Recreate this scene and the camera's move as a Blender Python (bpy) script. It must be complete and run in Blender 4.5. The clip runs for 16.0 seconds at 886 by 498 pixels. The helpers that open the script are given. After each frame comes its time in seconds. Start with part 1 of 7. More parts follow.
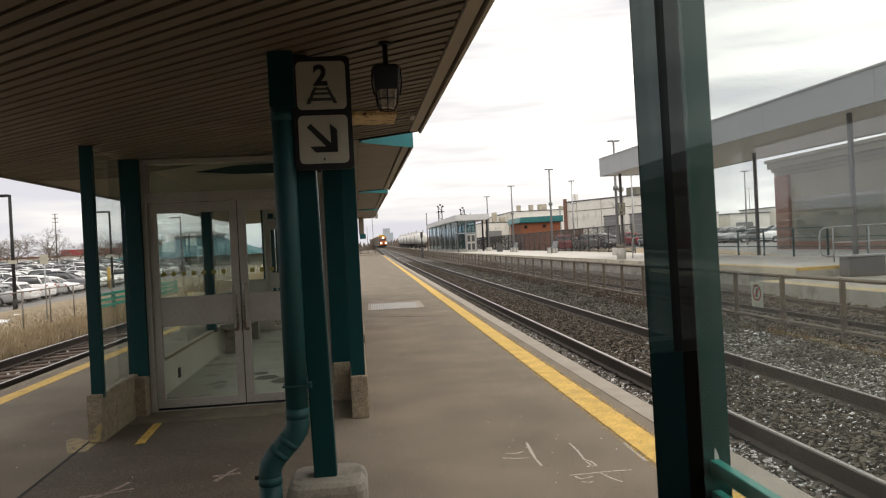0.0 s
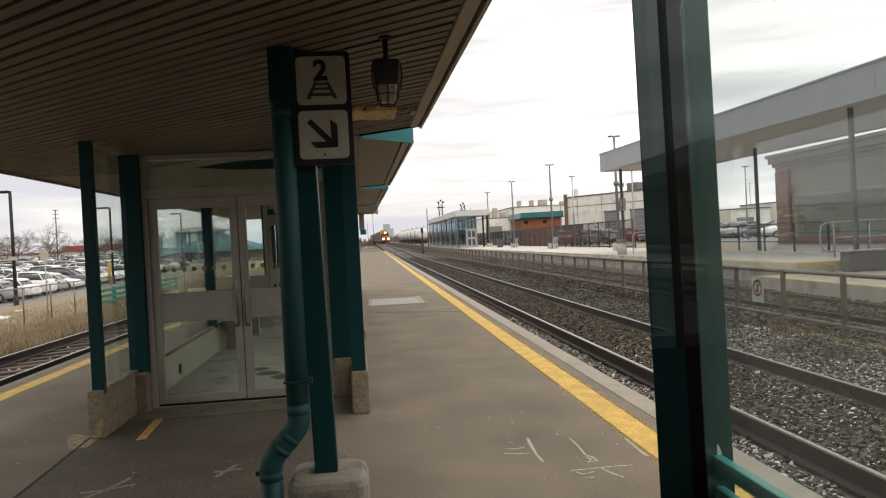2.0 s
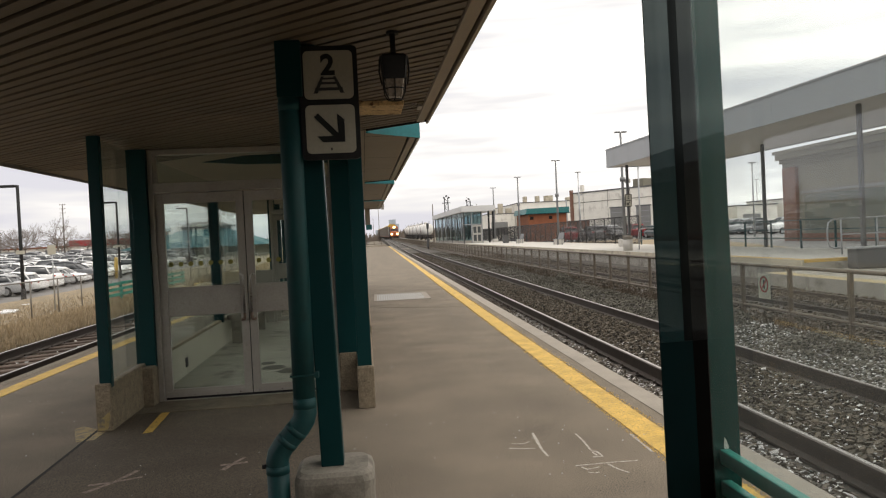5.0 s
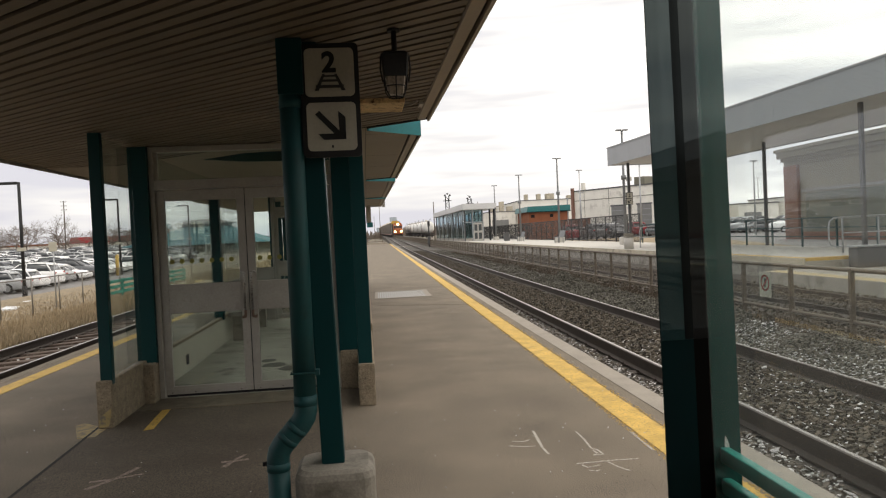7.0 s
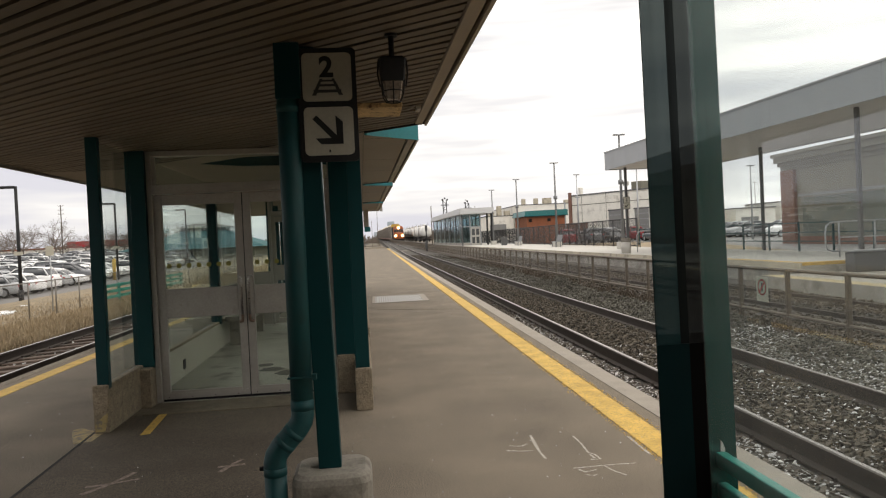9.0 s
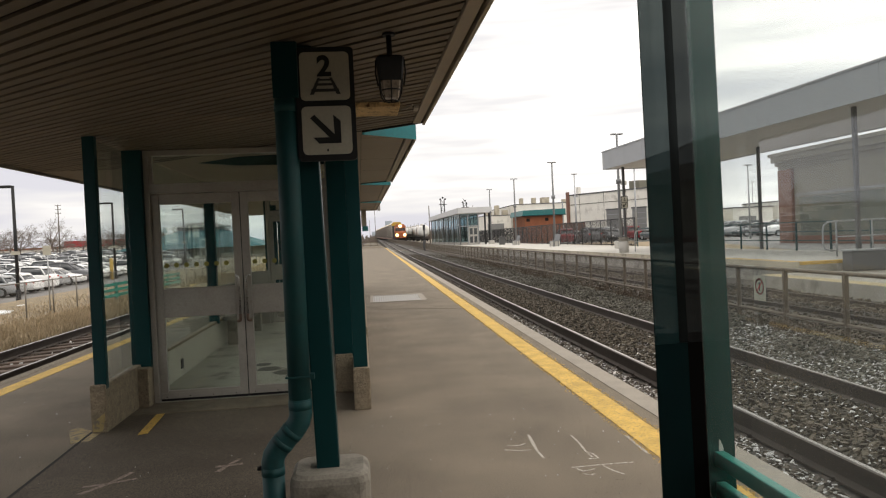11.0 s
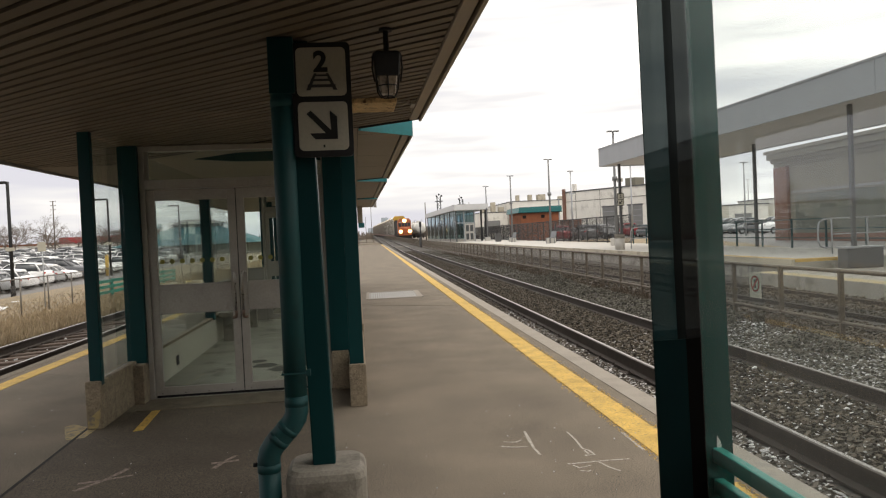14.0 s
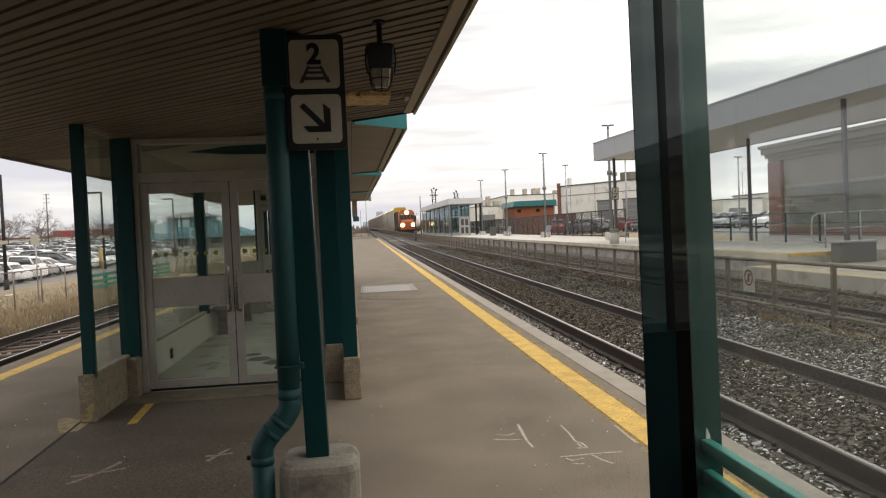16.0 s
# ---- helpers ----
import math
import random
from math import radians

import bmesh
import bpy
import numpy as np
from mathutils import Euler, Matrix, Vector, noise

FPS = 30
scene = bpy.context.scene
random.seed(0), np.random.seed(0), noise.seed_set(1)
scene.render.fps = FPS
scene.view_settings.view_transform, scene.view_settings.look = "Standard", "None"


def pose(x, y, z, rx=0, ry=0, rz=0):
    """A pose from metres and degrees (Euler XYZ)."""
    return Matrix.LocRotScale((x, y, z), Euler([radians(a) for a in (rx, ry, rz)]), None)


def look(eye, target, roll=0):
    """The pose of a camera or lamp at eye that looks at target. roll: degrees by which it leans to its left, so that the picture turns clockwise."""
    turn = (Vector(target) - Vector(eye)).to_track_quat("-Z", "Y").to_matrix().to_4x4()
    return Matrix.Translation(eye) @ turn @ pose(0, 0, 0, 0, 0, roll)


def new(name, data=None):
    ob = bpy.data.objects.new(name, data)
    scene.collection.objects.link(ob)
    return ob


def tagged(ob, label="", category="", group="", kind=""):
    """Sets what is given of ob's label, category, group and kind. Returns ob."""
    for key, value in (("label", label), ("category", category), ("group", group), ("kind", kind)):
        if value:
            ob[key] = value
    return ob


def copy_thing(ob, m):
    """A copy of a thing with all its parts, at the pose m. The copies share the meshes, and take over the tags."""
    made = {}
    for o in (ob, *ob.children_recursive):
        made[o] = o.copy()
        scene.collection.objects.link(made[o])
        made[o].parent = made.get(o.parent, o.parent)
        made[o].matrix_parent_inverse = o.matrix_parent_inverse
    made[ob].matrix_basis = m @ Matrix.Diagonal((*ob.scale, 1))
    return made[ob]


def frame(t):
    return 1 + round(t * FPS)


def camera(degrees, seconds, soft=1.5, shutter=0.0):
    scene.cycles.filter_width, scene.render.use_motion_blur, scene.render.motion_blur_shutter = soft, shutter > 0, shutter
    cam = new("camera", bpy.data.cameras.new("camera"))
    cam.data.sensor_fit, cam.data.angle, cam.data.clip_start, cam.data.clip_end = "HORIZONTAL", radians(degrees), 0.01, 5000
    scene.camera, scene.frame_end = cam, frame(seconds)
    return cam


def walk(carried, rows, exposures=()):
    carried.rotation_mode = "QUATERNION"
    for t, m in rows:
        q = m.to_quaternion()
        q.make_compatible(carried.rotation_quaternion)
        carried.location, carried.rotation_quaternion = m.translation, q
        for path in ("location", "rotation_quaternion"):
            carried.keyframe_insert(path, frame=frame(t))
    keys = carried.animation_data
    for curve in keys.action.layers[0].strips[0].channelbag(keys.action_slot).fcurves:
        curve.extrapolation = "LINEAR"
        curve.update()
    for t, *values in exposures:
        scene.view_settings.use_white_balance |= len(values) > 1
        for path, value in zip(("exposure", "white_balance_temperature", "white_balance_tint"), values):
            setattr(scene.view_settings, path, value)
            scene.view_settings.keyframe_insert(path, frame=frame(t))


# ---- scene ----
cam = camera(62.2, 16.0, soft=1.2)
PATH = [  # seconds, x, y, z, heading right of the track, tilt up, lean
    (0.0, -0.0000, -0.0000, 1.5000, 5.5224, -0.4094, 2.8624),
    (0.5, 0.0020, -0.0032, 1.5011, 5.4654, -0.3517, 2.8965),
    (1.0, 0.0023, 0.0004, 1.5001, 5.5194, -0.5068, 2.9827),
    (1.5, 0.0017, 0.0068, 1.5003, 5.5639, -0.7225, 2.9551),
    (2.0, -0.0003, 0.0077, 1.4990, 5.4708, -0.7463, 2.9390),
    (2.5, -0.0048, 0.0059, 1.4998, 5.1800, -0.6669, 2.8541),
    (3.0, -0.0031, 0.0039, 1.4982, 5.0666, -0.6613, 2.8089),
    (3.5, -0.0024, 0.0050, 1.4978, 5.0715, -0.5949, 2.8198),
    (4.0, -0.0037, 0.0042, 1.4969, 5.0781, -0.7385, 2.7966),
    (6.5, -0.0062, 0.0064, 1.4945, 4.9335, -1.2644, 2.6824),
    (7.0, -0.0054, 0.0057, 1.4953, 4.9455, -1.2437, 2.6451),
    (7.5, -0.0073, 0.0080, 1.4957, 4.9407, -1.2288, 2.6272),
    (8.0, -0.0079, 0.0052, 1.4938, 4.9674, -1.1274, 2.5718),
    (8.5, -0.0068, 0.0010, 1.4957, 5.0469, -1.0252, 2.5925),
    (9.0, -0.0039, 0.0022, 1.4958, 5.1550, -0.9132, 2.6202),
    (11.5, -0.0049, 0.0048, 1.4952, 5.4115, -0.9717, 2.5987),
    (12.0, -0.0084, 0.0040, 1.4959, 5.5324, -0.8644, 2.5469),
    (12.5, -0.0052, 0.0055, 1.4950, 5.4920, -0.8606, 2.5336),
    (13.0, -0.0052, 0.0035, 1.4950, 5.5807, -0.9884, 2.6212),
    (13.5, -0.0045, 0.0074, 1.4943, 5.6142, -1.0705, 2.6233),
    (14.0, -0.0063, 0.0121, 1.4931, 5.6102, -1.2244, 2.5460),
    (14.5, -0.0041, 0.0126, 1.4923, 5.5818, -1.3817, 2.5796),
    (15.0, -0.0037, 0.0143, 1.4926, 5.6062, -1.4011, 2.6194),
    (15.5, -0.0037, 0.0122, 1.4920, 5.8478, -1.4162, 2.5543),
    (16.0, 0.0010, 0.0103, 1.4896, 5.9837, -1.7164, 2.4514),
]


def stand(x, y, z, heading, tilt, lean):
    h, p = radians(heading), radians(tilt)
    way = Vector((math.sin(h) * math.cos(p), math.cos(h) * math.cos(p), math.sin(p)))
    eye = Vector((x, y, z))
    return look(eye, eye + way, -lean)


walk(cam, [(t, stand(*v)) for t, *v in PATH], exposures=[(0, 0.09, 6850, 11), (16, 0.09, 6850, 11)])
# ---- world and light ----
world = bpy.data.worlds.new("overcast")
scene.world = world
world.use_nodes = True
wn, wl = world.node_tree.nodes, world.node_tree.links
wn.clear()
w_out, w_bg = wn.new("ShaderNodeOutputWorld"), wn.new("ShaderNodeBackground")
sky = wn.new("ShaderNodeTexSky")
sky.sky_type, sky.sun_disc = "NISHITA", False
sky.sun_elevation, sky.sun_rotation = radians(71), radians(119)
sky.air_density, sky.dust_density = 1.0, 3.0
w_co = wn.new("ShaderNodeTexCoord")
w_map = wn.new("ShaderNodeMapping")
w_map.inputs["Scale"].default_value = (1.0, 1.0, 9.0)
w_noise = wn.new("ShaderNodeTexNoise")
w_noise.inputs["Scale"].default_value, w_noise.inputs["Detail"].default_value = 2.1, 4.0
w_noise.inputs["Roughness"].default_value = 0.55
w_ramp = wn.new("ShaderNodeValToRGB")
w_ramp.color_ramp.elements[0].position, w_ramp.color_ramp.elements[0].color = 0.40, (5.9, 6.0, 6.7, 1)
w_ramp.color_ramp.elements[1].position, w_ramp.color_ramp.elements[1].color = 0.74, (11.6, 11.4, 11.0, 1)
w_mid = w_ramp.color_ramp.elements.new(0.53)
w_mid.color = (7.2, 7.25, 7.45, 1)
w_mix = wn.new("ShaderNodeMix")
w_mix.data_type = "RGBA"
w_mix.inputs["Factor"].default_value = 0.93
wl.new(w_co.outputs["Generated"], w_map.inputs["Vector"])
wl.new(w_map.outputs["Vector"], w_noise.inputs["Vector"])
w_sep = wn.new("ShaderNodeSeparateXYZ")
wl.new(w_co.outputs["Generated"], w_sep.inputs[0])
w_side, w_high = wn.new("ShaderNodeMath"), wn.new("ShaderNodeMath")
w_side.operation = w_high.operation = "MULTIPLY_ADD"
w_side.inputs[1].default_value, w_high.inputs[1].default_value = 0.16, 0.40
wl.new(w_sep.outputs["X"], w_side.inputs[0])
wl.new(w_noise.outputs["Fac"], w_side.inputs[2])
wl.new(w_sep.outputs["Z"], w_high.inputs[0])
wl.new(w_side.outputs[0], w_high.inputs[2])
wl.new(w_high.outputs[0], w_ramp.inputs["Fac"])
wl.new(sky.outputs["Color"], w_mix.inputs["A"])
wl.new(w_ramp.outputs["Color"], w_mix.inputs["B"])
wl.new(w_mix.outputs["Result"], w_bg.inputs["Color"])
w_bg.inputs["Strength"].default_value = 0.125
wl.new(w_bg.outputs["Background"], w_out.inputs["Surface"])

sun_data = bpy.data.lights.new("sun", "SUN")
sun_data.energy, sun_data.angle, sun_data.color = 0.7, radians(25), (1.0, 0.97, 0.93)
sun = new("sun", sun_data)
sun.matrix_basis = look((9, -5, 30), (0, 0, 0))


# ---- materials ----
def mat(name, base, rough=0.7, scale=8.0, var=0.15, fine=60.0, bump=0.15, metal=0.0, stain=None, island=0.0, each=0.0, spec=0.5, dist=0.01, blot=1.0):
    """Base colour with variation at two scales, fine relief, and optional stains or variation piece by piece."""
    m = bpy.data.materials.new(name)
    m.use_nodes = True
    n, l = m.node_tree.nodes, m.node_tree.links
    b = n["Principled BSDF"]
    co = n.new("ShaderNodeTexCoord")
    big, small = n.new("ShaderNodeTexNoise"), n.new("ShaderNodeTexNoise")
    big.inputs["Scale"].default_value, big.inputs["Detail"].default_value = scale, 4
    small.inputs["Scale"].default_value, small.inputs["Detail"].default_value = fine, 3
    l.new(co.outputs["Object"], big.inputs["Vector"])
    l.new(co.outputs["Object"], small.inputs["Vector"])
    add = n.new("ShaderNodeMath")
    add.operation = "ADD"
    soft = n.new("ShaderNodeMath")
    soft.operation = "MULTIPLY_ADD"
    soft.inputs[1].default_value, soft.inputs[2].default_value = blot, 0.5 - 0.5 * blot
    l.new(big.outputs["Fac"], soft.inputs[0])
    l.new(soft.outputs[0], add.inputs[0])
    l.new(small.outputs["Fac"], add.inputs[1])
    last = add.outputs[0]
    for amount, node, socket in ((island, "ShaderNodeNewGeometry", "Random Per Island"), (each, "ShaderNodeObjectInfo", "Random")):
        if amount:
            src, mul = n.new(node), n.new("ShaderNodeMath")
            mul.operation = "MULTIPLY_ADD"
            mul.inputs[1].default_value = amount
            l.new(src.outputs[socket], mul.inputs[0])
            l.new(last, mul.inputs[2])
            sub = n.new("ShaderNodeMath")
            sub.operation = "SUBTRACT"
            sub.inputs[1].default_value = amount / 2
            l.new(mul.outputs[0], sub.inputs[0])
            last = sub.outputs[0]
    rng = n.new("ShaderNodeMapRange")
    rng.inputs["From Min"].default_value, rng.inputs["From Max"].default_value = 0.5, 1.5
    rng.inputs["To Min"].default_value, rng.inputs["To Max"].default_value = 1 - 2.2 * var, 1 + 2.2 * var
    l.new(last, rng.inputs["Value"])
    hue = n.new("ShaderNodeVectorMath")
    hue.operation = "SCALE"
    hue.inputs[0].default_value = base
    l.new(rng.outputs["Result"], hue.inputs["Scale"])
    colour = hue.outputs["Vector"]
    if stain:
        s_colour, s_scale, s_low, s_high = stain
        patch, ramp, mix = n.new("ShaderNodeTexNoise"), n.new("ShaderNodeMapRange"), n.new("ShaderNodeMix")
        patch.inputs["Scale"].default_value, patch.inputs["Detail"].default_value = s_scale, 5
        patch.inputs["Roughness"].default_value = 0.65
        ramp.inputs["From Min"].default_value, ramp.inputs["From Max"].default_value = s_low, s_high
        mix.data_type = "RGBA"
        mix.inputs["B"].default_value = (*s_colour, 1)
        l.new(co.outputs["Object"], patch.inputs["Vector"])
        l.new(patch.outputs["Fac"], ramp.inputs["Value"])
        l.new(ramp.outputs["Result"], mix.inputs["Factor"])
        l.new(colour, mix.inputs["A"])
        colour = mix.outputs["Result"]
    l.new(colour, b.inputs["Base Color"])
    b.inputs["Metallic"].default_value = metal
    b.inputs["Specular IOR Level"].default_value = spec
    rr = n.new("ShaderNodeMapRange")
    rr.inputs["From Min"].default_value, rr.inputs["From Max"].default_value = 0.3, 0.7
    rr.inputs["To Min"].default_value, rr.inputs["To Max"].default_value = max(0.03, rough - 0.08), min(1, rough + 0.08)
    l.new(small.outputs["Fac"], rr.inputs["Value"])
    l.new(rr.outputs["Result"], b.inputs["Roughness"])
    if bump:
        bp = n.new("ShaderNodeBump")
        bp.inputs["Strength"].default_value, bp.inputs["Distance"].default_value = bump, dist
        l.new(small.outputs["Fac"], bp.inputs["Height"])
        l.new(bp.outputs["Normal"], b.inputs["Normal"])
    return m


def glass_mat(name, tint, gloss=0.04, rough=0.0, dirt=0.0, edge=1.0):
    """A thin pane: tinted see-through with a Fresnel gloss, and a little dust that scatters light."""
    m = bpy.data.materials.new(name)
    m.use_nodes = True
    n, l = m.node_tree.nodes, m.node_tree.links
    n.clear()
    out, clear, shine, mix, fres = (n.new(k) for k in ("ShaderNodeOutputMaterial", "ShaderNodeBsdfTransparent", "ShaderNodeBsdfGlossy", "ShaderNodeMixShader", "ShaderNodeLayerWeight"))
    clear.inputs["Color"].default_value = (*tint, 1)
    shine.inputs["Roughness"].default_value = rough
    fres.inputs["Blend"].default_value = 0.5
    power, scale = n.new("ShaderNodeMath"), n.new("ShaderNodeMath")
    power.operation, scale.operation = "POWER", "MULTIPLY_ADD"
    power.inputs[1].default_value = 5.0
    scale.inputs[1].default_value, scale.inputs[2].default_value = (1 - gloss) * edge, gloss
    l.new(fres.outputs["Facing"], power.inputs[0])
    l.new(power.outputs[0], scale.inputs[0])
    l.new(scale.outputs[0], mix.inputs["Fac"])
    l.new(clear.outputs[0], mix.inputs[1])
    l.new(shine.outputs[0], mix.inputs[2])
    last = mix.outputs[0]
    if dirt:
        dust, over, tex, rng, co = (n.new(k) for k in ("ShaderNodeBsdfDiffuse", "ShaderNodeMixShader", "ShaderNodeTexNoise", "ShaderNodeMapRange", "ShaderNodeTexCoord"))
        dust.inputs["Color"].default_value = (0.6, 0.6, 0.57, 1)
        tex.inputs["Scale"].default_value, tex.inputs["Detail"].default_value = 1.6, 4
        rng.inputs["From Min"].default_value, rng.inputs["From Max"].default_value = 0.3, 0.75
        rng.inputs["To Min"].default_value, rng.inputs["To Max"].default_value = dirt * 0.6, dirt * 1.4
        l.new(co.outputs["Object"], tex.inputs["Vector"])
        l.new(tex.outputs["Fac"], rng.inputs["Value"])
        l.new(rng.outputs["Result"], over.inputs["Fac"])
        thin, both = n.new("ShaderNodeBsdfTranslucent"), n.new("ShaderNodeAddShader")
        thin.inputs["Color"].default_value = (0.4, 0.4, 0.39, 1)
        l.new(last, over.inputs[1])
        l.new(dust.outputs[0], both.inputs[0])
        l.new(thin.outputs[0], both.inputs[1])
        l.new(both.outputs[0], over.inputs[2])
        last = over.outputs[0]
    l.new(last, out.inputs["Surface"])
    return m


def sheet_mat(name, base, share, streak=0.0, rough=0.015):
    """Glass over a dark backing: a dull body colour under an even, slightly streaked mirror gloss."""
    m = bpy.data.materials.new(name)
    m.use_nodes = True
    n, l = m.node_tree.nodes, m.node_tree.links
    b, out = n["Principled BSDF"], n["Material Output"]
    b.inputs["Base Color"].default_value, b.inputs["Roughness"].default_value = (*base, 1), 0.7
    b.inputs["Specular IOR Level"].default_value = 0.05
    shine, mix, co, mp, tex, rng = (n.new(k) for k in ("ShaderNodeBsdfGlossy", "ShaderNodeMixShader", "ShaderNodeTexCoord", "ShaderNodeMapping", "ShaderNodeTexNoise", "ShaderNodeMapRange"))
    shine.inputs["Color"].default_value, shine.inputs["Roughness"].default_value = (0.92, 1.0, 0.99, 1), rough
    mp.inputs["Scale"].default_value = (110, 110, 1.6)
    tex.inputs["Scale"].default_value, tex.inputs["Detail"].default_value = 1.0, 3
    rng.inputs["From Min"].default_value, rng.inputs["From Max"].default_value = 0.3, 0.7
    rng.inputs["To Min"].default_value, rng.inputs["To Max"].default_value = share * (1 - streak), share * (1 + streak)
    l.new(co.outputs["Object"], mp.inputs["Vector"])
    l.new(mp.outputs["Vector"], tex.inputs["Vector"])
    l.new(tex.outputs["Fac"], rng.inputs["Value"])
    l.new(rng.outputs["Result"], mix.inputs["Fac"])
    l.new(b.outputs[0], mix.inputs[1])
    l.new(shine.outputs[0], mix.inputs[2])
    l.new(mix.outputs[0], out.inputs["Surface"])
    return m


def glow_mat(name, colour, power):
    m = bpy.data.materials.new(name)
    m.use_nodes = True
    b = m.node_tree.nodes["Principled BSDF"]
    b.inputs["Base Color"].default_value = (*colour, 1)
    b.inputs["Emission Color"].default_value = (*colour, 1)
    b.inputs["Emission Strength"].default_value = power
    return m


ASPHALT = mat("platform_asphalt", (0.173, 0.142, 0.105), 0.9, 1.2, 1.0, 125, 0.15, blot=0.25, stain=((0.14, 0.115, 0.088), 0.9, 0.52, 0.8), dist=0.005)
COPING = mat("coping_concrete", (0.31, 0.275, 0.23), 0.85, 3, 0.14, 90, 0.3, stain=((0.2, 0.19, 0.18), 3, 0.58, 0.8))
YELLOW = mat("yellow_paint", (0.60, 0.385, 0.085), 0.75, 5, 0.22, 90, 0.6, stain=((0.26, 0.19, 0.09), 42, 0.55, 0.66))
PALEYELLOW = mat("faded_yellow_paint", (0.46, 0.36, 0.17), 0.8, 5, 0.2, 90, 0.3, stain=((0.42, 0.38, 0.30), 7, 0.45, 0.6))
CHALK = mat("chalk_paint", (0.52, 0.49, 0.43), 0.9, 40, 0.2, 200, 0.0, stain=((0.21, 0.178, 0.14), 60, 0.45, 0.6))
PINK = mat("faded_marking_paint", (0.36, 0.27, 0.245), 0.9, 40, 0.2, 200, 0.0, stain=((0.16, 0.13, 0.10), 45, 0.42, 0.6))
AGGREGATE = mat("exposed_aggregate", (0.245, 0.198, 0.138), 0.9, 14, 0.25, 75, 0.9, stain=((0.09, 0.07, 0.05), 60, 0.58, 0.68))
BLOCKER = mat("dark_blocker", (0.035, 0.036, 0.036), 0.7, 2, 0.15, 30, 0.1)
PED = mat("cast_concrete", (0.27, 0.245, 0.205), 0.85, 4, 0.16, 80, 0.18, stain=((0.13, 0.115, 0.092), 7, 0.5, 0.7))
TEAL = mat("teal_gloss_paint", (0.0012, 0.037, 0.040), 0.45, 3, 0.06, 9, 0.0, spec=0.22)
TEALPIPE = mat("teal_matte_paint", (0.003, 0.058, 0.062), 0.62, 3, 0.12, 9, 0.0, stain=((0.004, 0.03, 0.03), 6, 0.55, 0.8))
PORCH = mat("porch_concrete", (0.17, 0.14, 0.10), 0.9, 3, 0.2, 75, 0.6, stain=((0.09, 0.075, 0.055), 2.5, 0.5, 0.72))
STAIN = mat("damp_floor", (0.10, 0.09, 0.078), 0.6, 3, 0.15, 60, 0.1)
WEED = mat("dead_weeds", (0.075, 0.055, 0.038), 0.9, 3, 0.2, 60, 0.0, island=0.7)
HOUSEROOF = mat("weathered_teal_roof", (0.012, 0.095, 0.115), 0.6, 0.6, 0.12, 10, 0.02)
TEALROOF = mat("teal_roof_metal", (0.012, 0.15, 0.15), 0.4, 1, 0.1, 10, 0.02)
# dull yellow for a reflection painted on the asphalt and wall end
REFLECTEDYELLOW = mat("reflected_yellow", (0.38, 0.29, 0.13), 0.8, 6, 0.15, 90, 0.2, stain=((0.17, 0.15, 0.12), 18, 0.45, 0.62))
TEAL_BRIGHT = mat("bright_teal_paint", (0.018, 0.18, 0.20), 0.4, 3, 0.1, 40, 0.05)
TEAL_RAIL = mat("teal_rail_paint", (0.007, 0.24, 0.19), 0.35, 5, 0.1, 40, 0.03)
SLAT = mat("soffit_slat", (0.15, 0.118, 0.085), 0.6, 1.2, 0.14, 30, 0.08, island=0.25, stain=((0.21, 0.165, 0.115), 1.3, 0.6, 0.74))
SOFFIT = mat("soffit_panel", (0.25, 0.205, 0.155), 0.6, 1.2, 0.08, 30, 0.05)
DARK = mat("dark_void", (0.02, 0.018, 0.016), 0.9, 5, 0.1, 30, 0)
TRIM = mat("tan_trim", (0.36, 0.31, 0.25), 0.55, 3, 0.08, 40, 0.05)
ROOF = mat("roof_membrane", (0.12, 0.12, 0.12), 0.9, 3, 0.15, 40, 0.1)
ALU = mat("pale_anodised_frame", (0.36, 0.335, 0.30), 0.45, 5, 0.08, 60, 0.04, stain=((0.24, 0.21, 0.18), 9, 0.6, 0.8))
STEEL = mat("handle_steel", (0.45, 0.43, 0.41), 0.3, 20, 0.1, 90, 0.02, metal=1.0)
BRONZE = mat("worn_bronze", (0.20, 0.14, 0.11), 0.4, 20, 0.15, 90, 0.05, metal=0.8)
BLACK = mat("black_paint", (0.010, 0.010, 0.011), 0.7, 9, 0.15, 60, 0.02)
SIGNWHITE = mat("sign_white", (0.47, 0.445, 0.365), 0.4, 4, 0.06, 60, 0.01)
SIGNINK = mat("sign_ink", (0.012, 0.012, 0.012), 0.45, 9, 0.1, 60, 0.0)
SIGNGREY = mat("sign_faded_ink", (0.05, 0.05, 0.05), 0.5, 9, 0.1, 60, 0.0)
RUST = mat("rusty_cream_box", (0.62, 0.44, 0.22), 0.7, 9, 0.18, 60, 0.15, stain=((0.10, 0.045, 0.02), 17, 0.52, 0.66))
LAMPGLASS = mat("frosted_lamp_glass", (0.30, 0.24, 0.18), 0.3, 20, 0.2, 60, 0.02)
RAILSIDE = mat("rusty_rail", (0.048, 0.036, 0.029), 0.7, 12, 0.2, 80, 0.2)
RAILTOP = mat("polished_rail", (0.42, 0.39, 0.36), 0.30, 20, 0.08, 90, 0.02, metal=1.0)
TIE = mat("weathered_tie", (0.080, 0.056, 0.043), 0.9, 6, 0.3, 60, 0.5, each=0.5)
BALLAST = mat("ballast_bed", (0.072, 0.064, 0.056), 0.95, 5, 0.2, 24, 1.0, stain=((0.12, 0.108, 0.095), 22, 0.52, 0.62), dist=0.03)
BROWNSTONE = mat("brown_ballast_stone", (0.085, 0.068, 0.053), 0.9, 9, 0.24, 50, 0.3, island=1.0)
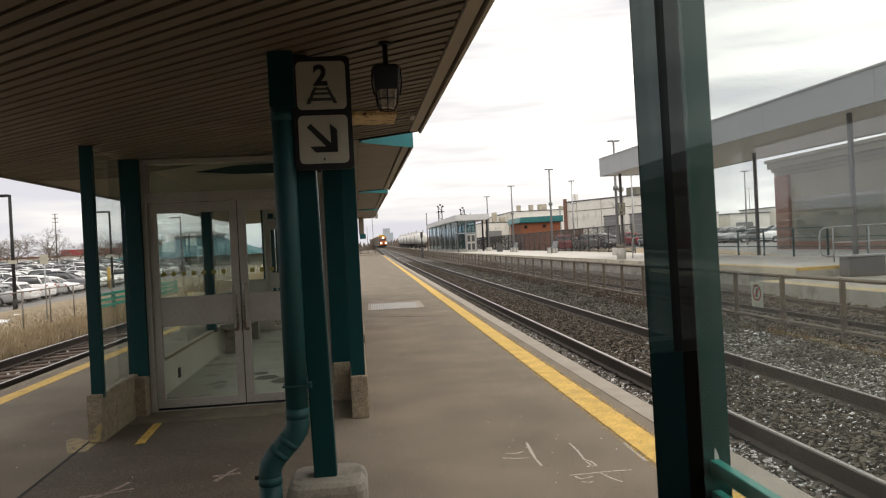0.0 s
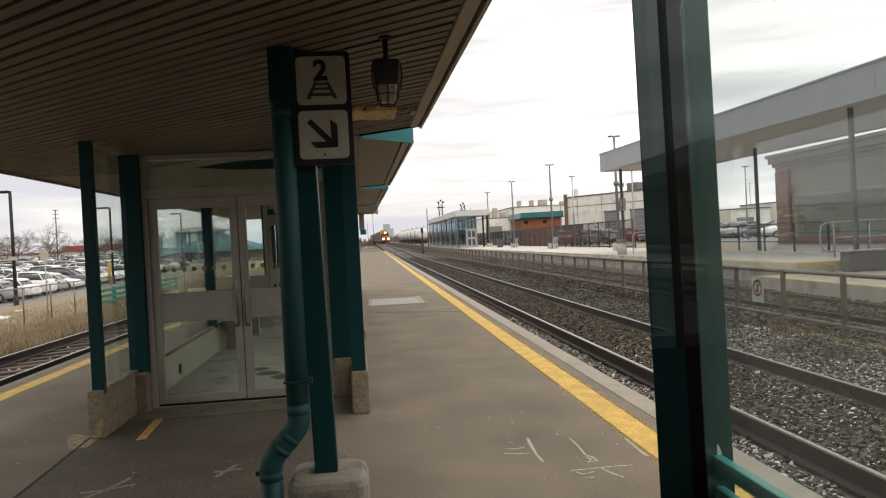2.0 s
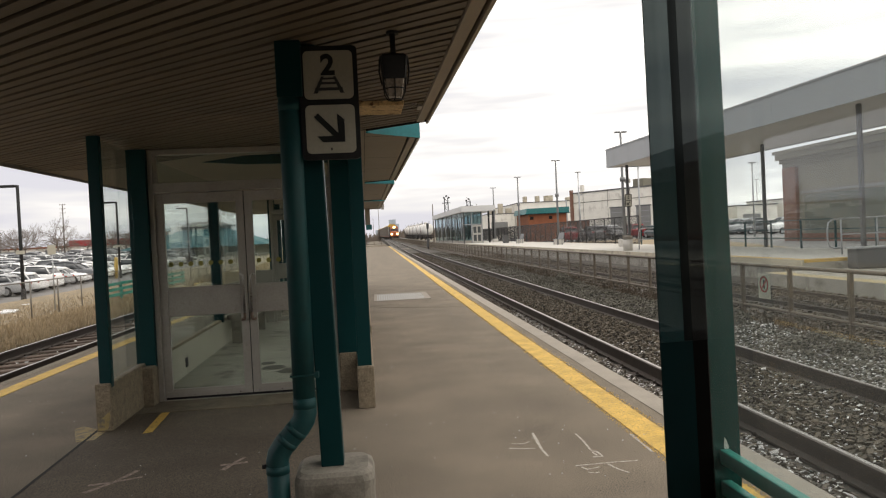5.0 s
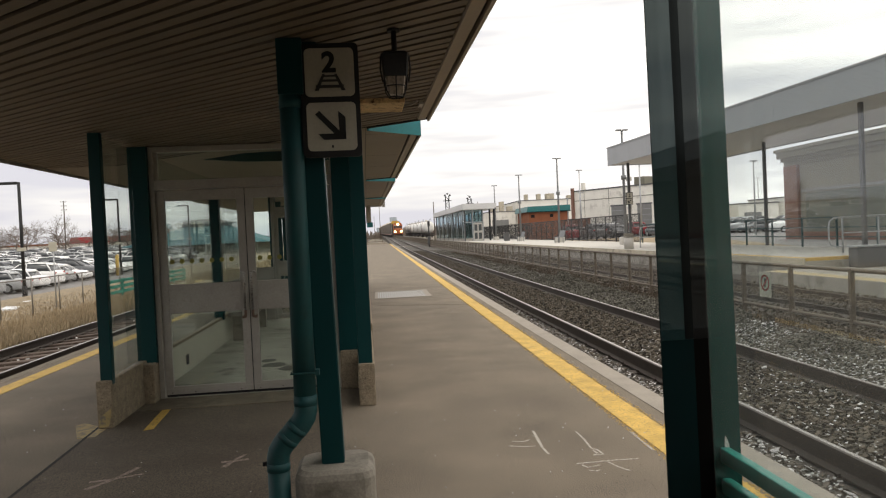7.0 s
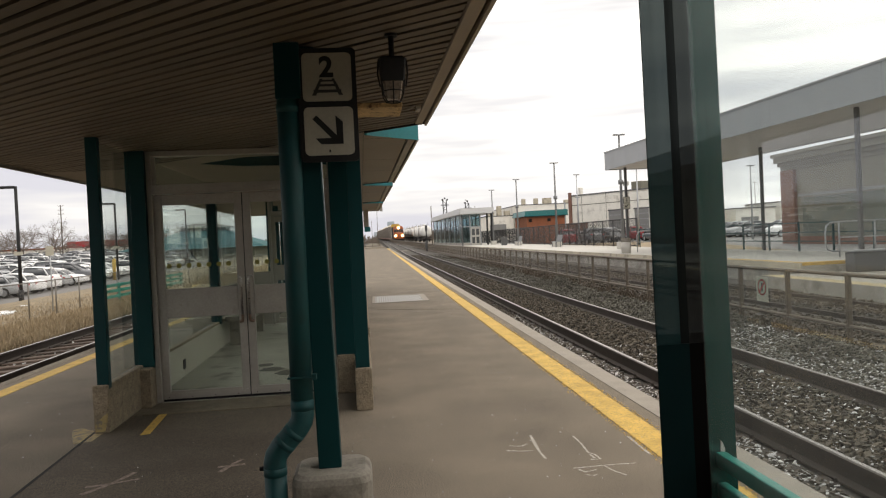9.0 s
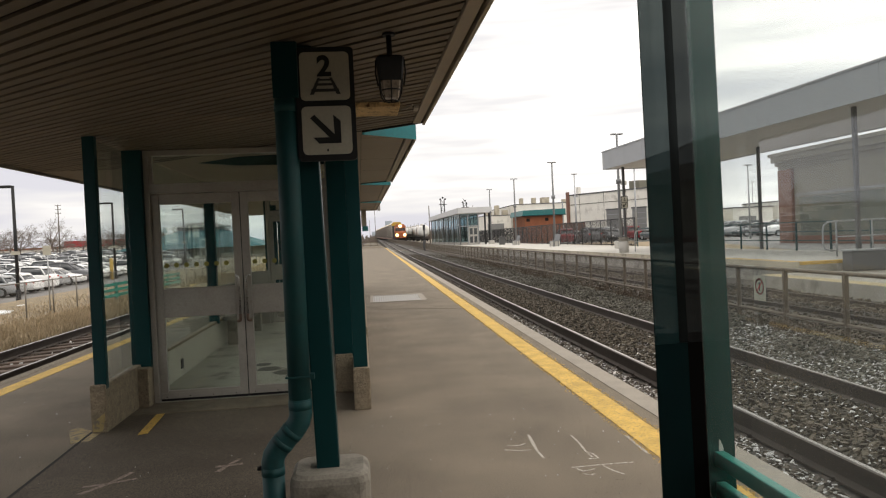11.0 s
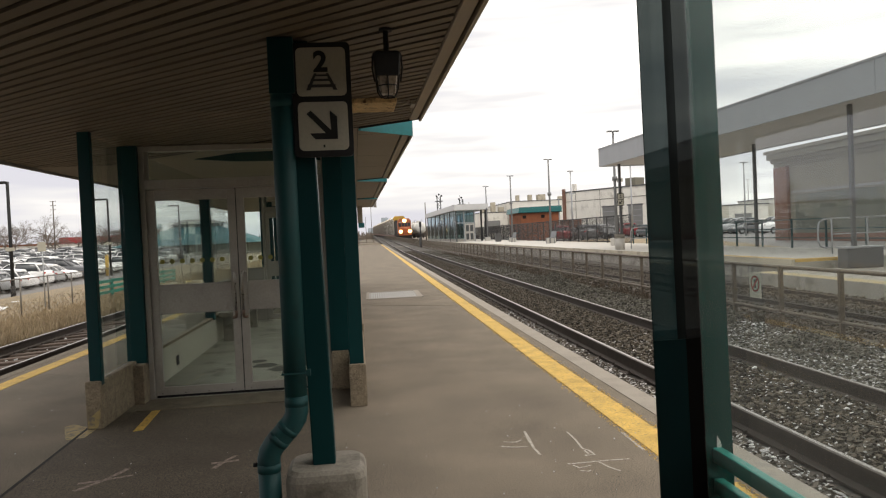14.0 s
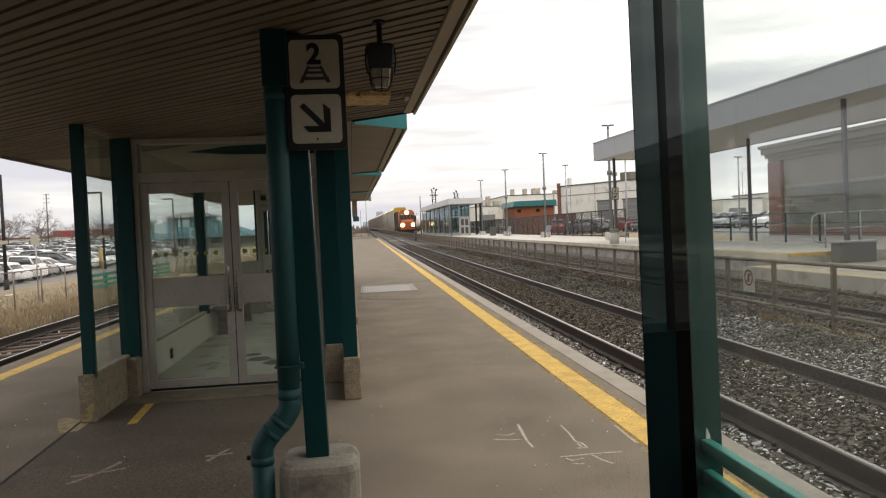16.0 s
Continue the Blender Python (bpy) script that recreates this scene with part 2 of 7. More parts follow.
STONE = mat("ballast_stone", (0.116, 0.099, 0.080), 0.85, 9, 0.24, 50, 0.3, island=1.3)
DIRTSTONE = mat("dusty_ballast_stone", (0.085, 0.071, 0.053), 0.95, 9, 0.24, 50, 0.3, island=1.5)
SLATESTONE = mat("slate_ballast_stone", (0.094, 0.088, 0.070), 0.85, 9, 0.24, 50, 0.3, island=1.7)
PALESTONE = mat("pale_ballast_stone", (0.56, 0.55, 0.54), 0.8, 9, 0.15, 50, 0.2, island=0.8)
SOIL = mat("ground_soil", (0.17, 0.145, 0.11), 0.95, 0.15, 0.2, 6, 0.5, stain=((0.22, 0.18, 0.12), 0.3, 0.5, 0.7))
DRYGRASS = mat("dry_grass", (0.31, 0.24, 0.15), 0.85, 2, 0.15, 30, 0.0, island=0.7)
LAWN = mat("winter_lawn", (0.27, 0.21, 0.13), 0.95, 0.6, 0.2, 12, 0.5, stain=((0.19, 0.165, 0.11), 0.8, 0.5, 0.7))
SNOW = mat("old_snow", (0.75, 0.76, 0.78), 0.8, 4, 0.08, 40, 0.3)
ROAD = mat("road_asphalt", (0.20, 0.195, 0.19), 0.9, 0.4, 0.12, 60, 0.2)
FENCE = mat("galvanised_fence", (0.20, 0.185, 0.165), 0.55, 9, 0.15, 70, 0.05, metal=0.4)
PALEFENCE = mat("weathered_fence_steel", (0.125, 0.100, 0.074), 0.6, 9, 0.2, 70, 0.1)
BLACKFENCE = mat("black_fence", (0.02, 0.02, 0.021), 0.5, 9, 0.15, 70, 0.05)
PLATFACE = mat("platform_face", (0.39, 0.37, 0.33), 0.9, 2, 0.15, 40, 0.3, stain=((0.13, 0.12, 0.10), 1.5, 0.52, 0.72))
CREAMLIP = mat("cream_concrete", (0.54, 0.485, 0.38), 0.85, 2, 0.1, 40, 0.2, stain=((0.26, 0.23, 0.18), 1.2, 0.52, 0.72))
PLATTOP = mat("platform_concrete", (0.50, 0.48, 0.44), 0.85, 1, 0.08, 50, 0.2)
GALV = mat("galvanised_steel", (0.38, 0.39, 0.40), 0.45, 9, 0.1, 60, 0.04, metal=0.5)
LAMPGREY = mat("lamp_post_grey", (0.19, 0.195, 0.20), 0.5, 9, 0.1, 60, 0.04, metal=0.3)
CLAD = mat("grey_cladding", (0.37, 0.385, 0.40), 0.45, 1.5, 0.05, 40, 0.02)
CLADUNDER = mat("grey_soffit_cladding", (0.62, 0.60, 0.58), 0.6, 1.5, 0.06, 40, 0.02)
BRICK = mat("orange_brick", (0.27, 0.095, 0.045), 0.85, 1.2, 0.15, 30, 0.3)
REDBRICK = mat("red_brick_piece", (0.17, 0.085, 0.06), 0.85, 3, 0.15, 40, 0.3)
WHITEWALL = mat("weathered_white_wall", (0.82, 0.79, 0.72), 0.85, 0.4, 0.08, 10, 0.2, stain=((0.42, 0.39, 0.34), 0.6, 0.55, 0.75))
# shade put into the shop's lower wall as a darker, greener colour
SHADEWALL = mat("grey_green_shade", (0.105, 0.115, 0.095), 0.85, 0.7, 0.2, 20, 0.2, stain=((0.16, 0.15, 0.11), 0.6, 0.5, 0.7))
BEIGE = mat("beige_stucco", (0.19, 0.18, 0.142), 0.85, 0.5, 0.08, 20, 0.2)
SHUTTER = mat("grey_shutter", (0.22, 0.22, 0.215), 0.6, 2, 0.08, 30, 0.1)
REDTRIM = mat("red_fascia", (0.42, 0.035, 0.04), 0.6, 1, 0.08, 20, 0.05)
BARK = mat("bare_bark", (0.17, 0.138, 0.115), 0.95, 5, 0.25, 40, 0.4)
POLEWOOD = mat("pole_wood", (0.12, 0.10, 0.08), 0.9, 3, 0.2, 30, 0.3)
RUBBER = mat("tyre_rubber", (0.02, 0.02, 0.02), 0.8, 9, 0.15, 60, 0.1)
CARGLASS = mat("dark_car_glass", (0.05, 0.055, 0.06), 0.06, 3, 0.1, 20, 0.0, spec=0.9)
LENSRED = mat("red_lens", (0.35, 0.01, 0.01), 0.2, 9, 0.1, 60, 0.0)
LENSWHITE = mat("clear_lens", (0.6, 0.6, 0.6), 0.15, 9, 0.1, 60, 0.0)
PAINTS = [(mat("%s_car_paint" % k, c, r, 1.5, 0.05, 30, 0.0), k) for k, c, r in (("white", (0.84, 0.84, 0.84), 0.3), ("silver", (0.38, 0.39, 0.40), 0.28), ("black", (0.015, 0.016, 0.02), 0.2), ("dark_red", (0.20, 0.02, 0.025), 0.25), ("grey", (0.12, 0.125, 0.135), 0.25))]
LOCO = mat("orange_loco_paint", (0.38, 0.10, 0.028), 0.45, 1.5, 0.12, 20, 0.05, stain=((0.22, 0.04, 0.02), 1.5, 0.55, 0.8))
LOCODARK = mat("dark_loco_paint", (0.024, 0.019, 0.017), 0.8, 1.5, 0.15, 20, 0.05, spec=0.2)
RACK = mat("autorack_panel", (0.72, 0.70, 0.63), 0.6, 0.8, 0.14, 14, 0.1, stain=((0.36, 0.31, 0.26), 0.7, 0.6, 0.85), each=0.5)
RACKBROWN = mat("autorack_brown", (0.20, 0.10, 0.07), 0.6, 0.8, 0.14, 14, 0.1)
RACKYELLOW = mat("autorack_yellow", (0.55, 0.33, 0.05), 0.6, 0.8, 0.12, 14, 0.1, stain=((0.3, 0.2, 0.06), 1.5, 0.55, 0.8))
TANK = mat("white_tank", (0.74, 0.73, 0.70), 0.5, 0.7, 0.08, 14, 0.05, stain=((0.33, 0.29, 0.25), 0.9, 0.55, 0.75))
TRUCK = mat("bogie_steel", (0.04, 0.035, 0.032), 0.7, 4, 0.2, 30, 0.2)
HEADLIGHT = glow_mat("headlight", (1.0, 0.74, 0.38), 6.0)
WHITECLAD = mat("pale_cladding", (0.60, 0.60, 0.60), 0.5, 1.5, 0.05, 40, 0.02)
POSTGREY = mat("dark_grey_post", (0.085, 0.085, 0.085), 0.5, 4, 0.1, 40, 0.02)
RACKRIB = mat("autorack_rib", (0.19, 0.165, 0.145), 0.6, 0.8, 0.14, 14, 0.1)
# glow that imitates lens bloom round the locomotive's lamps
BLOOM = glow_mat("warm_bloom", (1.0, 0.50, 0.16), 2.2)
# dark tone for the painted shade under the canopy and for the seam
ASPHALT_SHADE_SEAM = mat("shade_and_seam_asphalt", (0.104, 0.083, 0.060), 0.9, 0.8, 1.0, 125, 0.15, blot=0.3, stain=((0.075, 0.059, 0.043), 1.1, 0.5, 0.75), dist=0.008)
CITY = mat("distant_blocks", (0.42, 0.48, 0.54), 0.9, 0.05, 0.1, 0.4, 0)
PANE = glass_mat("windbreak_glass", (0.93, 0.965, 0.965), 0.055, 0.0, 0.032)
FILLERTEAL = mat("very_dark_teal_paint", (0.0015, 0.013, 0.014), 0.75, 3, 0.15, 20, 0.0, spec=0.1)
FILLERBLACK = mat("flat_black_paint", (0.004, 0.0035, 0.003), 0.85, 3, 0.15, 20, 0.0, spec=0.05)
SHEET_TEAL = sheet_mat("teal_backed_glass", (0.002, 0.020, 0.022), 0.085, 0.2)
SHEET_SEAL = sheet_mat("black_channel", (0.004, 0.005, 0.005), 0.012, 0.4, 0.1)
SHEET_BROWN = sheet_mat("smoky_backed_glass", (0.005, 0.004, 0.004), 0.058, 0.1)
SHEET_GREEN = sheet_mat("green_backed_glass", (0.0005, 0.050, 0.039), 0.06, 0.12)
SHELTERGLASS = glass_mat("shelter_glass", (0.915, 0.95, 0.935), 0.035, 0.0, 0.005)
FARPANE = glass_mat("far_pane_glass", (0.68, 0.77, 0.79), 0.05, 0.06, 0.0, 0.2)
FARGLASS = mat("shop_glass", (0.035, 0.042, 0.045), 0.35, 0.5, 0.2, 5, 0.0, spec=0.8)
BEADYELLOW = mat("yellow_dot_film", (0.24, 0.225, 0.045), 0.5, 5, 0.1, 50, 0)
LINING = mat("pale_painted_lining", (0.46, 0.43, 0.36), 0.7, 2, 0.12, 60, 0.1, stain=((0.30, 0.27, 0.22), 2.5, 0.55, 0.75))
FLOORIN = mat("shelter_floor", (0.42, 0.40, 0.34), 0.7, 1.5, 0.12, 60, 0.1, stain=((0.13, 0.115, 0.10), 2.2, 0.54, 0.72))
STICKER = mat("white_sticker", (0.7, 0.7, 0.66), 0.5, 20, 0.1, 60, 0)
SIGNRED = mat("sign_red", (0.45, 0.05, 0.05), 0.5, 9, 0.1, 60, 0)


# ---- building helpers ----
def quadbox(bm, a, b):
    """An axis-aligned box from corner a to corner b."""
    (x0, y0, z0), (x1, y1, z1) = a, b
    v = [bm.verts.new(p) for p in ((x0, y0, z0), (x1, y0, z0), (x1, y1, z0), (x0, y1, z0), (x0, y0, z1), (x1, y0, z1), (x1, y1, z1), (x0, y1, z1))]
    for q in ((3, 2, 1, 0), (4, 5, 6, 7), (0, 1, 5, 4), (1, 2, 6, 5), (2, 3, 7, 6), (3, 0, 4, 7)):
        bm.faces.new([v[i] for i in q])
    return v


def boxes(*pairs, bevel=0.0, seg=2):
    bm = bmesh.new()
    for a, b in pairs:
        quadbox(bm, a, b)
    bmesh.ops.recalc_face_normals(bm, faces=bm.faces)
    if bevel:
        bmesh.ops.bevel(bm, geom=bm.edges[:], offset=bevel, segments=seg, affect="EDGES", profile=0.6)
    return bm


def tube(bm, p0, p1, r0, r1=None, seg=12, caps=True):
    """A round bar from p0 to p1."""
    p0, p1 = Vector(p0), Vector(p1)
    r1 = r0 if r1 is None else r1
    turn = (p1 - p0).to_track_quat("Z", "Y").to_matrix()
    rings = []
    for p, r in ((p0, r0), (p1, r1)):
        rings.append([bm.verts.new(p + turn @ Vector((r * math.cos(k * math.tau / seg), r * math.sin(k * math.tau / seg), 0))) for k in range(seg)])
    for k in range(seg):
        f = bm.faces.new((rings[0][k], rings[0][(k + 1) % seg], rings[1][(k + 1) % seg], rings[1][k]))
        f.smooth = True
    if caps:
        bm.faces.new(rings[0][::-1])
        bm.faces.new(rings[1])
    return bm


def pipe(points, r, seg=14):
    """A round pipe swept through points."""
    bm = bmesh.new()
    pts = [Vector(p) for p in points]
    rings = []
    up = Vector((0, 1, 0))
    for i, p in enumerate(pts):
        way = (pts[min(i + 1, len(pts) - 1)] - pts[max(i - 1, 0)]).normalized()
        side = way.cross(up)
        side = side.normalized() if side.length > 0.01 else Vector((1, 0, 0))
        front = side.cross(way).normalized()
        rings.append([bm.verts.new(p + side * r * math.cos(k * math.tau / seg) + front * r * math.sin(k * math.tau / seg)) for k in range(seg)])
    for a, b in zip(rings, rings[1:]):
        for k in range(seg):
            bm.faces.new((a[k], a[(k + 1) % seg], b[(k + 1) % seg], b[k])).smooth = True
    bm.faces.new(rings[0])
    bm.faces.new(rings[-1])
    bmesh.ops.recalc_face_normals(bm, faces=bm.faces)
    return bm


def prism(outline, z0, z1):
    """A flat outline in x and y, raised from z0 to z1."""
    bm = bmesh.new()
    low, high = [bm.verts.new((x, y, z0)) for x, y in outline], [bm.verts.new((x, y, z1)) for x, y in outline]
    bm.faces.new(low[::-1])
    bm.faces.new(high)
    for k in range(len(low)):
        j = (k + 1) % len(low)
        bm.faces.new((low[k], low[j], high[j], high[k]))
    bmesh.ops.recalc_face_normals(bm, faces=bm.faces)
    return bm


def upright(bm):
    """Turns what was raised from x, y along z so that it stands: x stays, y becomes z, and z becomes -y."""
    bmesh.ops.transform(bm, matrix=Matrix(((1, 0, 0, 0), (0, 0, -1, 0), (0, 1, 0, 0), (0, 0, 0, 1))), verts=bm.verts)
    return bm


def rounded(x0, y0, x1, y1, r, seg=5):
    out = []
    for cx, cy, a in ((x1 - r, y1 - r, 0), (x0 + r, y1 - r, 90), (x0 + r, y0 + r, 180), (x1 - r, y0 + r, 270)):
        out += [(cx + r * math.cos(radians(a + 90 * k / seg)), cy + r * math.sin(radians(a + 90 * k / seg))) for k in range(seg + 1)]
    return out


def mesh_of(name, bm, material):
    data = bpy.data.meshes.new(name)
    bm.to_mesh(data)
    bm.free()
    data.materials.append(material)
    return data


def part(name, bm, material, parent, label=""):
    ob = new(name, mesh_of(name, bm, material) if isinstance(bm, bmesh.types.BMesh) else bm)
    ob.parent = parent
    return tagged(ob, label)


def thing(name, m, label, category, group="", kind=""):
    """An Empty at the base of a thing; its parts are its children."""
    ob = new(name)
    ob.empty_display_size = 0.1
    ob.matrix_basis = m
    return tagged(ob, label, category, group, kind)


def solid(name, bm, material, m=Matrix(), label="", category="", group="", kind=""):
    ob = new(name, mesh_of(name, bm, material))
    ob.matrix_basis = m
    return tagged(ob, label, category, group, kind)


def piece(name, data, parent, m):
    ob = new(name, data)
    ob.parent = parent
    ob.matrix_basis = m
    return ob


STATION = pose(0, 0, 0, 0, 0, 1.1)  # the station's buildings stand a little askew to the near track


def st(x, y, z=0.0, turn=0.0):
    return STATION @ pose(x, y, z, 0, 0, turn)


def bend(y):
    """How far the third track swings towards the second in the distance."""
    return -0.0157 * (math.hypot(y - 77.0, 30.0) + (y - 77.0)) / 2


def rise(y):
    """The line climbs gently in the distance."""
    return 0.005 * max(0.0, y - 80.0)


# ---- ground, platform, tracks ----
def ground():
    bm = bmesh.new()
    xs = [-3000, -900, -300, -120, -60, -30, -26.5, -11.5, -9.2, -7.6, 0, 7, 12, 17, 30, 60, 150, 400, 1200, 3000]
    ys = [-600, -100, -20, 0, 20, 40, 80, 160, 320, 700, 1500, 4500]
    grid = {}
    for i, x in enumerate(xs):
        for j, y in enumerate(ys):
            grid[i, j] = bm.verts.new((x, y, -0.45 if -9 < x < 17 else (-0.12 if x > 0 else (-0.66 if x > -13 else -2.12))))
    for i in range(len(xs) - 1):
        for j in range(len(ys) - 1):
            bm.faces.new((grid[i, j], grid[i + 1, j], grid[i + 1, j + 1], grid[i, j + 1]))
    solid("ground", bm, SOIL, label="brown winter soil spreading flat to the horizon", category="ground", kind="structure")


def strip(name, x0, x1, z0, z1, y0, y1, material, label, category, step=25.0, follow=1.0, climb=False):
    """A long low slab along the track that follows its bend."""
    bm = bmesh.new()
    n = max(1, int((y1 - y0) / step))
    rows = []
    for k in range(n + 1):
        y = y0 + (y1 - y0) * k / n
        b, up = bend(y) * follow, (rise(y) if climb else 0.0)
        rows.append([bm.verts.new(p) for p in ((x0 + b, y, z0), (x0 + b, y, z1 + up), (x1 + b, y, z1 + up), (x1 + b, y, z0))])
    for a, b in zip(rows, rows[1:]):
        for k in range(3):
            bm.faces.new((a[k], a[k + 1], b[k + 1], b[k]))
    for r in (rows[0], rows[-1]):
        bm.faces.new(r)
    bmesh.ops.recalc_face_normals(bm, faces=bm.faces)
    return solid(name, bm, material, label=label, category=category, kind="structure")


def platform():
    strip("platform", -4.40, 2.145, -0.42, 0.0, -60, 132, ASPHALT, "worn grey asphalt station platform between two tracks", "platform", follow=0)
    strip("platform_edge", 2.145, 2.345, -0.42, 0.006, -60, 132, COPING, "pale concrete coping along the platform edge", "kerb", follow=0)
    strip("platform_edge", -4.54, -4.40, -0.42, 0.003, -60, 132, ASPHALT, "worn asphalt lip along the platform edge", "kerb", follow=0)
    strip("safety_line", 1.77, 1.995, -0.01, 0.004, -60, 130, YELLOW, "yellow painted safety line with worn speckles", "marking", follow=0)
    strip("safety_line", -4.28, -4.08, -0.01, 0.004, -60, 130, YELLOW, "yellow painted safety line with worn speckles", "marking", follow=0)
    # end of the platform: barrier and steps down
    e = thing("end_barrier", pose(-1.1, 131, 0), "low rusty barrier across the platform end", "barrier")
    for x in (-2.2, -0.9, 0.4, 1.7):
        part("post", boxes(((x - 0.05, -0.05, 0), (x + 0.05, 0.05, 1.1))), PALEFENCE, e)
    for z in (0.5, 1.05):
        part("rail", boxes(((-2.3, -0.03, z - 0.05), (1.8, 0.03, z + 0.05))), PALEFENCE, e)
    part("timber_board", boxes(((-2.3, -0.4, 0.02), (2.6, -0.25, 0.30))), TRIM, e, "tan timber stop board")
    x = thing("track_crossing", pose(3.9, 104, 0), "pale timber crossing boards laid over the track", "crossing", kind="structure")
    for k in range(5):
        part("board", boxes(((-1.5, -1.2 + k * 0.5, -0.3), (1.5, -0.75 + k * 0.5, -0.13)), bevel=0.01, seg=1), PED, x)
    # drain grating
    g = thing("floor_grating", pose(0.53, 18.55, 0), "pale steel grating set into the asphalt", "grating", kind="structure")
    part("rim", boxes(((-0.70, -1.1, 0.002), (0.66, -1.0, 0.012)), ((-0.70, 1.0, 0.002), (0.66, 1.1, 0.012)), ((-0.70, -1.0, 0.002), (-0.62, 1.0, 0.012)), ((0.52, -1.0, 0.002), (0.66, 1.0, 0.012))), COPING, g)
    part("backing", boxes(((-0.62, -1.0, 0.001), (0.52, 1.0, 0.003))), GALV, g)
    bar = mesh_of("bar", boxes(((-0.012, -1.0, 0.003), (0.012, 1.0, 0.011))), COPING)
    for k in range(20):
        piece("bar", bar, g, pose(-0.59 + k * 0.056, 0, 0))
    # the floor's shade under the canopy, laid on as a darker slab
    solid("asphalt_shade", prism([(-1.94, -2.5), (0.0, -2.5), (-0.19, 2.8), (-0.30, 4.2), (-0.44, 6.6), (-0.47, 6.88), (-2.43, 6.88)], -0.01, 0.0025), ASPHALT_SHADE_SEAM, label="shade under the canopy painted as a darker strip of asphalt", category="pavement", kind="structure")
    solid("asphalt_seam", prism([(-0.05, 15.86), (1.77, 14.98), (1.77, 15.03), (-0.05, 15.92)], 0.0005, 0.003), ASPHALT_SHADE_SEAM, label="dark seam across the platform asphalt", category="joint", kind="structure")
    # expansion joint beside the shelter porch
    solid("floor_joint", boxes(((-0.012, -3.2, 0.001), (0.012, 3.2, 0.0045))), DARK, pose(-2.27, 3.6, 0, 0, 0, 3), "dark filled joint in the asphalt", "joint", kind="structure")


def stroke(points, w, z=0.004):
    """A painted stroke on the ground through points."""
    bm = bmesh.new()
    prev = None
    pts = [Vector((x, y, z)) for x, y in points]
    for i, p in enumerate(pts):
        way = pts[min(i + 1, len(pts) - 1)] - pts[max(i - 1, 0)]
        side = Vector((-way.y, way.x, 0)).normalized() * w * (0.7 + 0.5 * noise.random()) / 2
        pair = bm.verts.new(p + side), bm.verts.new(p - side)
        if prev:
            bm.faces.new((prev[0], prev[1], pair[1], pair[0]))
        prev = pair
    return bm


def markings():
    marks = (
        (((0.866, 5.117), (0.942, 5.088), (0.998, 5.131)), 0.020), (((0.82, 5.011), (0.919, 4.972), (1.003, 4.964)), 0.024), (((1.063, 5.344), (1.05, 5.118), (1.038, 4.91), (1.046, 4.763)), 0.030),
        (((1.36, 5.248), (1.364, 5.036), (1.351, 4.83), (1.381, 4.778), (1.389, 4.677), (1.32, 4.678)), 0.026), (((1.351, 4.785), (1.357, 4.698)), 0.02),
        (((1.166, 4.53), (1.297, 4.537), (1.434, 4.543), (1.576, 4.54)), 0.022), (((1.371, 4.519), (1.402, 4.407), (1.445, 4.323)), 0.022),
        (((1.193, 4.496), (1.219, 4.44), (1.301, 4.47)), 0.022), (((1.205, 4.392), (1.244, 4.361), (1.272, 4.376)), 0.018), (((1.735, 5.136), (1.73, 4.937), (1.728, 4.687)), 0.028),
    )
    for k, (pts, w) in enumerate(marks):
        solid("chalk_mark", stroke(pts, w * 0.7, 0.0008 + 0.0003 * k), CHALK, label="faint whitish chalk survey mark on the asphalt", category="marking", group="chalk survey marks", kind="structure")
    solid("yellow_streak", prism([(-1.985, 6.14), (-1.915, 6.17), (-1.975, 6.93), (-2.045, 6.90)], 0.001, 0.006), YELLOW, label="bright yellow stripe on the asphalt by the porch", category="marking", group="leftover paint", kind="structure")
    # faint yellow reflection, painted flat on the asphalt
    solid("yellow_streak", prism([(-2.46, 6.02), (-2.33, 6.04), (-2.33, 6.30), (-2.60, 6.55), (-2.64, 6.45)], 0.001, 0.004), REFLECTEDYELLOW, label="yellow reflection painted as a faint stripe by the porch", category="marking", group="leftover paint", kind="structure")
    for k, pts in enumerate((((-1.93, 4.87), (-1.79, 4.90), (-1.62, 4.97)), ((-1.90, 4.72), (-1.78, 4.90), (-1.70, 5.12)), ((-1.15, 5.10), (-1.07, 5.11), (-0.97, 5.13)), ((-1.11, 4.98), (-1.07, 5.11), (-1.01, 5.25)))):
        solid("cross_mark", stroke(pts, 0.038, 0.0035 + 0.0003 * k), PINK, label="faded pinkish cross painted on the asphalt", category="marking", group="faded crosses", kind="structure")
    # flecks of paint beside the safety line
    rng = np.random.default_rng(9)
    flecks = np.concatenate([np.stack((edge + side * np.abs(rng.normal(0, 0.022, 2600)), 2.2 + 26 * rng.uniform(0, 1, 2600) ** 1.5, np.full(2600, 0.001)), 1) for edge, side in ((1.77, -1), (1.995, 1))])
    stones("paint_flecks", flecks, YELLOW, "fine yellow overspray flecks beside the safety line", 0.008, 33)
    # pale grit on the asphalt
    rng = np.random.default_rng(6)
    spots = np.stack((rng.uniform(-4.0, 2.1, 420), 3.0 + 14 * rng.uniform(0, 1, 420) ** 1.7, np.full(420, 0.001)), 1)
    stones("grit", spots, PALESTONE, "tiny pale grit scattered on the asphalt", 0.007, 31)
    spots = np.stack((rng.uniform(-4.0, 2.1, 2600), 2.6 + 12 * rng.uniform(0, 1, 2600) ** 1.7, np.full(2600, 0.0008)), 1)
    stones("grit", spots, BROWNSTONE, "fine dark grit scattered on the asphalt", 0.0042, 35)


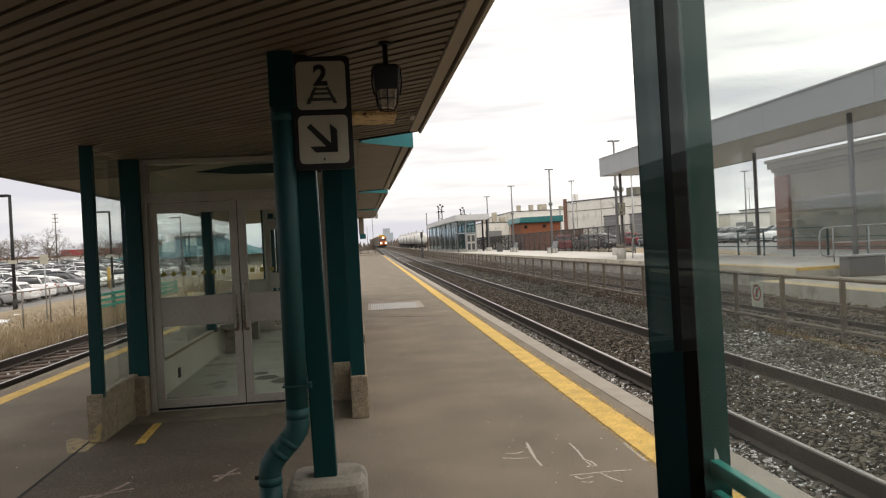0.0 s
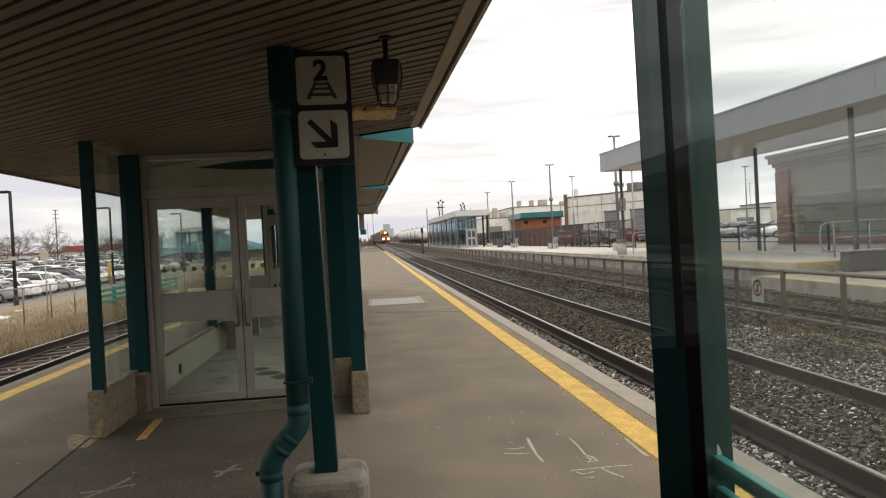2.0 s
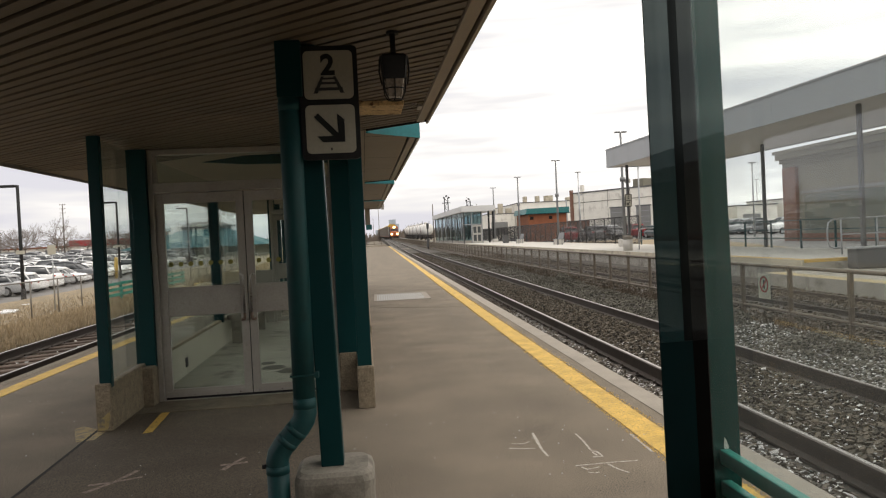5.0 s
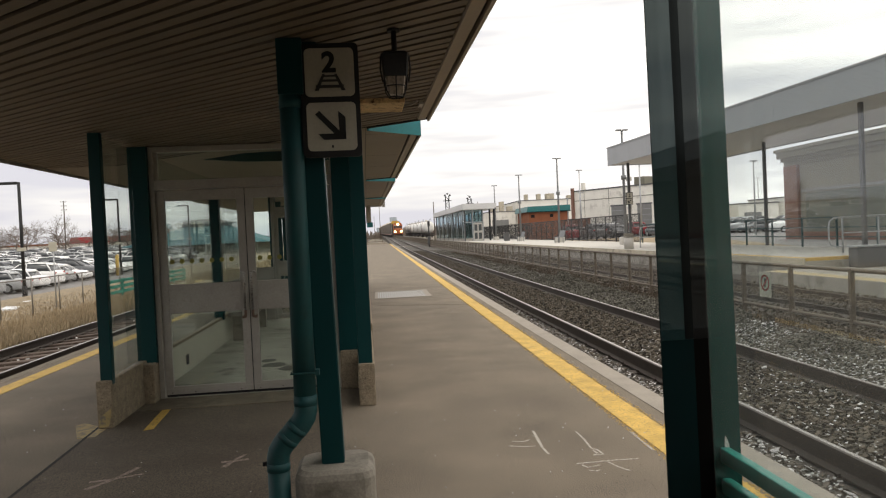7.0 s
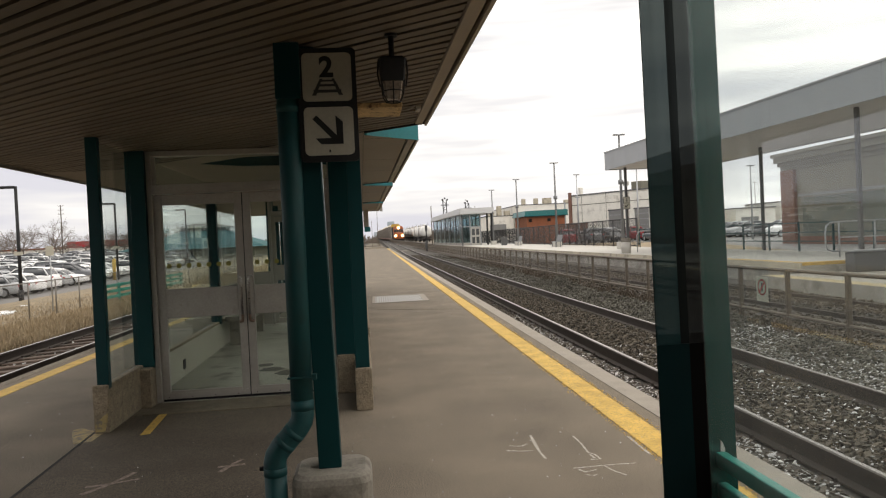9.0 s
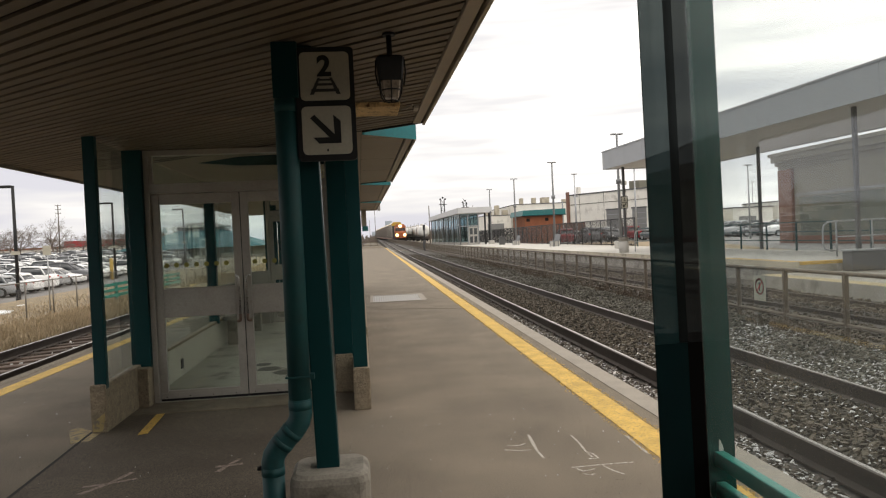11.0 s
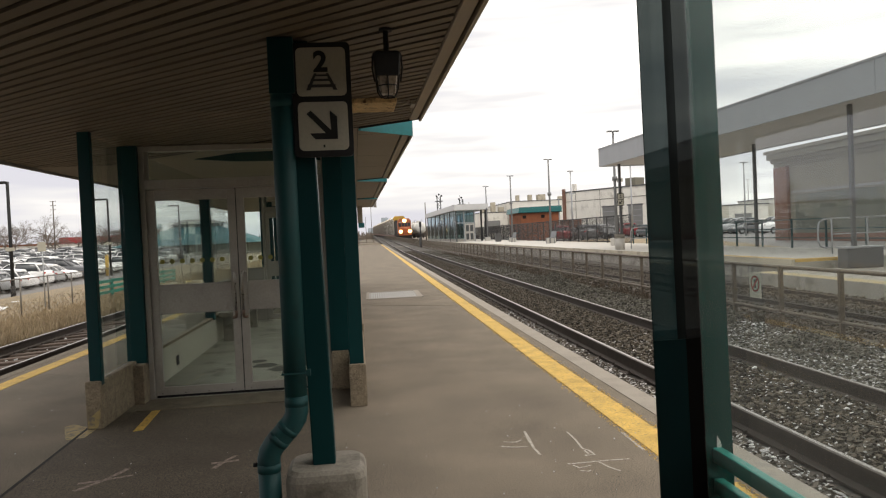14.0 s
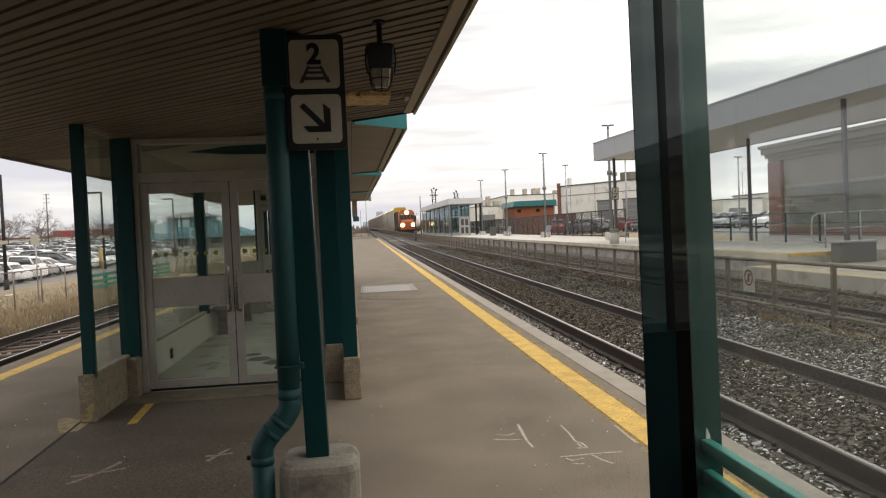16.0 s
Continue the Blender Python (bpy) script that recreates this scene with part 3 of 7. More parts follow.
def rail_path(x, z, y0, y1, follow=True):
    """A flat-bottomed rail's profile swept along the track; the head is its own strip."""
    prof = ((-0.07, 0), (-0.07, 0.015), (-0.012, 0.03), (-0.012, 0.125), (-0.034, 0.135), (-0.034, 0.165), (0.034, 0.165), (0.034, 0.135), (0.012, 0.125), (0.012, 0.03), (0.07, 0.015), (0.07, 0))
    body, head = bmesh.new(), bmesh.new()
    ys = [y0] + list(range(0, 120, 8)) + list(range(120, int(y1), 20)) + [y1]
    prev = hprev = None
    for y in ys:
        b = bend(y) if follow else 0
        u = z + rise(y)
        ring = [body.verts.new((x + b + px, y, u + pz)) for px, pz in prof]
        hring = [head.verts.new((x + b + px, y, u + pz)) for px, pz in ((-0.010, 0.1645), (-0.007, 0.168), (0.023, 0.168), (0.026, 0.1645))]
        if prev:
            for k in range(len(ring)):
                j = (k + 1) % len(ring)
                body.faces.new((prev[k], prev[j], ring[j], ring[k]))
            for k in range(3):
                head.faces.new((hprev[k], hprev[k + 1], hring[k + 1], hring[k]))
        prev, hprev = ring, hring
    for bm in (body, head):
        bmesh.ops.recalc_face_normals(bm, faces=bm.faces)
    return body, head


def track(name, centre, top, y0, y1, ties, sink, label, follow=False, cant=0.0, head_material=None):
    t = thing(name, pose(0, 0, 0), label, "track", kind="structure")
    for x in (centre - 0.755, centre + 0.755):
        body, head = rail_path(x, top - 0.172 + (cant if x > centre else 0.0), y0, y1, follow)
        r = part("rail", body, RAILSIDE, t)
        part("rail_head", head, head_material or RAILTOP, r, "running surface")
    tie = mesh_of("tie", boxes(((-1.3, -0.11, -0.2), (1.3, 0.11, 0)), bevel=0.012, seg=1), TIE)
    plate = mesh_of("tie_plate", boxes(((-0.16, -0.09, 0), (0.16, 0.09, 0.014)), ((-0.10, -0.06, 0.014), (-0.075, -0.03, 0.045)), ((0.075, 0.03, 0.014), (0.10, 0.06, 0.045))), RAILSIDE)
    rng = random.Random(name)
    for k in range(ties):
        y = y0 + 0.3 + 0.56 * k
        m = pose(centre + (bend(y) if follow else 0) + rng.uniform(-0.04, 0.04), y, top - 0.172 + cant / 2 - sink + rng.uniform(-0.012, 0.006), 0, -math.degrees(math.atan(cant / 1.51)), rng.uniform(-1.5, 1.5))
        piece("tie", tie, t, m)
        if y < 30:
            for dx in (-0.755, 0.755):
                piece("tie_plate", plate, t, pose(centre + (bend(y) if follow else 0) + dx, y, top - 0.172 - 0.012 + (cant if dx > 0 else 0.0)))
    return t


def stones(name, spots, material, label, big=0.045, seed=3, long=1.0):
    """Loose angular stones, each a squashed, skewed block."""
    rng = np.random.default_rng(seed)
    n = len(spots)
    base = np.array(((-1, -1, -1), (1, -1, -1), (1, 1, -1), (-1, 1, -1), (-1, -1, 1), (1, -1, 1), (1, 1, 1), (-1, 1, 1)), float)
    quads = np.array(((3, 2, 1, 0), (4, 5, 6, 7), (0, 1, 5, 4), (1, 2, 6, 5), (2, 3, 7, 6), (3, 0, 4, 7)))
    v = base[None] * rng.uniform(0.55, 1.0, (n, 8, 3))
    v *= (rng.uniform(0.5, 1.0, (n, 1, 3)) * (long, 1, 0.75 / long)) * (big * rng.uniform(0.45, 1.0, (n, 1, 1)))
    a, c = rng.uniform(0, math.tau, n), rng.uniform(-0.6, 0.6, n)
    x, y = v[:, :, 0] * np.cos(a)[:, None] - v[:, :, 1] * np.sin(a)[:, None], v[:, :, 0] * np.sin(a)[:, None] + v[:, :, 1] * np.cos(a)[:, None]
    z = v[:, :, 2] * np.cos(c)[:, None] + x * np.sin(c)[:, None]
    pts = np.stack((x, y, z), 2) + spots[:, None, :]
    data = bpy.data.meshes.new(name)
    data.from_pydata(pts.reshape(-1, 3).tolist(), [], (quads[None] + 8 * np.arange(n)[:, None, None]).reshape(-1, 4).tolist())
    data.materials.append(material)
    tagged(new(name, data), label, {"grit": "grit", "paint_flecks": "marking"}.get(name, "ballast"), kind="stuff")


def ballast():
    strip("ballast_bed", 2.345, 7.0, -0.5, -0.335, -60, 900, BALLAST, "dark grey crushed-stone bed under the track", "ballast", follow=0, climb=True)
    strip("ballast_bed", 7.0, 13.0, -0.5, -0.345, -60, 900, BALLAST, "dark grey crushed-stone bed under the track", "ballast", follow=0, climb=True)
    strip("ballast_bed", -7.6, -4.52, -0.5, -0.36, -6, 900, BALLAST, "brown-grey crushed-stone bed under the track", "ballast", follow=0)
    rng = np.random.default_rng(5)

    def field(n, x0, x1, y0, y1, z):
        p = np.stack((rng.uniform(x0, x1, n), y0 + (y1 - y0) * rng.uniform(0, 1, n) ** 1.6, np.full(n, z)), 1)
        p[:, 2] += rng.uniform(-0.02, 0.02, n)
        return p

    def clear(p, centre, top):
        p = p.copy()
        between = np.abs(p[:, 0] - centre) < 0.66
        shoulder = np.abs(p[:, 0] - centre) > 0.9
        p[between, 2] += 0.02
        return p[between | shoulder]

    for x0, x1, n, material, big, seed, label in (
            (2.42, 3.30, 16000, STONE, 0.040, 3, "loose brown-grey ballast stones beside the platform"), (3.10, 4.70, 30000, DIRTSTONE, 0.040, 4, "dusty brown ballast stones between the rails"),
            (4.50, 6.90, 50000, SLATESTONE, 0.040, 5, "loose slate-grey ballast stones beyond the near track")):
        spots = np.concatenate((field(n // 6, x0, x1, -9, 2.6, -0.325), field(5 * n // 8, x0, x1, 2.4, 26, -0.325), field(n // 4, x0, x1, 22, 80, -0.32)))
        if x0 > 4.4:  # low heaps along the fence
            for hx, hy, r, up in zip(rng.uniform(5.5, 6.5, 60), 6 + 54 * rng.uniform(0, 1, 60), rng.uniform(0.15, 0.42, 60), rng.uniform(0.04, 0.15, 60)):
                spots[:, 2] += up * np.exp(-((spots[:, 0] - hx) ** 2 + ((spots[:, 1] - hy) * 0.6) ** 2) / r ** 2)
        stones("ballast_stones", clear(spots, 3.9, -0.14), material, label, big, seed)
    chips = np.concatenate((field(2600, 2.44, 3.02, 2.4, 16, -0.302), field(1500, 3.24, 4.56, 2.4, 11, -0.306), field(7500, 4.85, 6.85, 2.4, 13, -0.304), field(900, 4.85, 6.85, -8, 2.6, -0.304)))
    stones("pale_stones", clear(chips, 3.9, -0.14), PALESTONE, "scattered whitish ballast stones", 0.0145, 8, 1.9)
    flakes = np.concatenate((field(150, 2.5, 2.98, 2.4, 9, -0.302), field(45, 4.3, 4.55, 2.6, 12, -0.304), field(80, 6.2, 6.8, 5, 14, -0.302)))
    stones("pale_stones", clear(flakes, 3.9, -0.14), PALESTONE, "larger whitish flakes among the ballast", 0.032, 18, 1.9)
    stones("ballast_stones", clear(field(16000, 7.1, 10.7, 5, 60, -0.33), 9.15, -0.14), DIRTSTONE, "loose brown ballast stones round the far track", 0.06, 9)
    left = clear(field(11000, -7.6, -4.6, 6, 26, -0.385), -5.74, -0.14)
    stones("ballast_stones", left, BROWNSTONE, "loose brown ballast stones between worn ties", 0.045, 11)
    stones("pale_stones", clear(field(160, -7.4, -4.6, 6, 26, -0.335), -5.74, -0.14), PALESTONE, "scattered whitish ballast stones", 0.04, 12)


# ---- canopy over the platform ----
SOFFIT_Z = 2.46
EAVE, LEFT_EAVE = 0.575, -3.70
NOTCH_AT = (6.55, 12.5, 18.5)
NOTCH_IN = 0.07
NOTCH_HALVES = {6.55: 0.44, 12.5: 0.30, 18.5: 0.18}
NOTCH_HALF = 0.44
ROOF_END = 23.6


def clip(poly, nx, ny, c):
    """The part of a convex outline where nx * x + ny * y <= c."""
    out = []
    for (ax, ay), (bx, by) in zip(poly, poly[1:] + poly[:1]):
        da, db = nx * ax + ny * ay - c, nx * bx + ny * by - c
        if da <= 0:
            out.append((ax, ay))
        if (da < 0) != (db < 0) and da != db:
            k = da / (da - db)
            out.append((ax + k * (bx - ax), ay + k * (by - ay)))
    return out


def eave_outline(inset, y0, y1):
    """The roof's outline with its triangular notches, from y0 to y1."""
    pts = [(LEFT_EAVE + inset, y0), (EAVE - inset, y0)]
    for y in NOTCH_AT:
        if y0 < y < y1:
            pts += [(EAVE - inset, y - NOTCH_HALVES[y]), (NOTCH_IN - inset, y), (EAVE - inset, y + NOTCH_HALVES[y])]
    return pts + [(EAVE - inset, y1), (LEFT_EAVE + inset, y1)]


def canopy():
    roof = thing("canopy", st(0, 0), "long flat platform canopy with a slatted tan soffit", "canopy", kind="structure")
    part("roof_deck", prism(eave_outline(0.03, -5, ROOF_END), SOFFIT_Z + 0.03, SOFFIT_Z + 0.36), DARK, roof)
    part("roof_top", prism(eave_outline(-0.02, -5, ROOF_END), SOFFIT_Z + 0.365, SOFFIT_Z + 0.40), ROOF, roof)
    # slats run aslant to the eaves, with dark gaps
    a = radians(50)
    way, across = Vector((-math.sin(a), math.cos(a))), Vector((math.cos(a), math.sin(a)))
    edge = across.dot(Vector((EAVE, NOTCH_AT[0] - NOTCH_HALF)))
    field = [(LEFT_EAVE + 0.04, -5), (EAVE - 0.10, -5), (EAVE - 0.10, 30), (LEFT_EAVE + 0.04, 30)]
    bm = bmesh.new()
    pitch, k = 0.090, 0
    c = edge - 0.02
    while c > -6.0:
        lo, hi = c - pitch + 0.028, c
        poly = clip(clip(field, across.x, across.y, hi), -across.x, -across.y, -lo)
        if len(poly) > 2:
            z = SOFFIT_Z + 0.0015 * math.sin(k * 2.3)
            low, high = [bm.verts.new((x, y, z)) for x, y in poly], [bm.verts.new((x, y, z + 0.016)) for x, y in poly]
            bm.faces.new(low)
            for i in range(len(low)):
                j = (i + 1) % len(low)
                bm.faces.new((low[i], low[j], high[j], high[i]))
        c -= pitch
        k += 1
    part("ceiling", bm, SLAT, roof, "tan metal slats with dark gaps")
    # flat panels beyond the slats
    plain = bmesh.new()
    y = NOTCH_AT[0] - NOTCH_HALF
    first = clip([(LEFT_EAVE + 0.04, 5), (NOTCH_IN - 0.02, 5), (NOTCH_IN - 0.02, 9.0), (LEFT_EAVE + 0.04, 9.0)], -across.x, -across.y, -edge - 0.01)
    tiles = [first] + [[(LEFT_EAVE + 0.04, y0 + 0.004), (NOTCH_IN - 0.02, y0 + 0.004), (NOTCH_IN - 0.02, y1 - 0.004), (LEFT_EAVE + 0.04, y1 - 0.004)] for y0, y1 in zip((9.0, 10.5, 12.5, 14.5, 16.5, 18.5, 20.5, 22.5), (10.5, 12.5, 14.5, 16.5, 18.5, 20.5, 22.5, ROOF_END))]
    stops = list(NOTCH_AT) + [ROOF_END + 0.2]
    for y0, y1 in zip(stops, stops[1:]):
        cuts = [y0, y0 + NOTCH_HALVES[y0], (y0 + y1) / 2 - 0.7, (y0 + y1) / 2 + 0.7, y1 - NOTCH_HALVES.get(y1, 0.2), y1]
        for s0, s1 in zip(cuts, cuts[1:]):
            right0 = NOTCH_IN if s0 in NOTCH_AT else EAVE - 0.10
            right1 = NOTCH_IN if s1 in NOTCH_AT else EAVE - 0.10
            s1 = min(s1, ROOF_END)
            if s1 > s0:
                tiles.append([(NOTCH_IN - 0.016, s0 + 0.006), (max(right0, NOTCH_IN) - 0.012, s0 + 0.006), (right1 - 0.012, s1 - 0.006), (NOTCH_IN - 0.016, s1 - 0.006)])
    for t in tiles:
        if len(t) > 2:
            plain.faces.new([plain.verts.new((x, yy, SOFFIT_Z - 0.002)) for x, yy in t])
    part("ceiling", plain, SOFFIT, roof, "smooth tan soffit panels with cross seams")
    # fascias
    runs, y = [], -5.0
    for c in NOTCH_AT:
        runs.append((y, c - NOTCH_HALVES[c]))
        y = c + NOTCH_HALVES[c]
    runs.append((y, ROOF_END))
    for y0, y1 in runs:
        part("eave_trim", boxes(((EAVE - 0.098, y0, SOFFIT_Z - 0.014), (EAVE - 0.03, y1, SOFFIT_Z + 0.02)), bevel=0.004, seg=1), TRIM, roof, "tan metal edge trim")
        part("fascia", boxes(((EAVE - 0.018, y0, SOFFIT_Z - 0.03), (EAVE, y1, SOFFIT_Z + 0.36))), TRIM, roof, "tan metal fascia")
    part("fascia", boxes(((LEFT_EAVE, -5, SOFFIT_Z - 0.03), (LEFT_EAVE + 0.02, ROOF_END, SOFFIT_Z + 0.36))), TRIM, roof, "tan metal fascia")
    for c in NOTCH_AT:
        for s in (-1, 1):
            bm = prism([(NOTCH_IN - 0.01, c + s * 0.004), (NOTCH_IN + 0.012, c + s * 0.004), (EAVE, c + s * (NOTCH_HALVES[c] - 0.01)), (EAVE, c + s * (NOTCH_HALVES[c] + 0.012))], SOFFIT_Z - 0.03 if s > 0 else SOFFIT_Z - 0.012, SOFFIT_Z + 0.37)
            part("notch_fascia", bm, TEAL_BRIGHT if s > 0 else DARK, roof, "bright teal fascia inside a roof notch" if s > 0 else "")
    part("end_fascia", boxes(((LEFT_EAVE, ROOF_END, SOFFIT_Z - 0.03), (EAVE, ROOF_END + 0.02, SOFFIT_Z + 0.36))), TRIM, roof)
    part("gutter_outlet", boxes(((EAVE - 0.01, 22.0, SOFFIT_Z - 0.1), (EAVE + 0.07, 22.2, SOFFIT_Z + 0.2))), ALU, roof)
    part("end_drop", boxes(((0.07, 23.2, 1.93), (0.23, 23.5, SOFFIT_Z - 0.004)), bevel=0.006, seg=1), TRIM, roof, "tan drop panel at the canopy end")
    part("end_bracket", boxes(((0.09, 23.1, 1.78), (0.275, 23.5, 1.93)), bevel=0.006, seg=1), TEAL_BRIGHT, roof, "bright teal bracket at the canopy end")
    # a patched slat
    part("patch_panel", prism([(-1.55, 2.92), (-1.05, 2.50), (-1.0, 2.56), (-1.50, 2.98)], SOFFIT_Z - 0.004, SOFFIT_Z - 0.001), SOFFIT, roof, "lighter replaced slat")


def platform_column():
    c = thing("canopy_column", st(-0.212, 3.71), "teal canopy column on a rounded concrete footing", "column")
    f = bmesh.new()
    ring = rounded(-0.185, -0.19, 0.205, 0.19, 0.085, 4)
    levels = ((0, 1.0), (0.335, 1.0), (0.365, 0.95), (0.382, 0.84))
    rows = [[f.verts.new((x * s, y * s, z)) for x, y in ring] for z, s in levels]
    for p, q in zip(rows, rows[1:]):
        for k in range(len(ring)):
            f.faces.new((p[k], p[(k + 1) % len(ring)], q[(k + 1) % len(ring)], q[k]))
    f.faces.new(rows[-1])
    part("footing", f, PED, c, "chipped rounded concrete footing")
    shaft = boxes(((-0.056, -0.056, 0.38), (0.056, 0.056, SOFFIT_Z - 0.002)), bevel=0.008)
    for v in shaft.verts:
        v.co.x -= 0.019 * (v.co.z - 0.38)
    part("shaft", shaft, TEAL, c, "teal square steel shaft standing slightly out of plumb")
    part("cap_plate", boxes(((-0.171, -0.142, SOFFIT_Z - 0.27), (-0.05, 0.06, SOFFIT_Z - 0.003)), bevel=0.006), TEAL, c, "dark teal boxed pipe head")


def far_columns():
    """Plain columns that carry the canopy beyond the shelter."""
    first = thing("canopy_post", st(-1.97, 16.24), "dark teal square canopy post beyond the shelter", "column", "canopy posts beyond the shelter")
    part("shaft", boxes(((-0.07, -0.07, 0.25), (0.07, 0.07, SOFFIT_Z - 0.002)), bevel=0.008, seg=1), TEAL, first)
    part("footing", boxes(((-0.17, -0.17, 0), (0.17, 0.17, 0.26)), bevel=0.03), PED, first, "concrete footing")
    for x, y in ((-2.10, 18.54), (-2.21, 21.05)):
        copy_thing(first, st(x, y))


def downpipe():
    d = thing("downpipe", st(-0.212, 3.71), "teal painted drainpipe with a kinked foot", "drainpipe")
    x0, x1, y = -0.118, -0.262, -0.085
    part("pipe", pipe([(x0, y, SOFFIT_Z - 0.01), (x0, y, 1.6), (x0, y, 0.70)], 0.054), TEALPIPE, d)
    part("elbow", pipe([(x0, y, 0.74), (x0, y, 0.665), (x0 - 0.008, y, 0.632), (x0 - 0.030, y, 0.598), (x1 + 0.030, y, 0.508), (x1 + 0.008, y, 0.474), (x1, y, 0.44), (x1, y, 0.38)], 0.0555), TEALPIPE, d)
    part("foot_pipe", pipe([(x1, y, 0.41), (x1, y, 0.003)], 0.054), TEALPIPE, d)
    for (x, z) in ((x0, 0.71), (x0, 2.15), (x1, 0.40)):
        b = bmesh.new()
        tube(b, (x, y, z - 0.02), (x, y, z + 0.02), 0.0568, seg=20)
        part("collar", b, TEALPIPE, d)
    for t in (0.2, 0.75):
        x, z = x0 - 0.030 + (x1 + 0.060 - x0) * t, 0.598 - 0.090 * t
        b = bmesh.new()
        tube(b, (x + 0.010, y, z + 0.011), (x - 0.010, y, z - 0.011), 0.0568, seg=20)
        part("collar", b, TEALPIPE, d)
    part("strap", boxes(((x0 - 0.0575, y - 0.0595, 0.849), (-0.048, y - 0.0565, 0.858)), ((x0 - 0.0595, y - 0.0595, 0.849), (x0 - 0.0565, y + 0.05, 0.858)), ((-0.060, y - 0.0595, 0.840), (-0.040, y - 0.02, 0.868)), bevel=0.001, seg=1), TEALPIPE, d)
    b = bmesh.new()
    tube(b, (x1 - 0.052, y, 0.415), (x1 - 0.074, y, 0.415), 0.011)
    part("bolt", b, BLACK, d)


def flat_text(body, size):
    curve = bpy.data.curves.new("numeral", "FONT")
    curve.body, curve.size, curve.extrude = body, size, 0.001
    curve.align_x, curve.align_y = "CENTER", "CENTER"
    return curve


def track_sign():
    s = thing("track_sign", st(-0.135, 3.60, 1.886, -1.0), "black board with two pale squares: track two and an arrow", "sign")
    part("board", upright(prism(rounded(-0.140, 0, 0.140, 0.546, 0.022), -0.012, 0.012)), BLACK, s)
    for z in (0.030, 0.290):
        part("panel", upright(prism(rounded(-0.118, z, 0.118, z + 0.232, 0.024), 0.012, 0.015)), SIGNWHITE, s, "pale square panel with rounded corners")
    t = new("numeral", flat_text("2", 0.134))
    t.data.materials.append(SIGNINK)
    t.data.offset = 0.0048
    t.parent = s
    t.matrix_basis = pose(-0.002, -0.017, 0.449, 90)
    # rails and sleepers drawn in perspective
    def bar(points, material=SIGNGREY):
        part("pictogram_bar", upright(prism(points, 0.015, 0.0175)), material, s)
    for sg in (-1, 1):
        bar([(sg * 0.028 - 0.006, 0.398), (sg * 0.028 + 0.006, 0.398), (sg * 0.064 + 0.010, 0.318), (sg * 0.064 - 0.010, 0.318)])
    for z, h, w in ((0.388, 0.009, 0.036), (0.366, 0.011, 0.050), (0.338, 0.014, 0.066)):
        bar([(-w, z - h / 2), (w, z - h / 2), (w, z + h / 2), (-w, z + h / 2)])
    # arrow pointing down to the right
    bar([(-0.078, 0.205), (-0.058, 0.222), (0.052, 0.108), (0.030, 0.090)], SIGNINK)
    bar([(-0.066, 0.112), (-0.040, 0.083), (0.066, 0.083), (0.066, 0.112)], SIGNINK)
    bar([(0.032, 0.220), (0.066, 0.190), (0.066, 0.083), (0.036, 0.083)], SIGNINK)
    bar([(-0.004, 0.044), (0.004, 0.044), (0.004, 0.056), (-0.004, 0.056)], SIGNINK)
    part("bracket", boxes(((-0.12, 0.012, 0.04), (-0.05, 0.06, 0.5))), BLACK, s)


def facet(rings):
    """A skin through rings with crisp edges."""
    bm = loft(rings)
    for f in bm.faces:
        f.smooth = False
    return bm


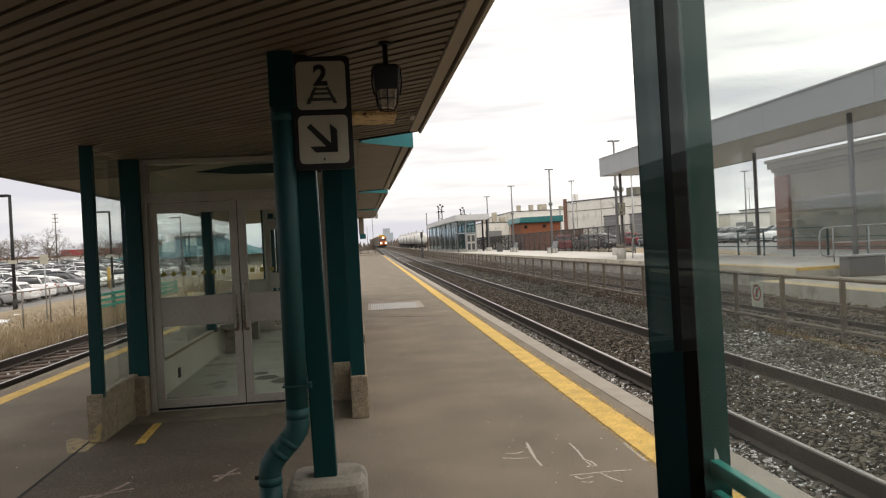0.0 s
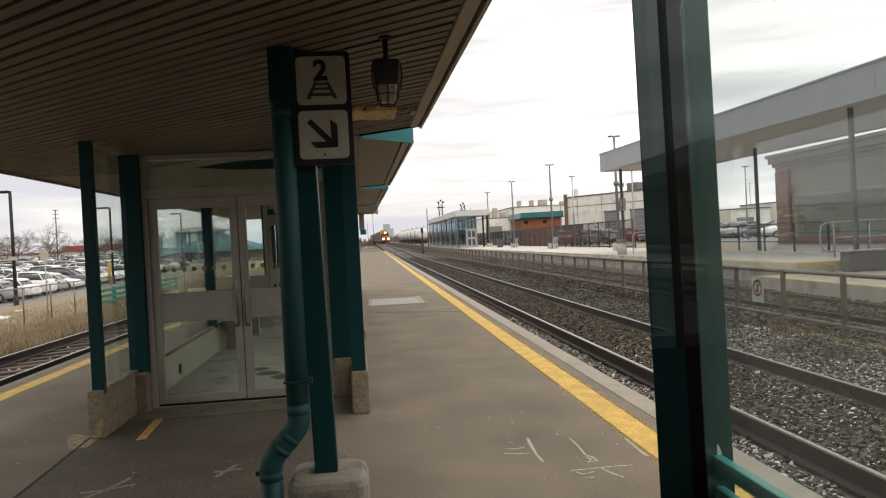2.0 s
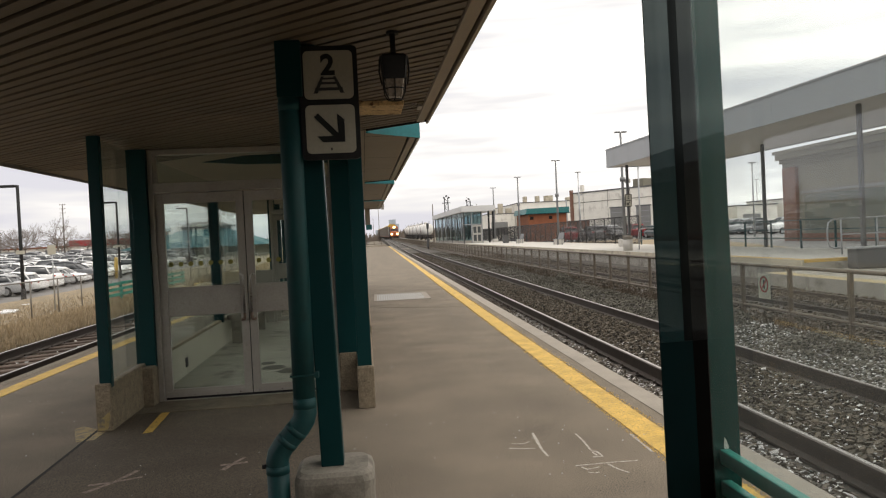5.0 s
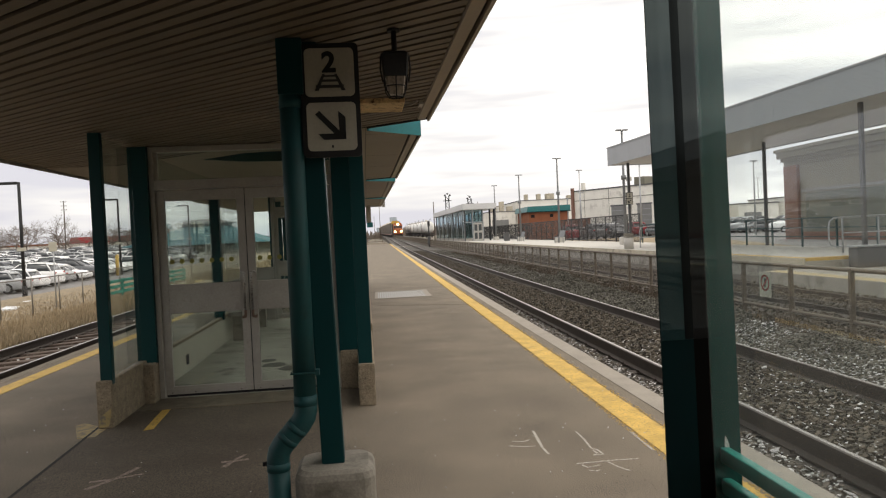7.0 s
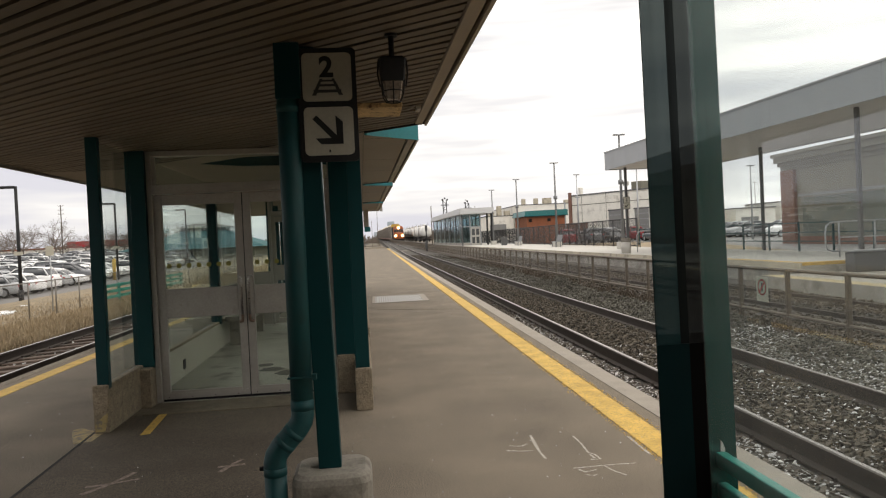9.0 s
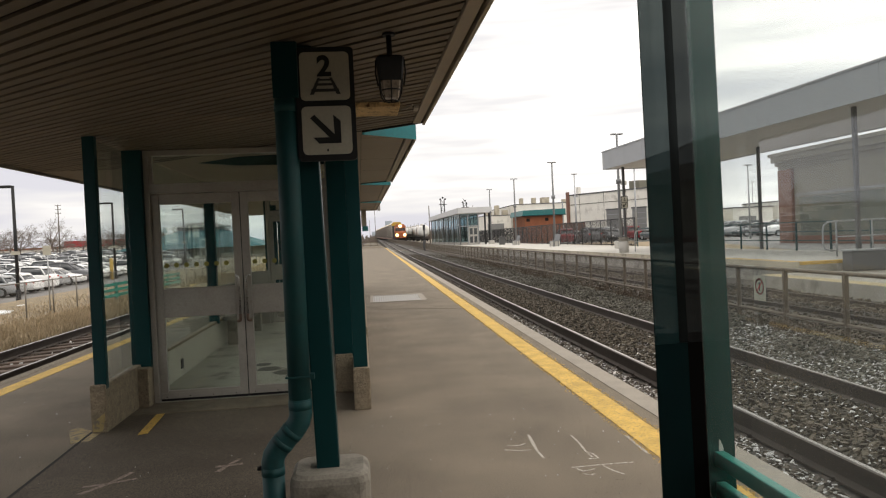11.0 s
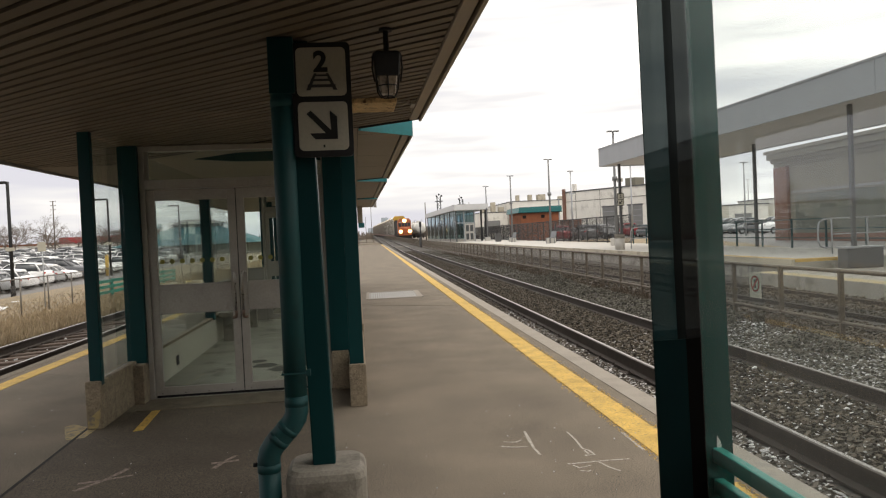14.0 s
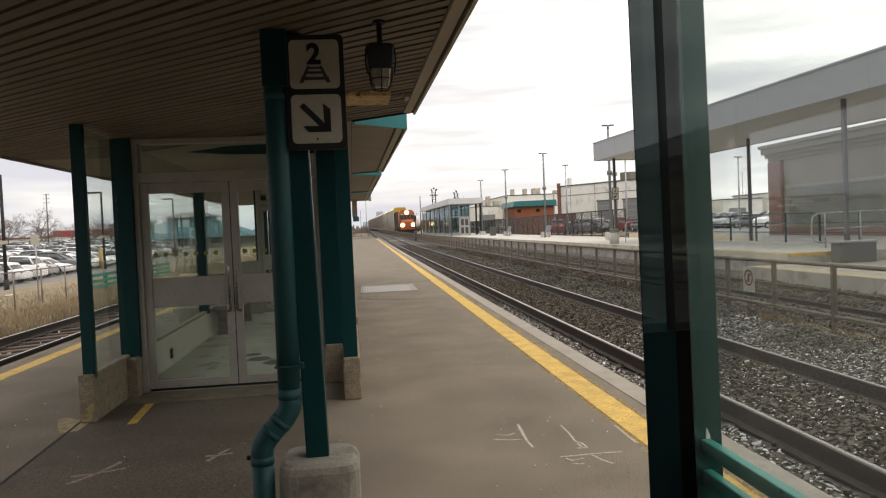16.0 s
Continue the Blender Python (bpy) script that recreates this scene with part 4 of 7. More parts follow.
def hanging_lamp():
    h = thing("hanging_lamp", st(0.175, 3.47, SOFFIT_Z), "black caged lantern hanging from the soffit", "lamp")
    b = bmesh.new()
    tube(b, (0, 0, 0), (0, 0, -0.012), 0.030, seg=14)
    part("rose", b, BLACK, h)
    b = bmesh.new()
    tube(b, (0, 0, -0.01), (0, 0, -0.125), 0.013)
    part("stem", b, BLACK, h)
    def taper(z0, w0, z1, w1, d=0.85):
        return facet([[(-w * d, -w * d, z), (w * d, -w * d, z), (w, -w * 0.5, z), (w, w * 0.5, z), (w * d, w * d, z), (-w * d, w * d, z), (-w, w * 0.5, z), (-w, -w * 0.5, z)] for z, w in ((z0, w0), (z1, w1))])
    part("housing", taper(-0.122, 0.066, -0.226, 0.055), BLACK, h, "tapered black metal housing")
    part("housing_lid", taper(-0.112, 0.055, -0.123, 0.068), BLACK, h)
    part("glass_bowl", taper(-0.226, 0.046, -0.306, 0.034), LAMPGLASS, h, "stained frosted glass")
    bm = bmesh.new()
    tube(bm, (0, 0, -0.23), (0, 0, -0.30), 0.016, 0.022, seg=10)
    part("bulb_holder", bm, BLACK, h)
    for x in (-1, 1):
        part("strap", pipe([(x * 0.066, -0.02, -0.13), (x * 0.070, -0.02, -0.19), (x * 0.060, -0.02, -0.25)], 0.004, 6), BLACK, h)
        for y in (-0.045, 0.045):
            part("cage_bar", pipe([(x * 0.054, y, -0.225), (x * 0.046, y * 0.9, -0.29), (x * 0.030, y * 0.6, -0.318)], 0.003, 6), BLACK, h)
    for y in (-0.045, 0.045):
        part("cage_bar", pipe([(0.0, y, -0.225), (0.0, y * 0.9, -0.29), (0.0, y * 0.6, -0.318)], 0.003, 6), BLACK, h)
    for z, w in ((-0.268, 0.047), (-0.318, 0.031)):
        part("cage_ring", pipe([(w * math.cos(k * math.tau / 12), w * math.sin(k * math.tau / 12), z) for k in range(13)], 0.003, 6), BLACK, h)
    w = thing("junction_box", st(0.168, 5.38, SOFFIT_Z), "cream box with rust stains on the soffit", "electrical box")
    part("body", boxes(((-0.16, -0.20, -0.035), (0.155, 0.20, -0.001)), bevel=0.006), RUST, w)
    part("conduit", pipe([(0.15, 0, -0.02), (0.21, -0.03, -0.02), (0.25, -0.10, -0.01)], 0.008, 8), ALU, w)
    part("clip", boxes(((0.27, -0.03, -0.02), (0.30, 0.12, -0.001))), ALU, w)


# ---- the glazed shelter ----
def shelter():
    y0, y1 = 7.45, 14.3
    xl, xr = -2.30, 0.03
    s = thing("waiting_shelter", st(0, 0), "glazed waiting shelter with teal posts and low concrete walls", "shelter")
    # the same yellow reflection carried on up the wall end
    part("reflection_smear", upright(prism([(xl + 0.035, 0.015), (xl + 0.11, 0.015), (xl + 0.135, 0.10), (xl + 0.135, 0.17), (xl + 0.035, 0.09)], -6.339, -6.334)), REFLECTEDYELLOW, s, "yellow reflection painted on the wall end")
    # porch wings and side walls of exposed aggregate
    left = part("low_wall", boxes(((xl + 0.02, 6.34, 0), (xl + 0.148, y1, 0.40)), bevel=0.015), AGGREGATE, s, "exposed-aggregate concrete dwarf wall")
    part("low_wall", boxes(((xl + 0.13, 7.22, 0), (-2.057, 7.46, 0.375)), bevel=0.012), AGGREGATE, s, "exposed-aggregate concrete pier")
    part("low_wall", boxes(((xr - 0.15, 6.50, 0), (xr, 8.8, 0.375)), bevel=0.018), AGGREGATE, s, "exposed-aggregate concrete dwarf wall")
    part("low_wall", boxes(((xr - 0.15, 8.83, 0), (xr + 0.01, y1, 0.46)), bevel=0.018), AGGREGATE, s, "exposed-aggregate concrete dwarf wall")
    part("low_wall", boxes(((-0.30, 7.30, 0), (xr - 0.16, 7.46, 0.385)), bevel=0.012), AGGREGATE, s, "exposed-aggregate concrete pier")
    for x, y, w, d in ((xl + 0.102, 6.40, 0.048, 0.036), (xl + 0.155, 7.38, 0.089, 0.042), (-0.205, 7.38, 0.10, 0.07), (xr - 0.08, 6.60, 0.062, 0.06), (xl + 0.1, 11.2, 0.07, 0.06), (xl + 0.1, 13.9, 0.06, 0.06), (xl + 0.1, y1, 0.06, 0.06), (xr - 0.08, 9.0, 0.06, 0.06), (xr - 0.08, 11.4, 0.06, 0.06), (xr - 0.08, y1, 0.06, 0.06)):
        part("post", boxes(((x - w, y - d, 0.36), (x + w, y + d, SOFFIT_Z - 0.003)), bevel=0.006), TEAL, s)
    # side panes
    def pane(a, b, name="pane"):
        ob = part(name, boxes((a, b)), SHELTERGLASS, s)
        ob.visible_shadow = False
    for ya, yb in ((6.438, 7.337), (7.424, 11.14), (11.26, 13.84), (13.96, y1 - 0.06)):
        pane((xl + 0.10, ya, 0.405), (xl + 0.108, yb, SOFFIT_Z - 0.02))
    for ya, yb in ((6.66, 7.30), (7.47, 8.94), (9.06, 11.34), (11.46, y1 - 0.06)):
        pane((xr - 0.084, ya, 0.38 if ya < 8.9 else 0.465), (xr - 0.076, yb, SOFFIT_Z - 0.02))
    part("floor", boxes(((xl + 0.15, y0 - 0.05, 0.0), (xr - 0.15, y1 - 0.02, 0.006))), FLOORIN, s, "stained grey shelter floor")
    part("threshold", boxes(((-2.05, 6.90, -0.01), (-0.31, y0 - 0.07, 0.010)), bevel=0.003, seg=1), PORCH, s, "stained brown concrete door slab")
    entrance(s, y0, -2.055, -1.166, -0.275)
    entrance(s, y1 - 0.1, -1.75, -1.1, -0.45, far=True)
    for x0, x1 in ((xl + 0.16, -1.76), (-0.44, xr - 0.16)):
        part("end_wall", boxes(((x0, y1 - 0.12, 0.0), (x1, y1 - 0.06, 1.0))), ALU, s)
        pane((x0, y1 - 0.1, 1.0), (x1, y1 - 0.092, SOFFIT_Z - 0.02))
    for x0, x1 in ((xl + 0.148, xl + 0.155), (xr - 0.158, xr - 0.151)):
        part("wall_lining", boxes(((x0, y0 + 0.07, 0.007), (x1, y1 - 0.13, 0.37))), LINING, s, "pale painted lining on the low wall")
    # teal valance seen through the transom
    part("valance", upright(prism([(-1.62, 2.365), (-1.2, 2.418), (-0.9, 2.425), (-0.3, 2.425), (-0.3, 2.315), (-1.2, 2.33)], -7.84, -7.80)), TEALPIPE, s)
    part("outlet", boxes(((xl + 0.150, 8.84, 0.095), (xl + 0.166, 8.94, 0.205)), bevel=0.003, seg=1), BLACK, s, "small black outlet cover")
    spot = random.Random(8)
    for x, y, r in ((-1.27, 9.34, 0.11), (-1.16, 8.98, 0.15), (-0.92, 8.68, 0.17)):
        rim = [(x + r * spot.uniform(0.8, 1.1) * math.cos(k * math.tau / 16), y + r * spot.uniform(0.8, 1.1) * math.sin(k * math.tau / 16)) for k in range(16)]
        part("damp_spot", prism(rim, 0.006, 0.0075), STAIN, s, "dark damp spot on the floor")
    bn = thing("bench", st(-1.98, 12.3), "grey concrete bench inside the shelter", "bench")
    part("seat", boxes(((-0.12, -1.0, 0.38), (0.26, 1.0, 0.45)), bevel=0.012), PED, bn)
    for y in (-0.8, 0.8):
        part("support", boxes(((-0.08, y - 0.08, 0.006), (0.2, y + 0.08, 0.38))), PED, bn)


def entrance(s, y, xl, xm, xr, far=False):
    """A pair of glazed doors in a pale frame with a transom."""
    top, leaf = SOFFIT_Z - 0.004, 2.03
    d = 0.06
    fr = part("door_frame", boxes(((xl + 0.045, y - d, leaf + 0.01), (xr - 0.045, y + d, leaf + 0.10)), bevel=0.003, seg=1), ALU, s, "pale metal door frame")
    for nm, p, q in (("jamb", (xl, y - d, 0), (xl + 0.045, y + d, top)), ("jamb", (xr - 0.045, y - d, 0), (xr, y + d, top)), ("head", (xl + 0.045, y - d, top - 0.05), (xr - 0.045, y + d, top))):
        part(nm, boxes((p, q), bevel=0.003, seg=1), ALU, fr)
    ob = part("transom_pane", boxes(((xl + 0.045, y - 0.004, leaf + 0.10), (xr - 0.045, y + 0.004, top - 0.05))), SHELTERGLASS, fr)
    ob.visible_shadow = False
    part("transom_bead", boxes(((xl + 0.045, y - 0.02, leaf + 0.10), (xl + 0.075, y + 0.02, top - 0.05))), ALU, fr)
    for side, a, b in ((-1, xl + 0.048, xm - 0.004), (1, xm + 0.004, xr - 0.048)):
        w = 0.075
        dr = part("door", boxes(((a + w, y - 0.022, 0.825), (b - w, y + 0.022, 1.11)), bevel=0.004, seg=1), ALU, s, "closed pale metal door with two panes")
        for nm, p, q in (("stile", (a, y - 0.022, 0.032), (a + w, y + 0.022, leaf)), ("stile", (b - w, y - 0.022, 0.032), (b, y + 0.022, leaf)), ("bottom_rail", (a + w, y - 0.022, 0.032), (b - w, y + 0.022, 0.11)), ("top_rail", (a + w, y - 0.022, leaf - 0.10), (b - w, y + 0.022, leaf))):
            part(nm, boxes((p, q), bevel=0.004, seg=1), ALU, dr)
        for z0, z1 in ((0.11, 0.825), (1.11, leaf - 0.10)):
            ob = part("pane", boxes(((a + w, y - 0.004, z0), (b - w, y + 0.004, z1))), SHELTERGLASS, dr)
            ob.visible_shadow = False
        x = (b - 0.035) if side < 0 else (a + 0.035)
        yh = y - 0.075
        if not far:
            sx = -0.022 if side < 0 else 0.022
            hd = part("handle", pipe([(x + sx, y - 0.02, 1.20), (x + sx, y - 0.06, 1.205), (x, yh, 1.20), (x - sx * 0.2, yh, 1.17), (x - sx * 0.2, yh, 0.82)], 0.011, 10), STEEL, dr, "polished pull handle")
            part("handle_foot", pipe([(x - sx * 0.2, yh, 0.83), (x - sx * 0.2, yh, 0.79), (x, yh + 0.01, 0.765), (x + sx, y - 0.06, 0.76), (x + sx, y - 0.02, 0.765)], 0.0145, 10), BRONZE, dr, "worn bronze handle end")
            for k in range(7):
                cx = a + 0.115 + k * 0.095
                if cx < b - 0.1:
                    bm = bmesh.new()
                    tube(bm, (cx, y - 0.0065, 1.335), (cx, y - 0.005, 1.335), 0.023, seg=16)
                    part("film_dot", bm, BEADYELLOW, dr)
            for k in range(4):
                cx = a + 0.06 + k * 0.22
                bm = bmesh.new()
                tube(bm, (cx, y - 0.0275, 0.05), (cx, y - 0.024, 0.05), 0.005, seg=8)
                part("screw", bm, BLACK, dr)
            part("door_sweep", boxes(((a + 0.004, y - 0.01, 0.0095), (b - 0.004, y + 0.012, 0.033))), BLACK, dr, "black rubber door sweep")
            part("kick_plate", boxes(((a + 0.01, y - 0.026, 0.034), (b - 0.01, y - 0.0225, 0.088))), ALU, dr)
    if not far:
        part("astragal", boxes(((xm - 0.006, y - 0.012, 0.012), (xm + 0.006, y + 0.03, leaf))), BLACK, s)


def blocker_walls():
    """Unseen dark walls added round the viewer to block light and reflections."""
    # west dims the near floor, south the end post, low hides mirrored ground
    solid("blocker_west", boxes(((-0.1, -2.6, 0), (0.1, 2.4, SOFFIT_Z - 0.01))), BLOCKER, st(-2.75, 0), "unseen dark wall added to keep side light off the floor", "wall", kind="structure")
    solid("blocker_south", boxes(((LEFT_EAVE + 0.1, -0.1, 0), (EAVE - 0.1, 0.1, SOFFIT_Z - 0.01))), BLOCKER, st(0, -2.6), "unseen dark wall added behind the viewer to cut light", "wall", kind="structure")
    solid("blocker_low", boxes(((0.66, -0.08, 0), (1.74, 0.08, 0.98))), BLOCKER, pose(0, -1.0, 0), "unseen low dark wall added to block ground reflections", "wall", kind="structure")


# ---- the windbreak beside the camera ----
def windbreak():
    w = thing("windbreak", pose(0.575, 1.30, 0, 0, -0.6, 0), "glass windbreak with a dark glass-faced end post and teal double rail", "windbreak")
    # the end post is faced with sheets of dark glass, which mirror the sky and track behind the viewer
    for name, x0, x1, material, label in (
            ("post_sheet", -0.0835, -0.0400, SHEET_TEAL, "dark teal glass facing"), ("glazing_channel", -0.0400, -0.0245, SHEET_SEAL, "black rubber glazing channel"),
            ("post_sheet", -0.0245, 0.0030, SHEET_BROWN, "smoky dark glass facing"), ("post_sheet", 0.0030, 0.0520, SHEET_GREEN, "green glass facing")):
        glazed = 1.29 if x1 < 0.01 else 0.0
        part(name, boxes(((x0, -0.050, glazed), (x1 - 0.0004, -0.046, 2.44))), material, w, label)
    # added matt fillers: below 1.29 m the sheets would mirror the teal rails
    part("matt_filler", boxes(((-0.0835, -0.050, 0.0), (-0.0250, -0.046, 1.2895))), FILLERTEAL, w, "matt dark teal filler added to stop rail reflections")
    part("matt_filler", boxes(((-0.0245, -0.050, 0.0), (0.0026, -0.046, 1.2895))), FILLERBLACK, w, "matt black filler added to stop rail reflections")
    ob = part("pane", boxes(((0.0, -2.3, 0.40), (0.008, -0.052, 2.44))), PANE, w)
    ob.visible_shadow = False
    for z in (1.083, 1.028):
        part("rail", boxes(((0.012, -2.3, z - 0.014), (0.030, -0.052, z + 0.012)), bevel=0.003), TEAL_RAIL, w, "bright teal painted rail")
    part("low_wall", boxes(((-0.06, -2.3, 0), (0.06, 0.10, 0.38)), bevel=0.01), AGGREGATE, w, "exposed-aggregate dwarf wall")
    leaf = upright(prism([(0.0225, 1.082), (0.029, 1.086), (0.030, 1.098), (0.026, 1.110), (0.0235, 1.114), (0.022, 1.100)], 0.0502, 0.052))
    part("paint_chip", leaf, STICKER, w, "whitish paint chip on the post")


# ---- fences ----
def wires(y0, y1, z0, z1, gap, w):
    """Chain-link wire: slanted thin bars in the plane x = 0."""
    bm = bmesh.new()
    h = z1 - z0
    n = int((y1 - y0 + h) / gap)
    for k in range(n):
        for s in (1, -1):
            a = y0 - (h if s > 0 else 0) + k * gap
            p, q = (a, z0), (a + s * h, z1)
            if s < 0:
                p = (a, z0)
                q = (a - h, z1)
            (ya, za), (yb, zb) = p, q
            if max(ya, yb) < y0 or min(ya, yb) > y1:
                continue
            t0, t1 = 0.0, 1.0
            for lim, sign in ((y0, 1), (y1, -1)):
                d = (yb - ya) * sign
                e = (lim - ya) * sign
                if d > 0:
                    t0 = max(t0, e / d)
                elif d < 0:
                    t1 = min(t1, e / d)
            if t1 <= t0:
                continue
            ya2, za2, yb2, zb2 = ya + t0 * (yb - ya), za + t0 * (zb - za), ya + t1 * (yb - ya), za + t1 * (zb - za)
            v = [bm.verts.new(c) for c in ((-w, ya2, za2), (w, ya2 + w, za2), (w, yb2 + w, zb2), (-w, yb2, zb2), (0, ya2 - w, za2), (0, yb2 - w, zb2))]
            bm.faces.new((v[0], v[1], v[2], v[3]))
            bm.faces.new((v[1], v[4], v[5], v[2]))
            bm.faces.new((v[4], v[0], v[3], v[5]))
    return bm


def track_fence():
    x, base, top = 6.95, -0.34, 0.70
    f = thing("track_fence", pose(x, 0, 0), "weathered steel chain-link fence between the tracks", "fence")
    post = mesh_of("post", boxes(((-0.035, -0.035, base), (0.035, 0.035, top)), bevel=0.008, seg=1), PALEFENCE)
    y = 18.33 - 1.61 * 28
    while y < 262:
        piece("post", post, f, pose(0.7 * bend(y), y, rise(y)))
        y += 1.61 if y < 120 else 3.22
    for z in (-0.10, top - 0.03):
        part("rail", pipe([(0.7 * bend(v), v, z + rise(v)) for v in range(-28, 262, 4)], 0.032, 8), PALEFENCE, f)
    for near, far, gap, w in ((-26, 40, 0.075, 0.0019), (40, 110, 0.16, 0.0036), (110, 260, 0.30, 0.016)):
        net = wires(near, far, -0.08, top - 0.05, gap, w)
        for v in net.verts:
            v.co.x += 0.7 * bend(v.co.y)
            v.co.z += rise(v.co.y)
        part("chain_link", net, FENCE if near < 40 else PALEFENCE, f, "thin chain-link mesh")
    s = thing("warning_sign", pose(x - 0.05, 12.7, 0.07), "small white sign with a red barred ring", "sign")
    part("plate", boxes(((-0.004, -0.20, 0), (0.004, 0.20, 0.45)), bevel=0.003, seg=1), SIGNWHITE, s)
    bm = bmesh.new()
    ring = 24
    a = [[bm.verts.new((-0.006, r * math.cos(k * math.tau / ring), 0.26 + r * math.sin(k * math.tau / ring))) for k in range(ring)] for r in (0.115, 0.15)]
    for k in range(ring):
        bm.faces.new((a[0][k], a[0][(k + 1) % ring], a[1][(k + 1) % ring], a[1][k]))
    bmesh.ops.solidify(bm, geom=bm.faces[:], thickness=0.002)
    part("ring", bm, SIGNRED, s)
    bm = boxes(((-0.0085, -0.12, -0.014), (-0.0065, 0.12, 0.014)))
    bmesh.ops.transform(bm, matrix=Matrix.Translation((0, 0, 0.26)) @ Matrix.Rotation(radians(-45), 4, "X"), verts=bm.verts)
    part("slash", bm, SIGNRED, s)
    part("dark_bar", boxes(((-0.006, -0.025, 0.18), (-0.0045, 0.025, 0.34))), SIGNGREY, s)


def weeds():
    """Dead tufts along the foot of the fence."""
    rng = np.random.default_rng(17)
    verts, faces = [], []
    for k in range(330):
        cy = 5 + 62 * rng.uniform(0, 1) ** 1.3
        cx = 6.72 + 0.7 * bend(cy) + rng.normal(0, 0.10)
        big = rng.uniform(0.05, 0.17) if rng.random() < 0.8 else rng.uniform(0.15, 0.30)
        for j in range(26):
            x, y = cx + rng.normal(0, big * 0.45), cy + rng.normal(0, big * 0.7)
            h, w, a = big * rng.uniform(0.5, 1.2), rng.uniform(0.004, 0.010), rng.uniform(0, math.tau)
            lx, ly = rng.normal(0, 0.45, 2) * h
            i = len(verts)
            verts += [(x - w * math.cos(a), y - w * math.sin(a), -0.33), (x + w * math.cos(a), y + w * math.sin(a), -0.33), (x + lx, y + ly, -0.33 + h)]
            faces.append((i, i + 1, i + 2))
    data = bpy.data.meshes.new("fence_weeds")
    data.from_pydata(verts, [], faces)
    data.materials.append(WEED)
    tagged(new("fence_weeds", data), "dead brown weeds along the foot of the fence", "weeds", kind="stuff")


def post_fence(name, x, ys, base, top, material, label, gap, w, r=0.03):
    f = thing(name, pose(x, 0, 0), label, "fence")
    bm = bmesh.new()
    tube(bm, (0, 0, base), (0, 0, top + 0.03), r, seg=8)
    post = mesh_of("post", bm, material)
    for y in ys:
        piece("post", post, f, pose(0, y, 0))
    for z in ((top, base + 0.08) if material is BLACKFENCE else (top,)):
        bm = bmesh.new()
        tube(bm, (0, ys[0], z), (0, ys[-1], z), r * 0.75, seg=8)
        part("rail", bm, material, f)
    part("chain_link", wires(ys[0], ys[-1], base + 0.05, top, gap, w), material, f, "thin chain-link mesh")
    return f


# ---- the opposite platform ----
def far_platform():
    edge = [(12.0, 19.9), (11.6, 48), (10.75, 93), (10.55, 128)]
    outline = edge + [(17.0, 128), (17.0, 19.9)]
    solid("far_platform", prism(outline, -0.42, 0.29), PLATFACE, label="raised concrete platform across the tracks", category="platform", kind="structure")
    solid("far_platform_top", prism([(x + (0.0 if x < 17 else -0.02), y) for x, y in outline], 0.291, 0.30), PLATTOP, label="pale concrete deck of the raised platform", category="platform", kind="structure")
    lip = [(x - 0.05, y) for x, y in edge]
    solid("far_platform_lip", prism(lip + [(x - 0.002, y) for x, y in edge[::-1]], 0.03, 0.295), CREAMLIP, label="cream concrete lip along the raised platform edge", category="kerb", kind="structure")
    solid("far_platform_low", prism([(10.75, -60), (17.0, -60), (17.0, 19.88), (10.75, 19.88)], -0.42, 0.0), PLATFACE, label="lower concrete platform with a grey face", category="platform", kind="structure")
    for pts in (((10.78, -60), (11.25, -60), (11.25, 19.8), (10.78, 19.8)),):
        solid("safety_line", prism(pts, 0.001, 0.006), PALEYELLOW, label="yellow safety line on the lower platform", category="marking", kind="structure")
    solid("safety_line", prism([(12.0, 19.9), (12.25, 20.15), (12.16, 26.5), (11.91, 26.5)], 0.301, 0.306), YELLOW, label="yellow edge line on the raised platform", category="marking", kind="structure")
    solid("safety_line", prism([(12.02, 19.885), (14.2, 19.885), (14.2, 20.15), (12.26, 20.15)], 0.22, 0.308), YELLOW, label="yellow edge line on the raised platform", category="marking", kind="structure")


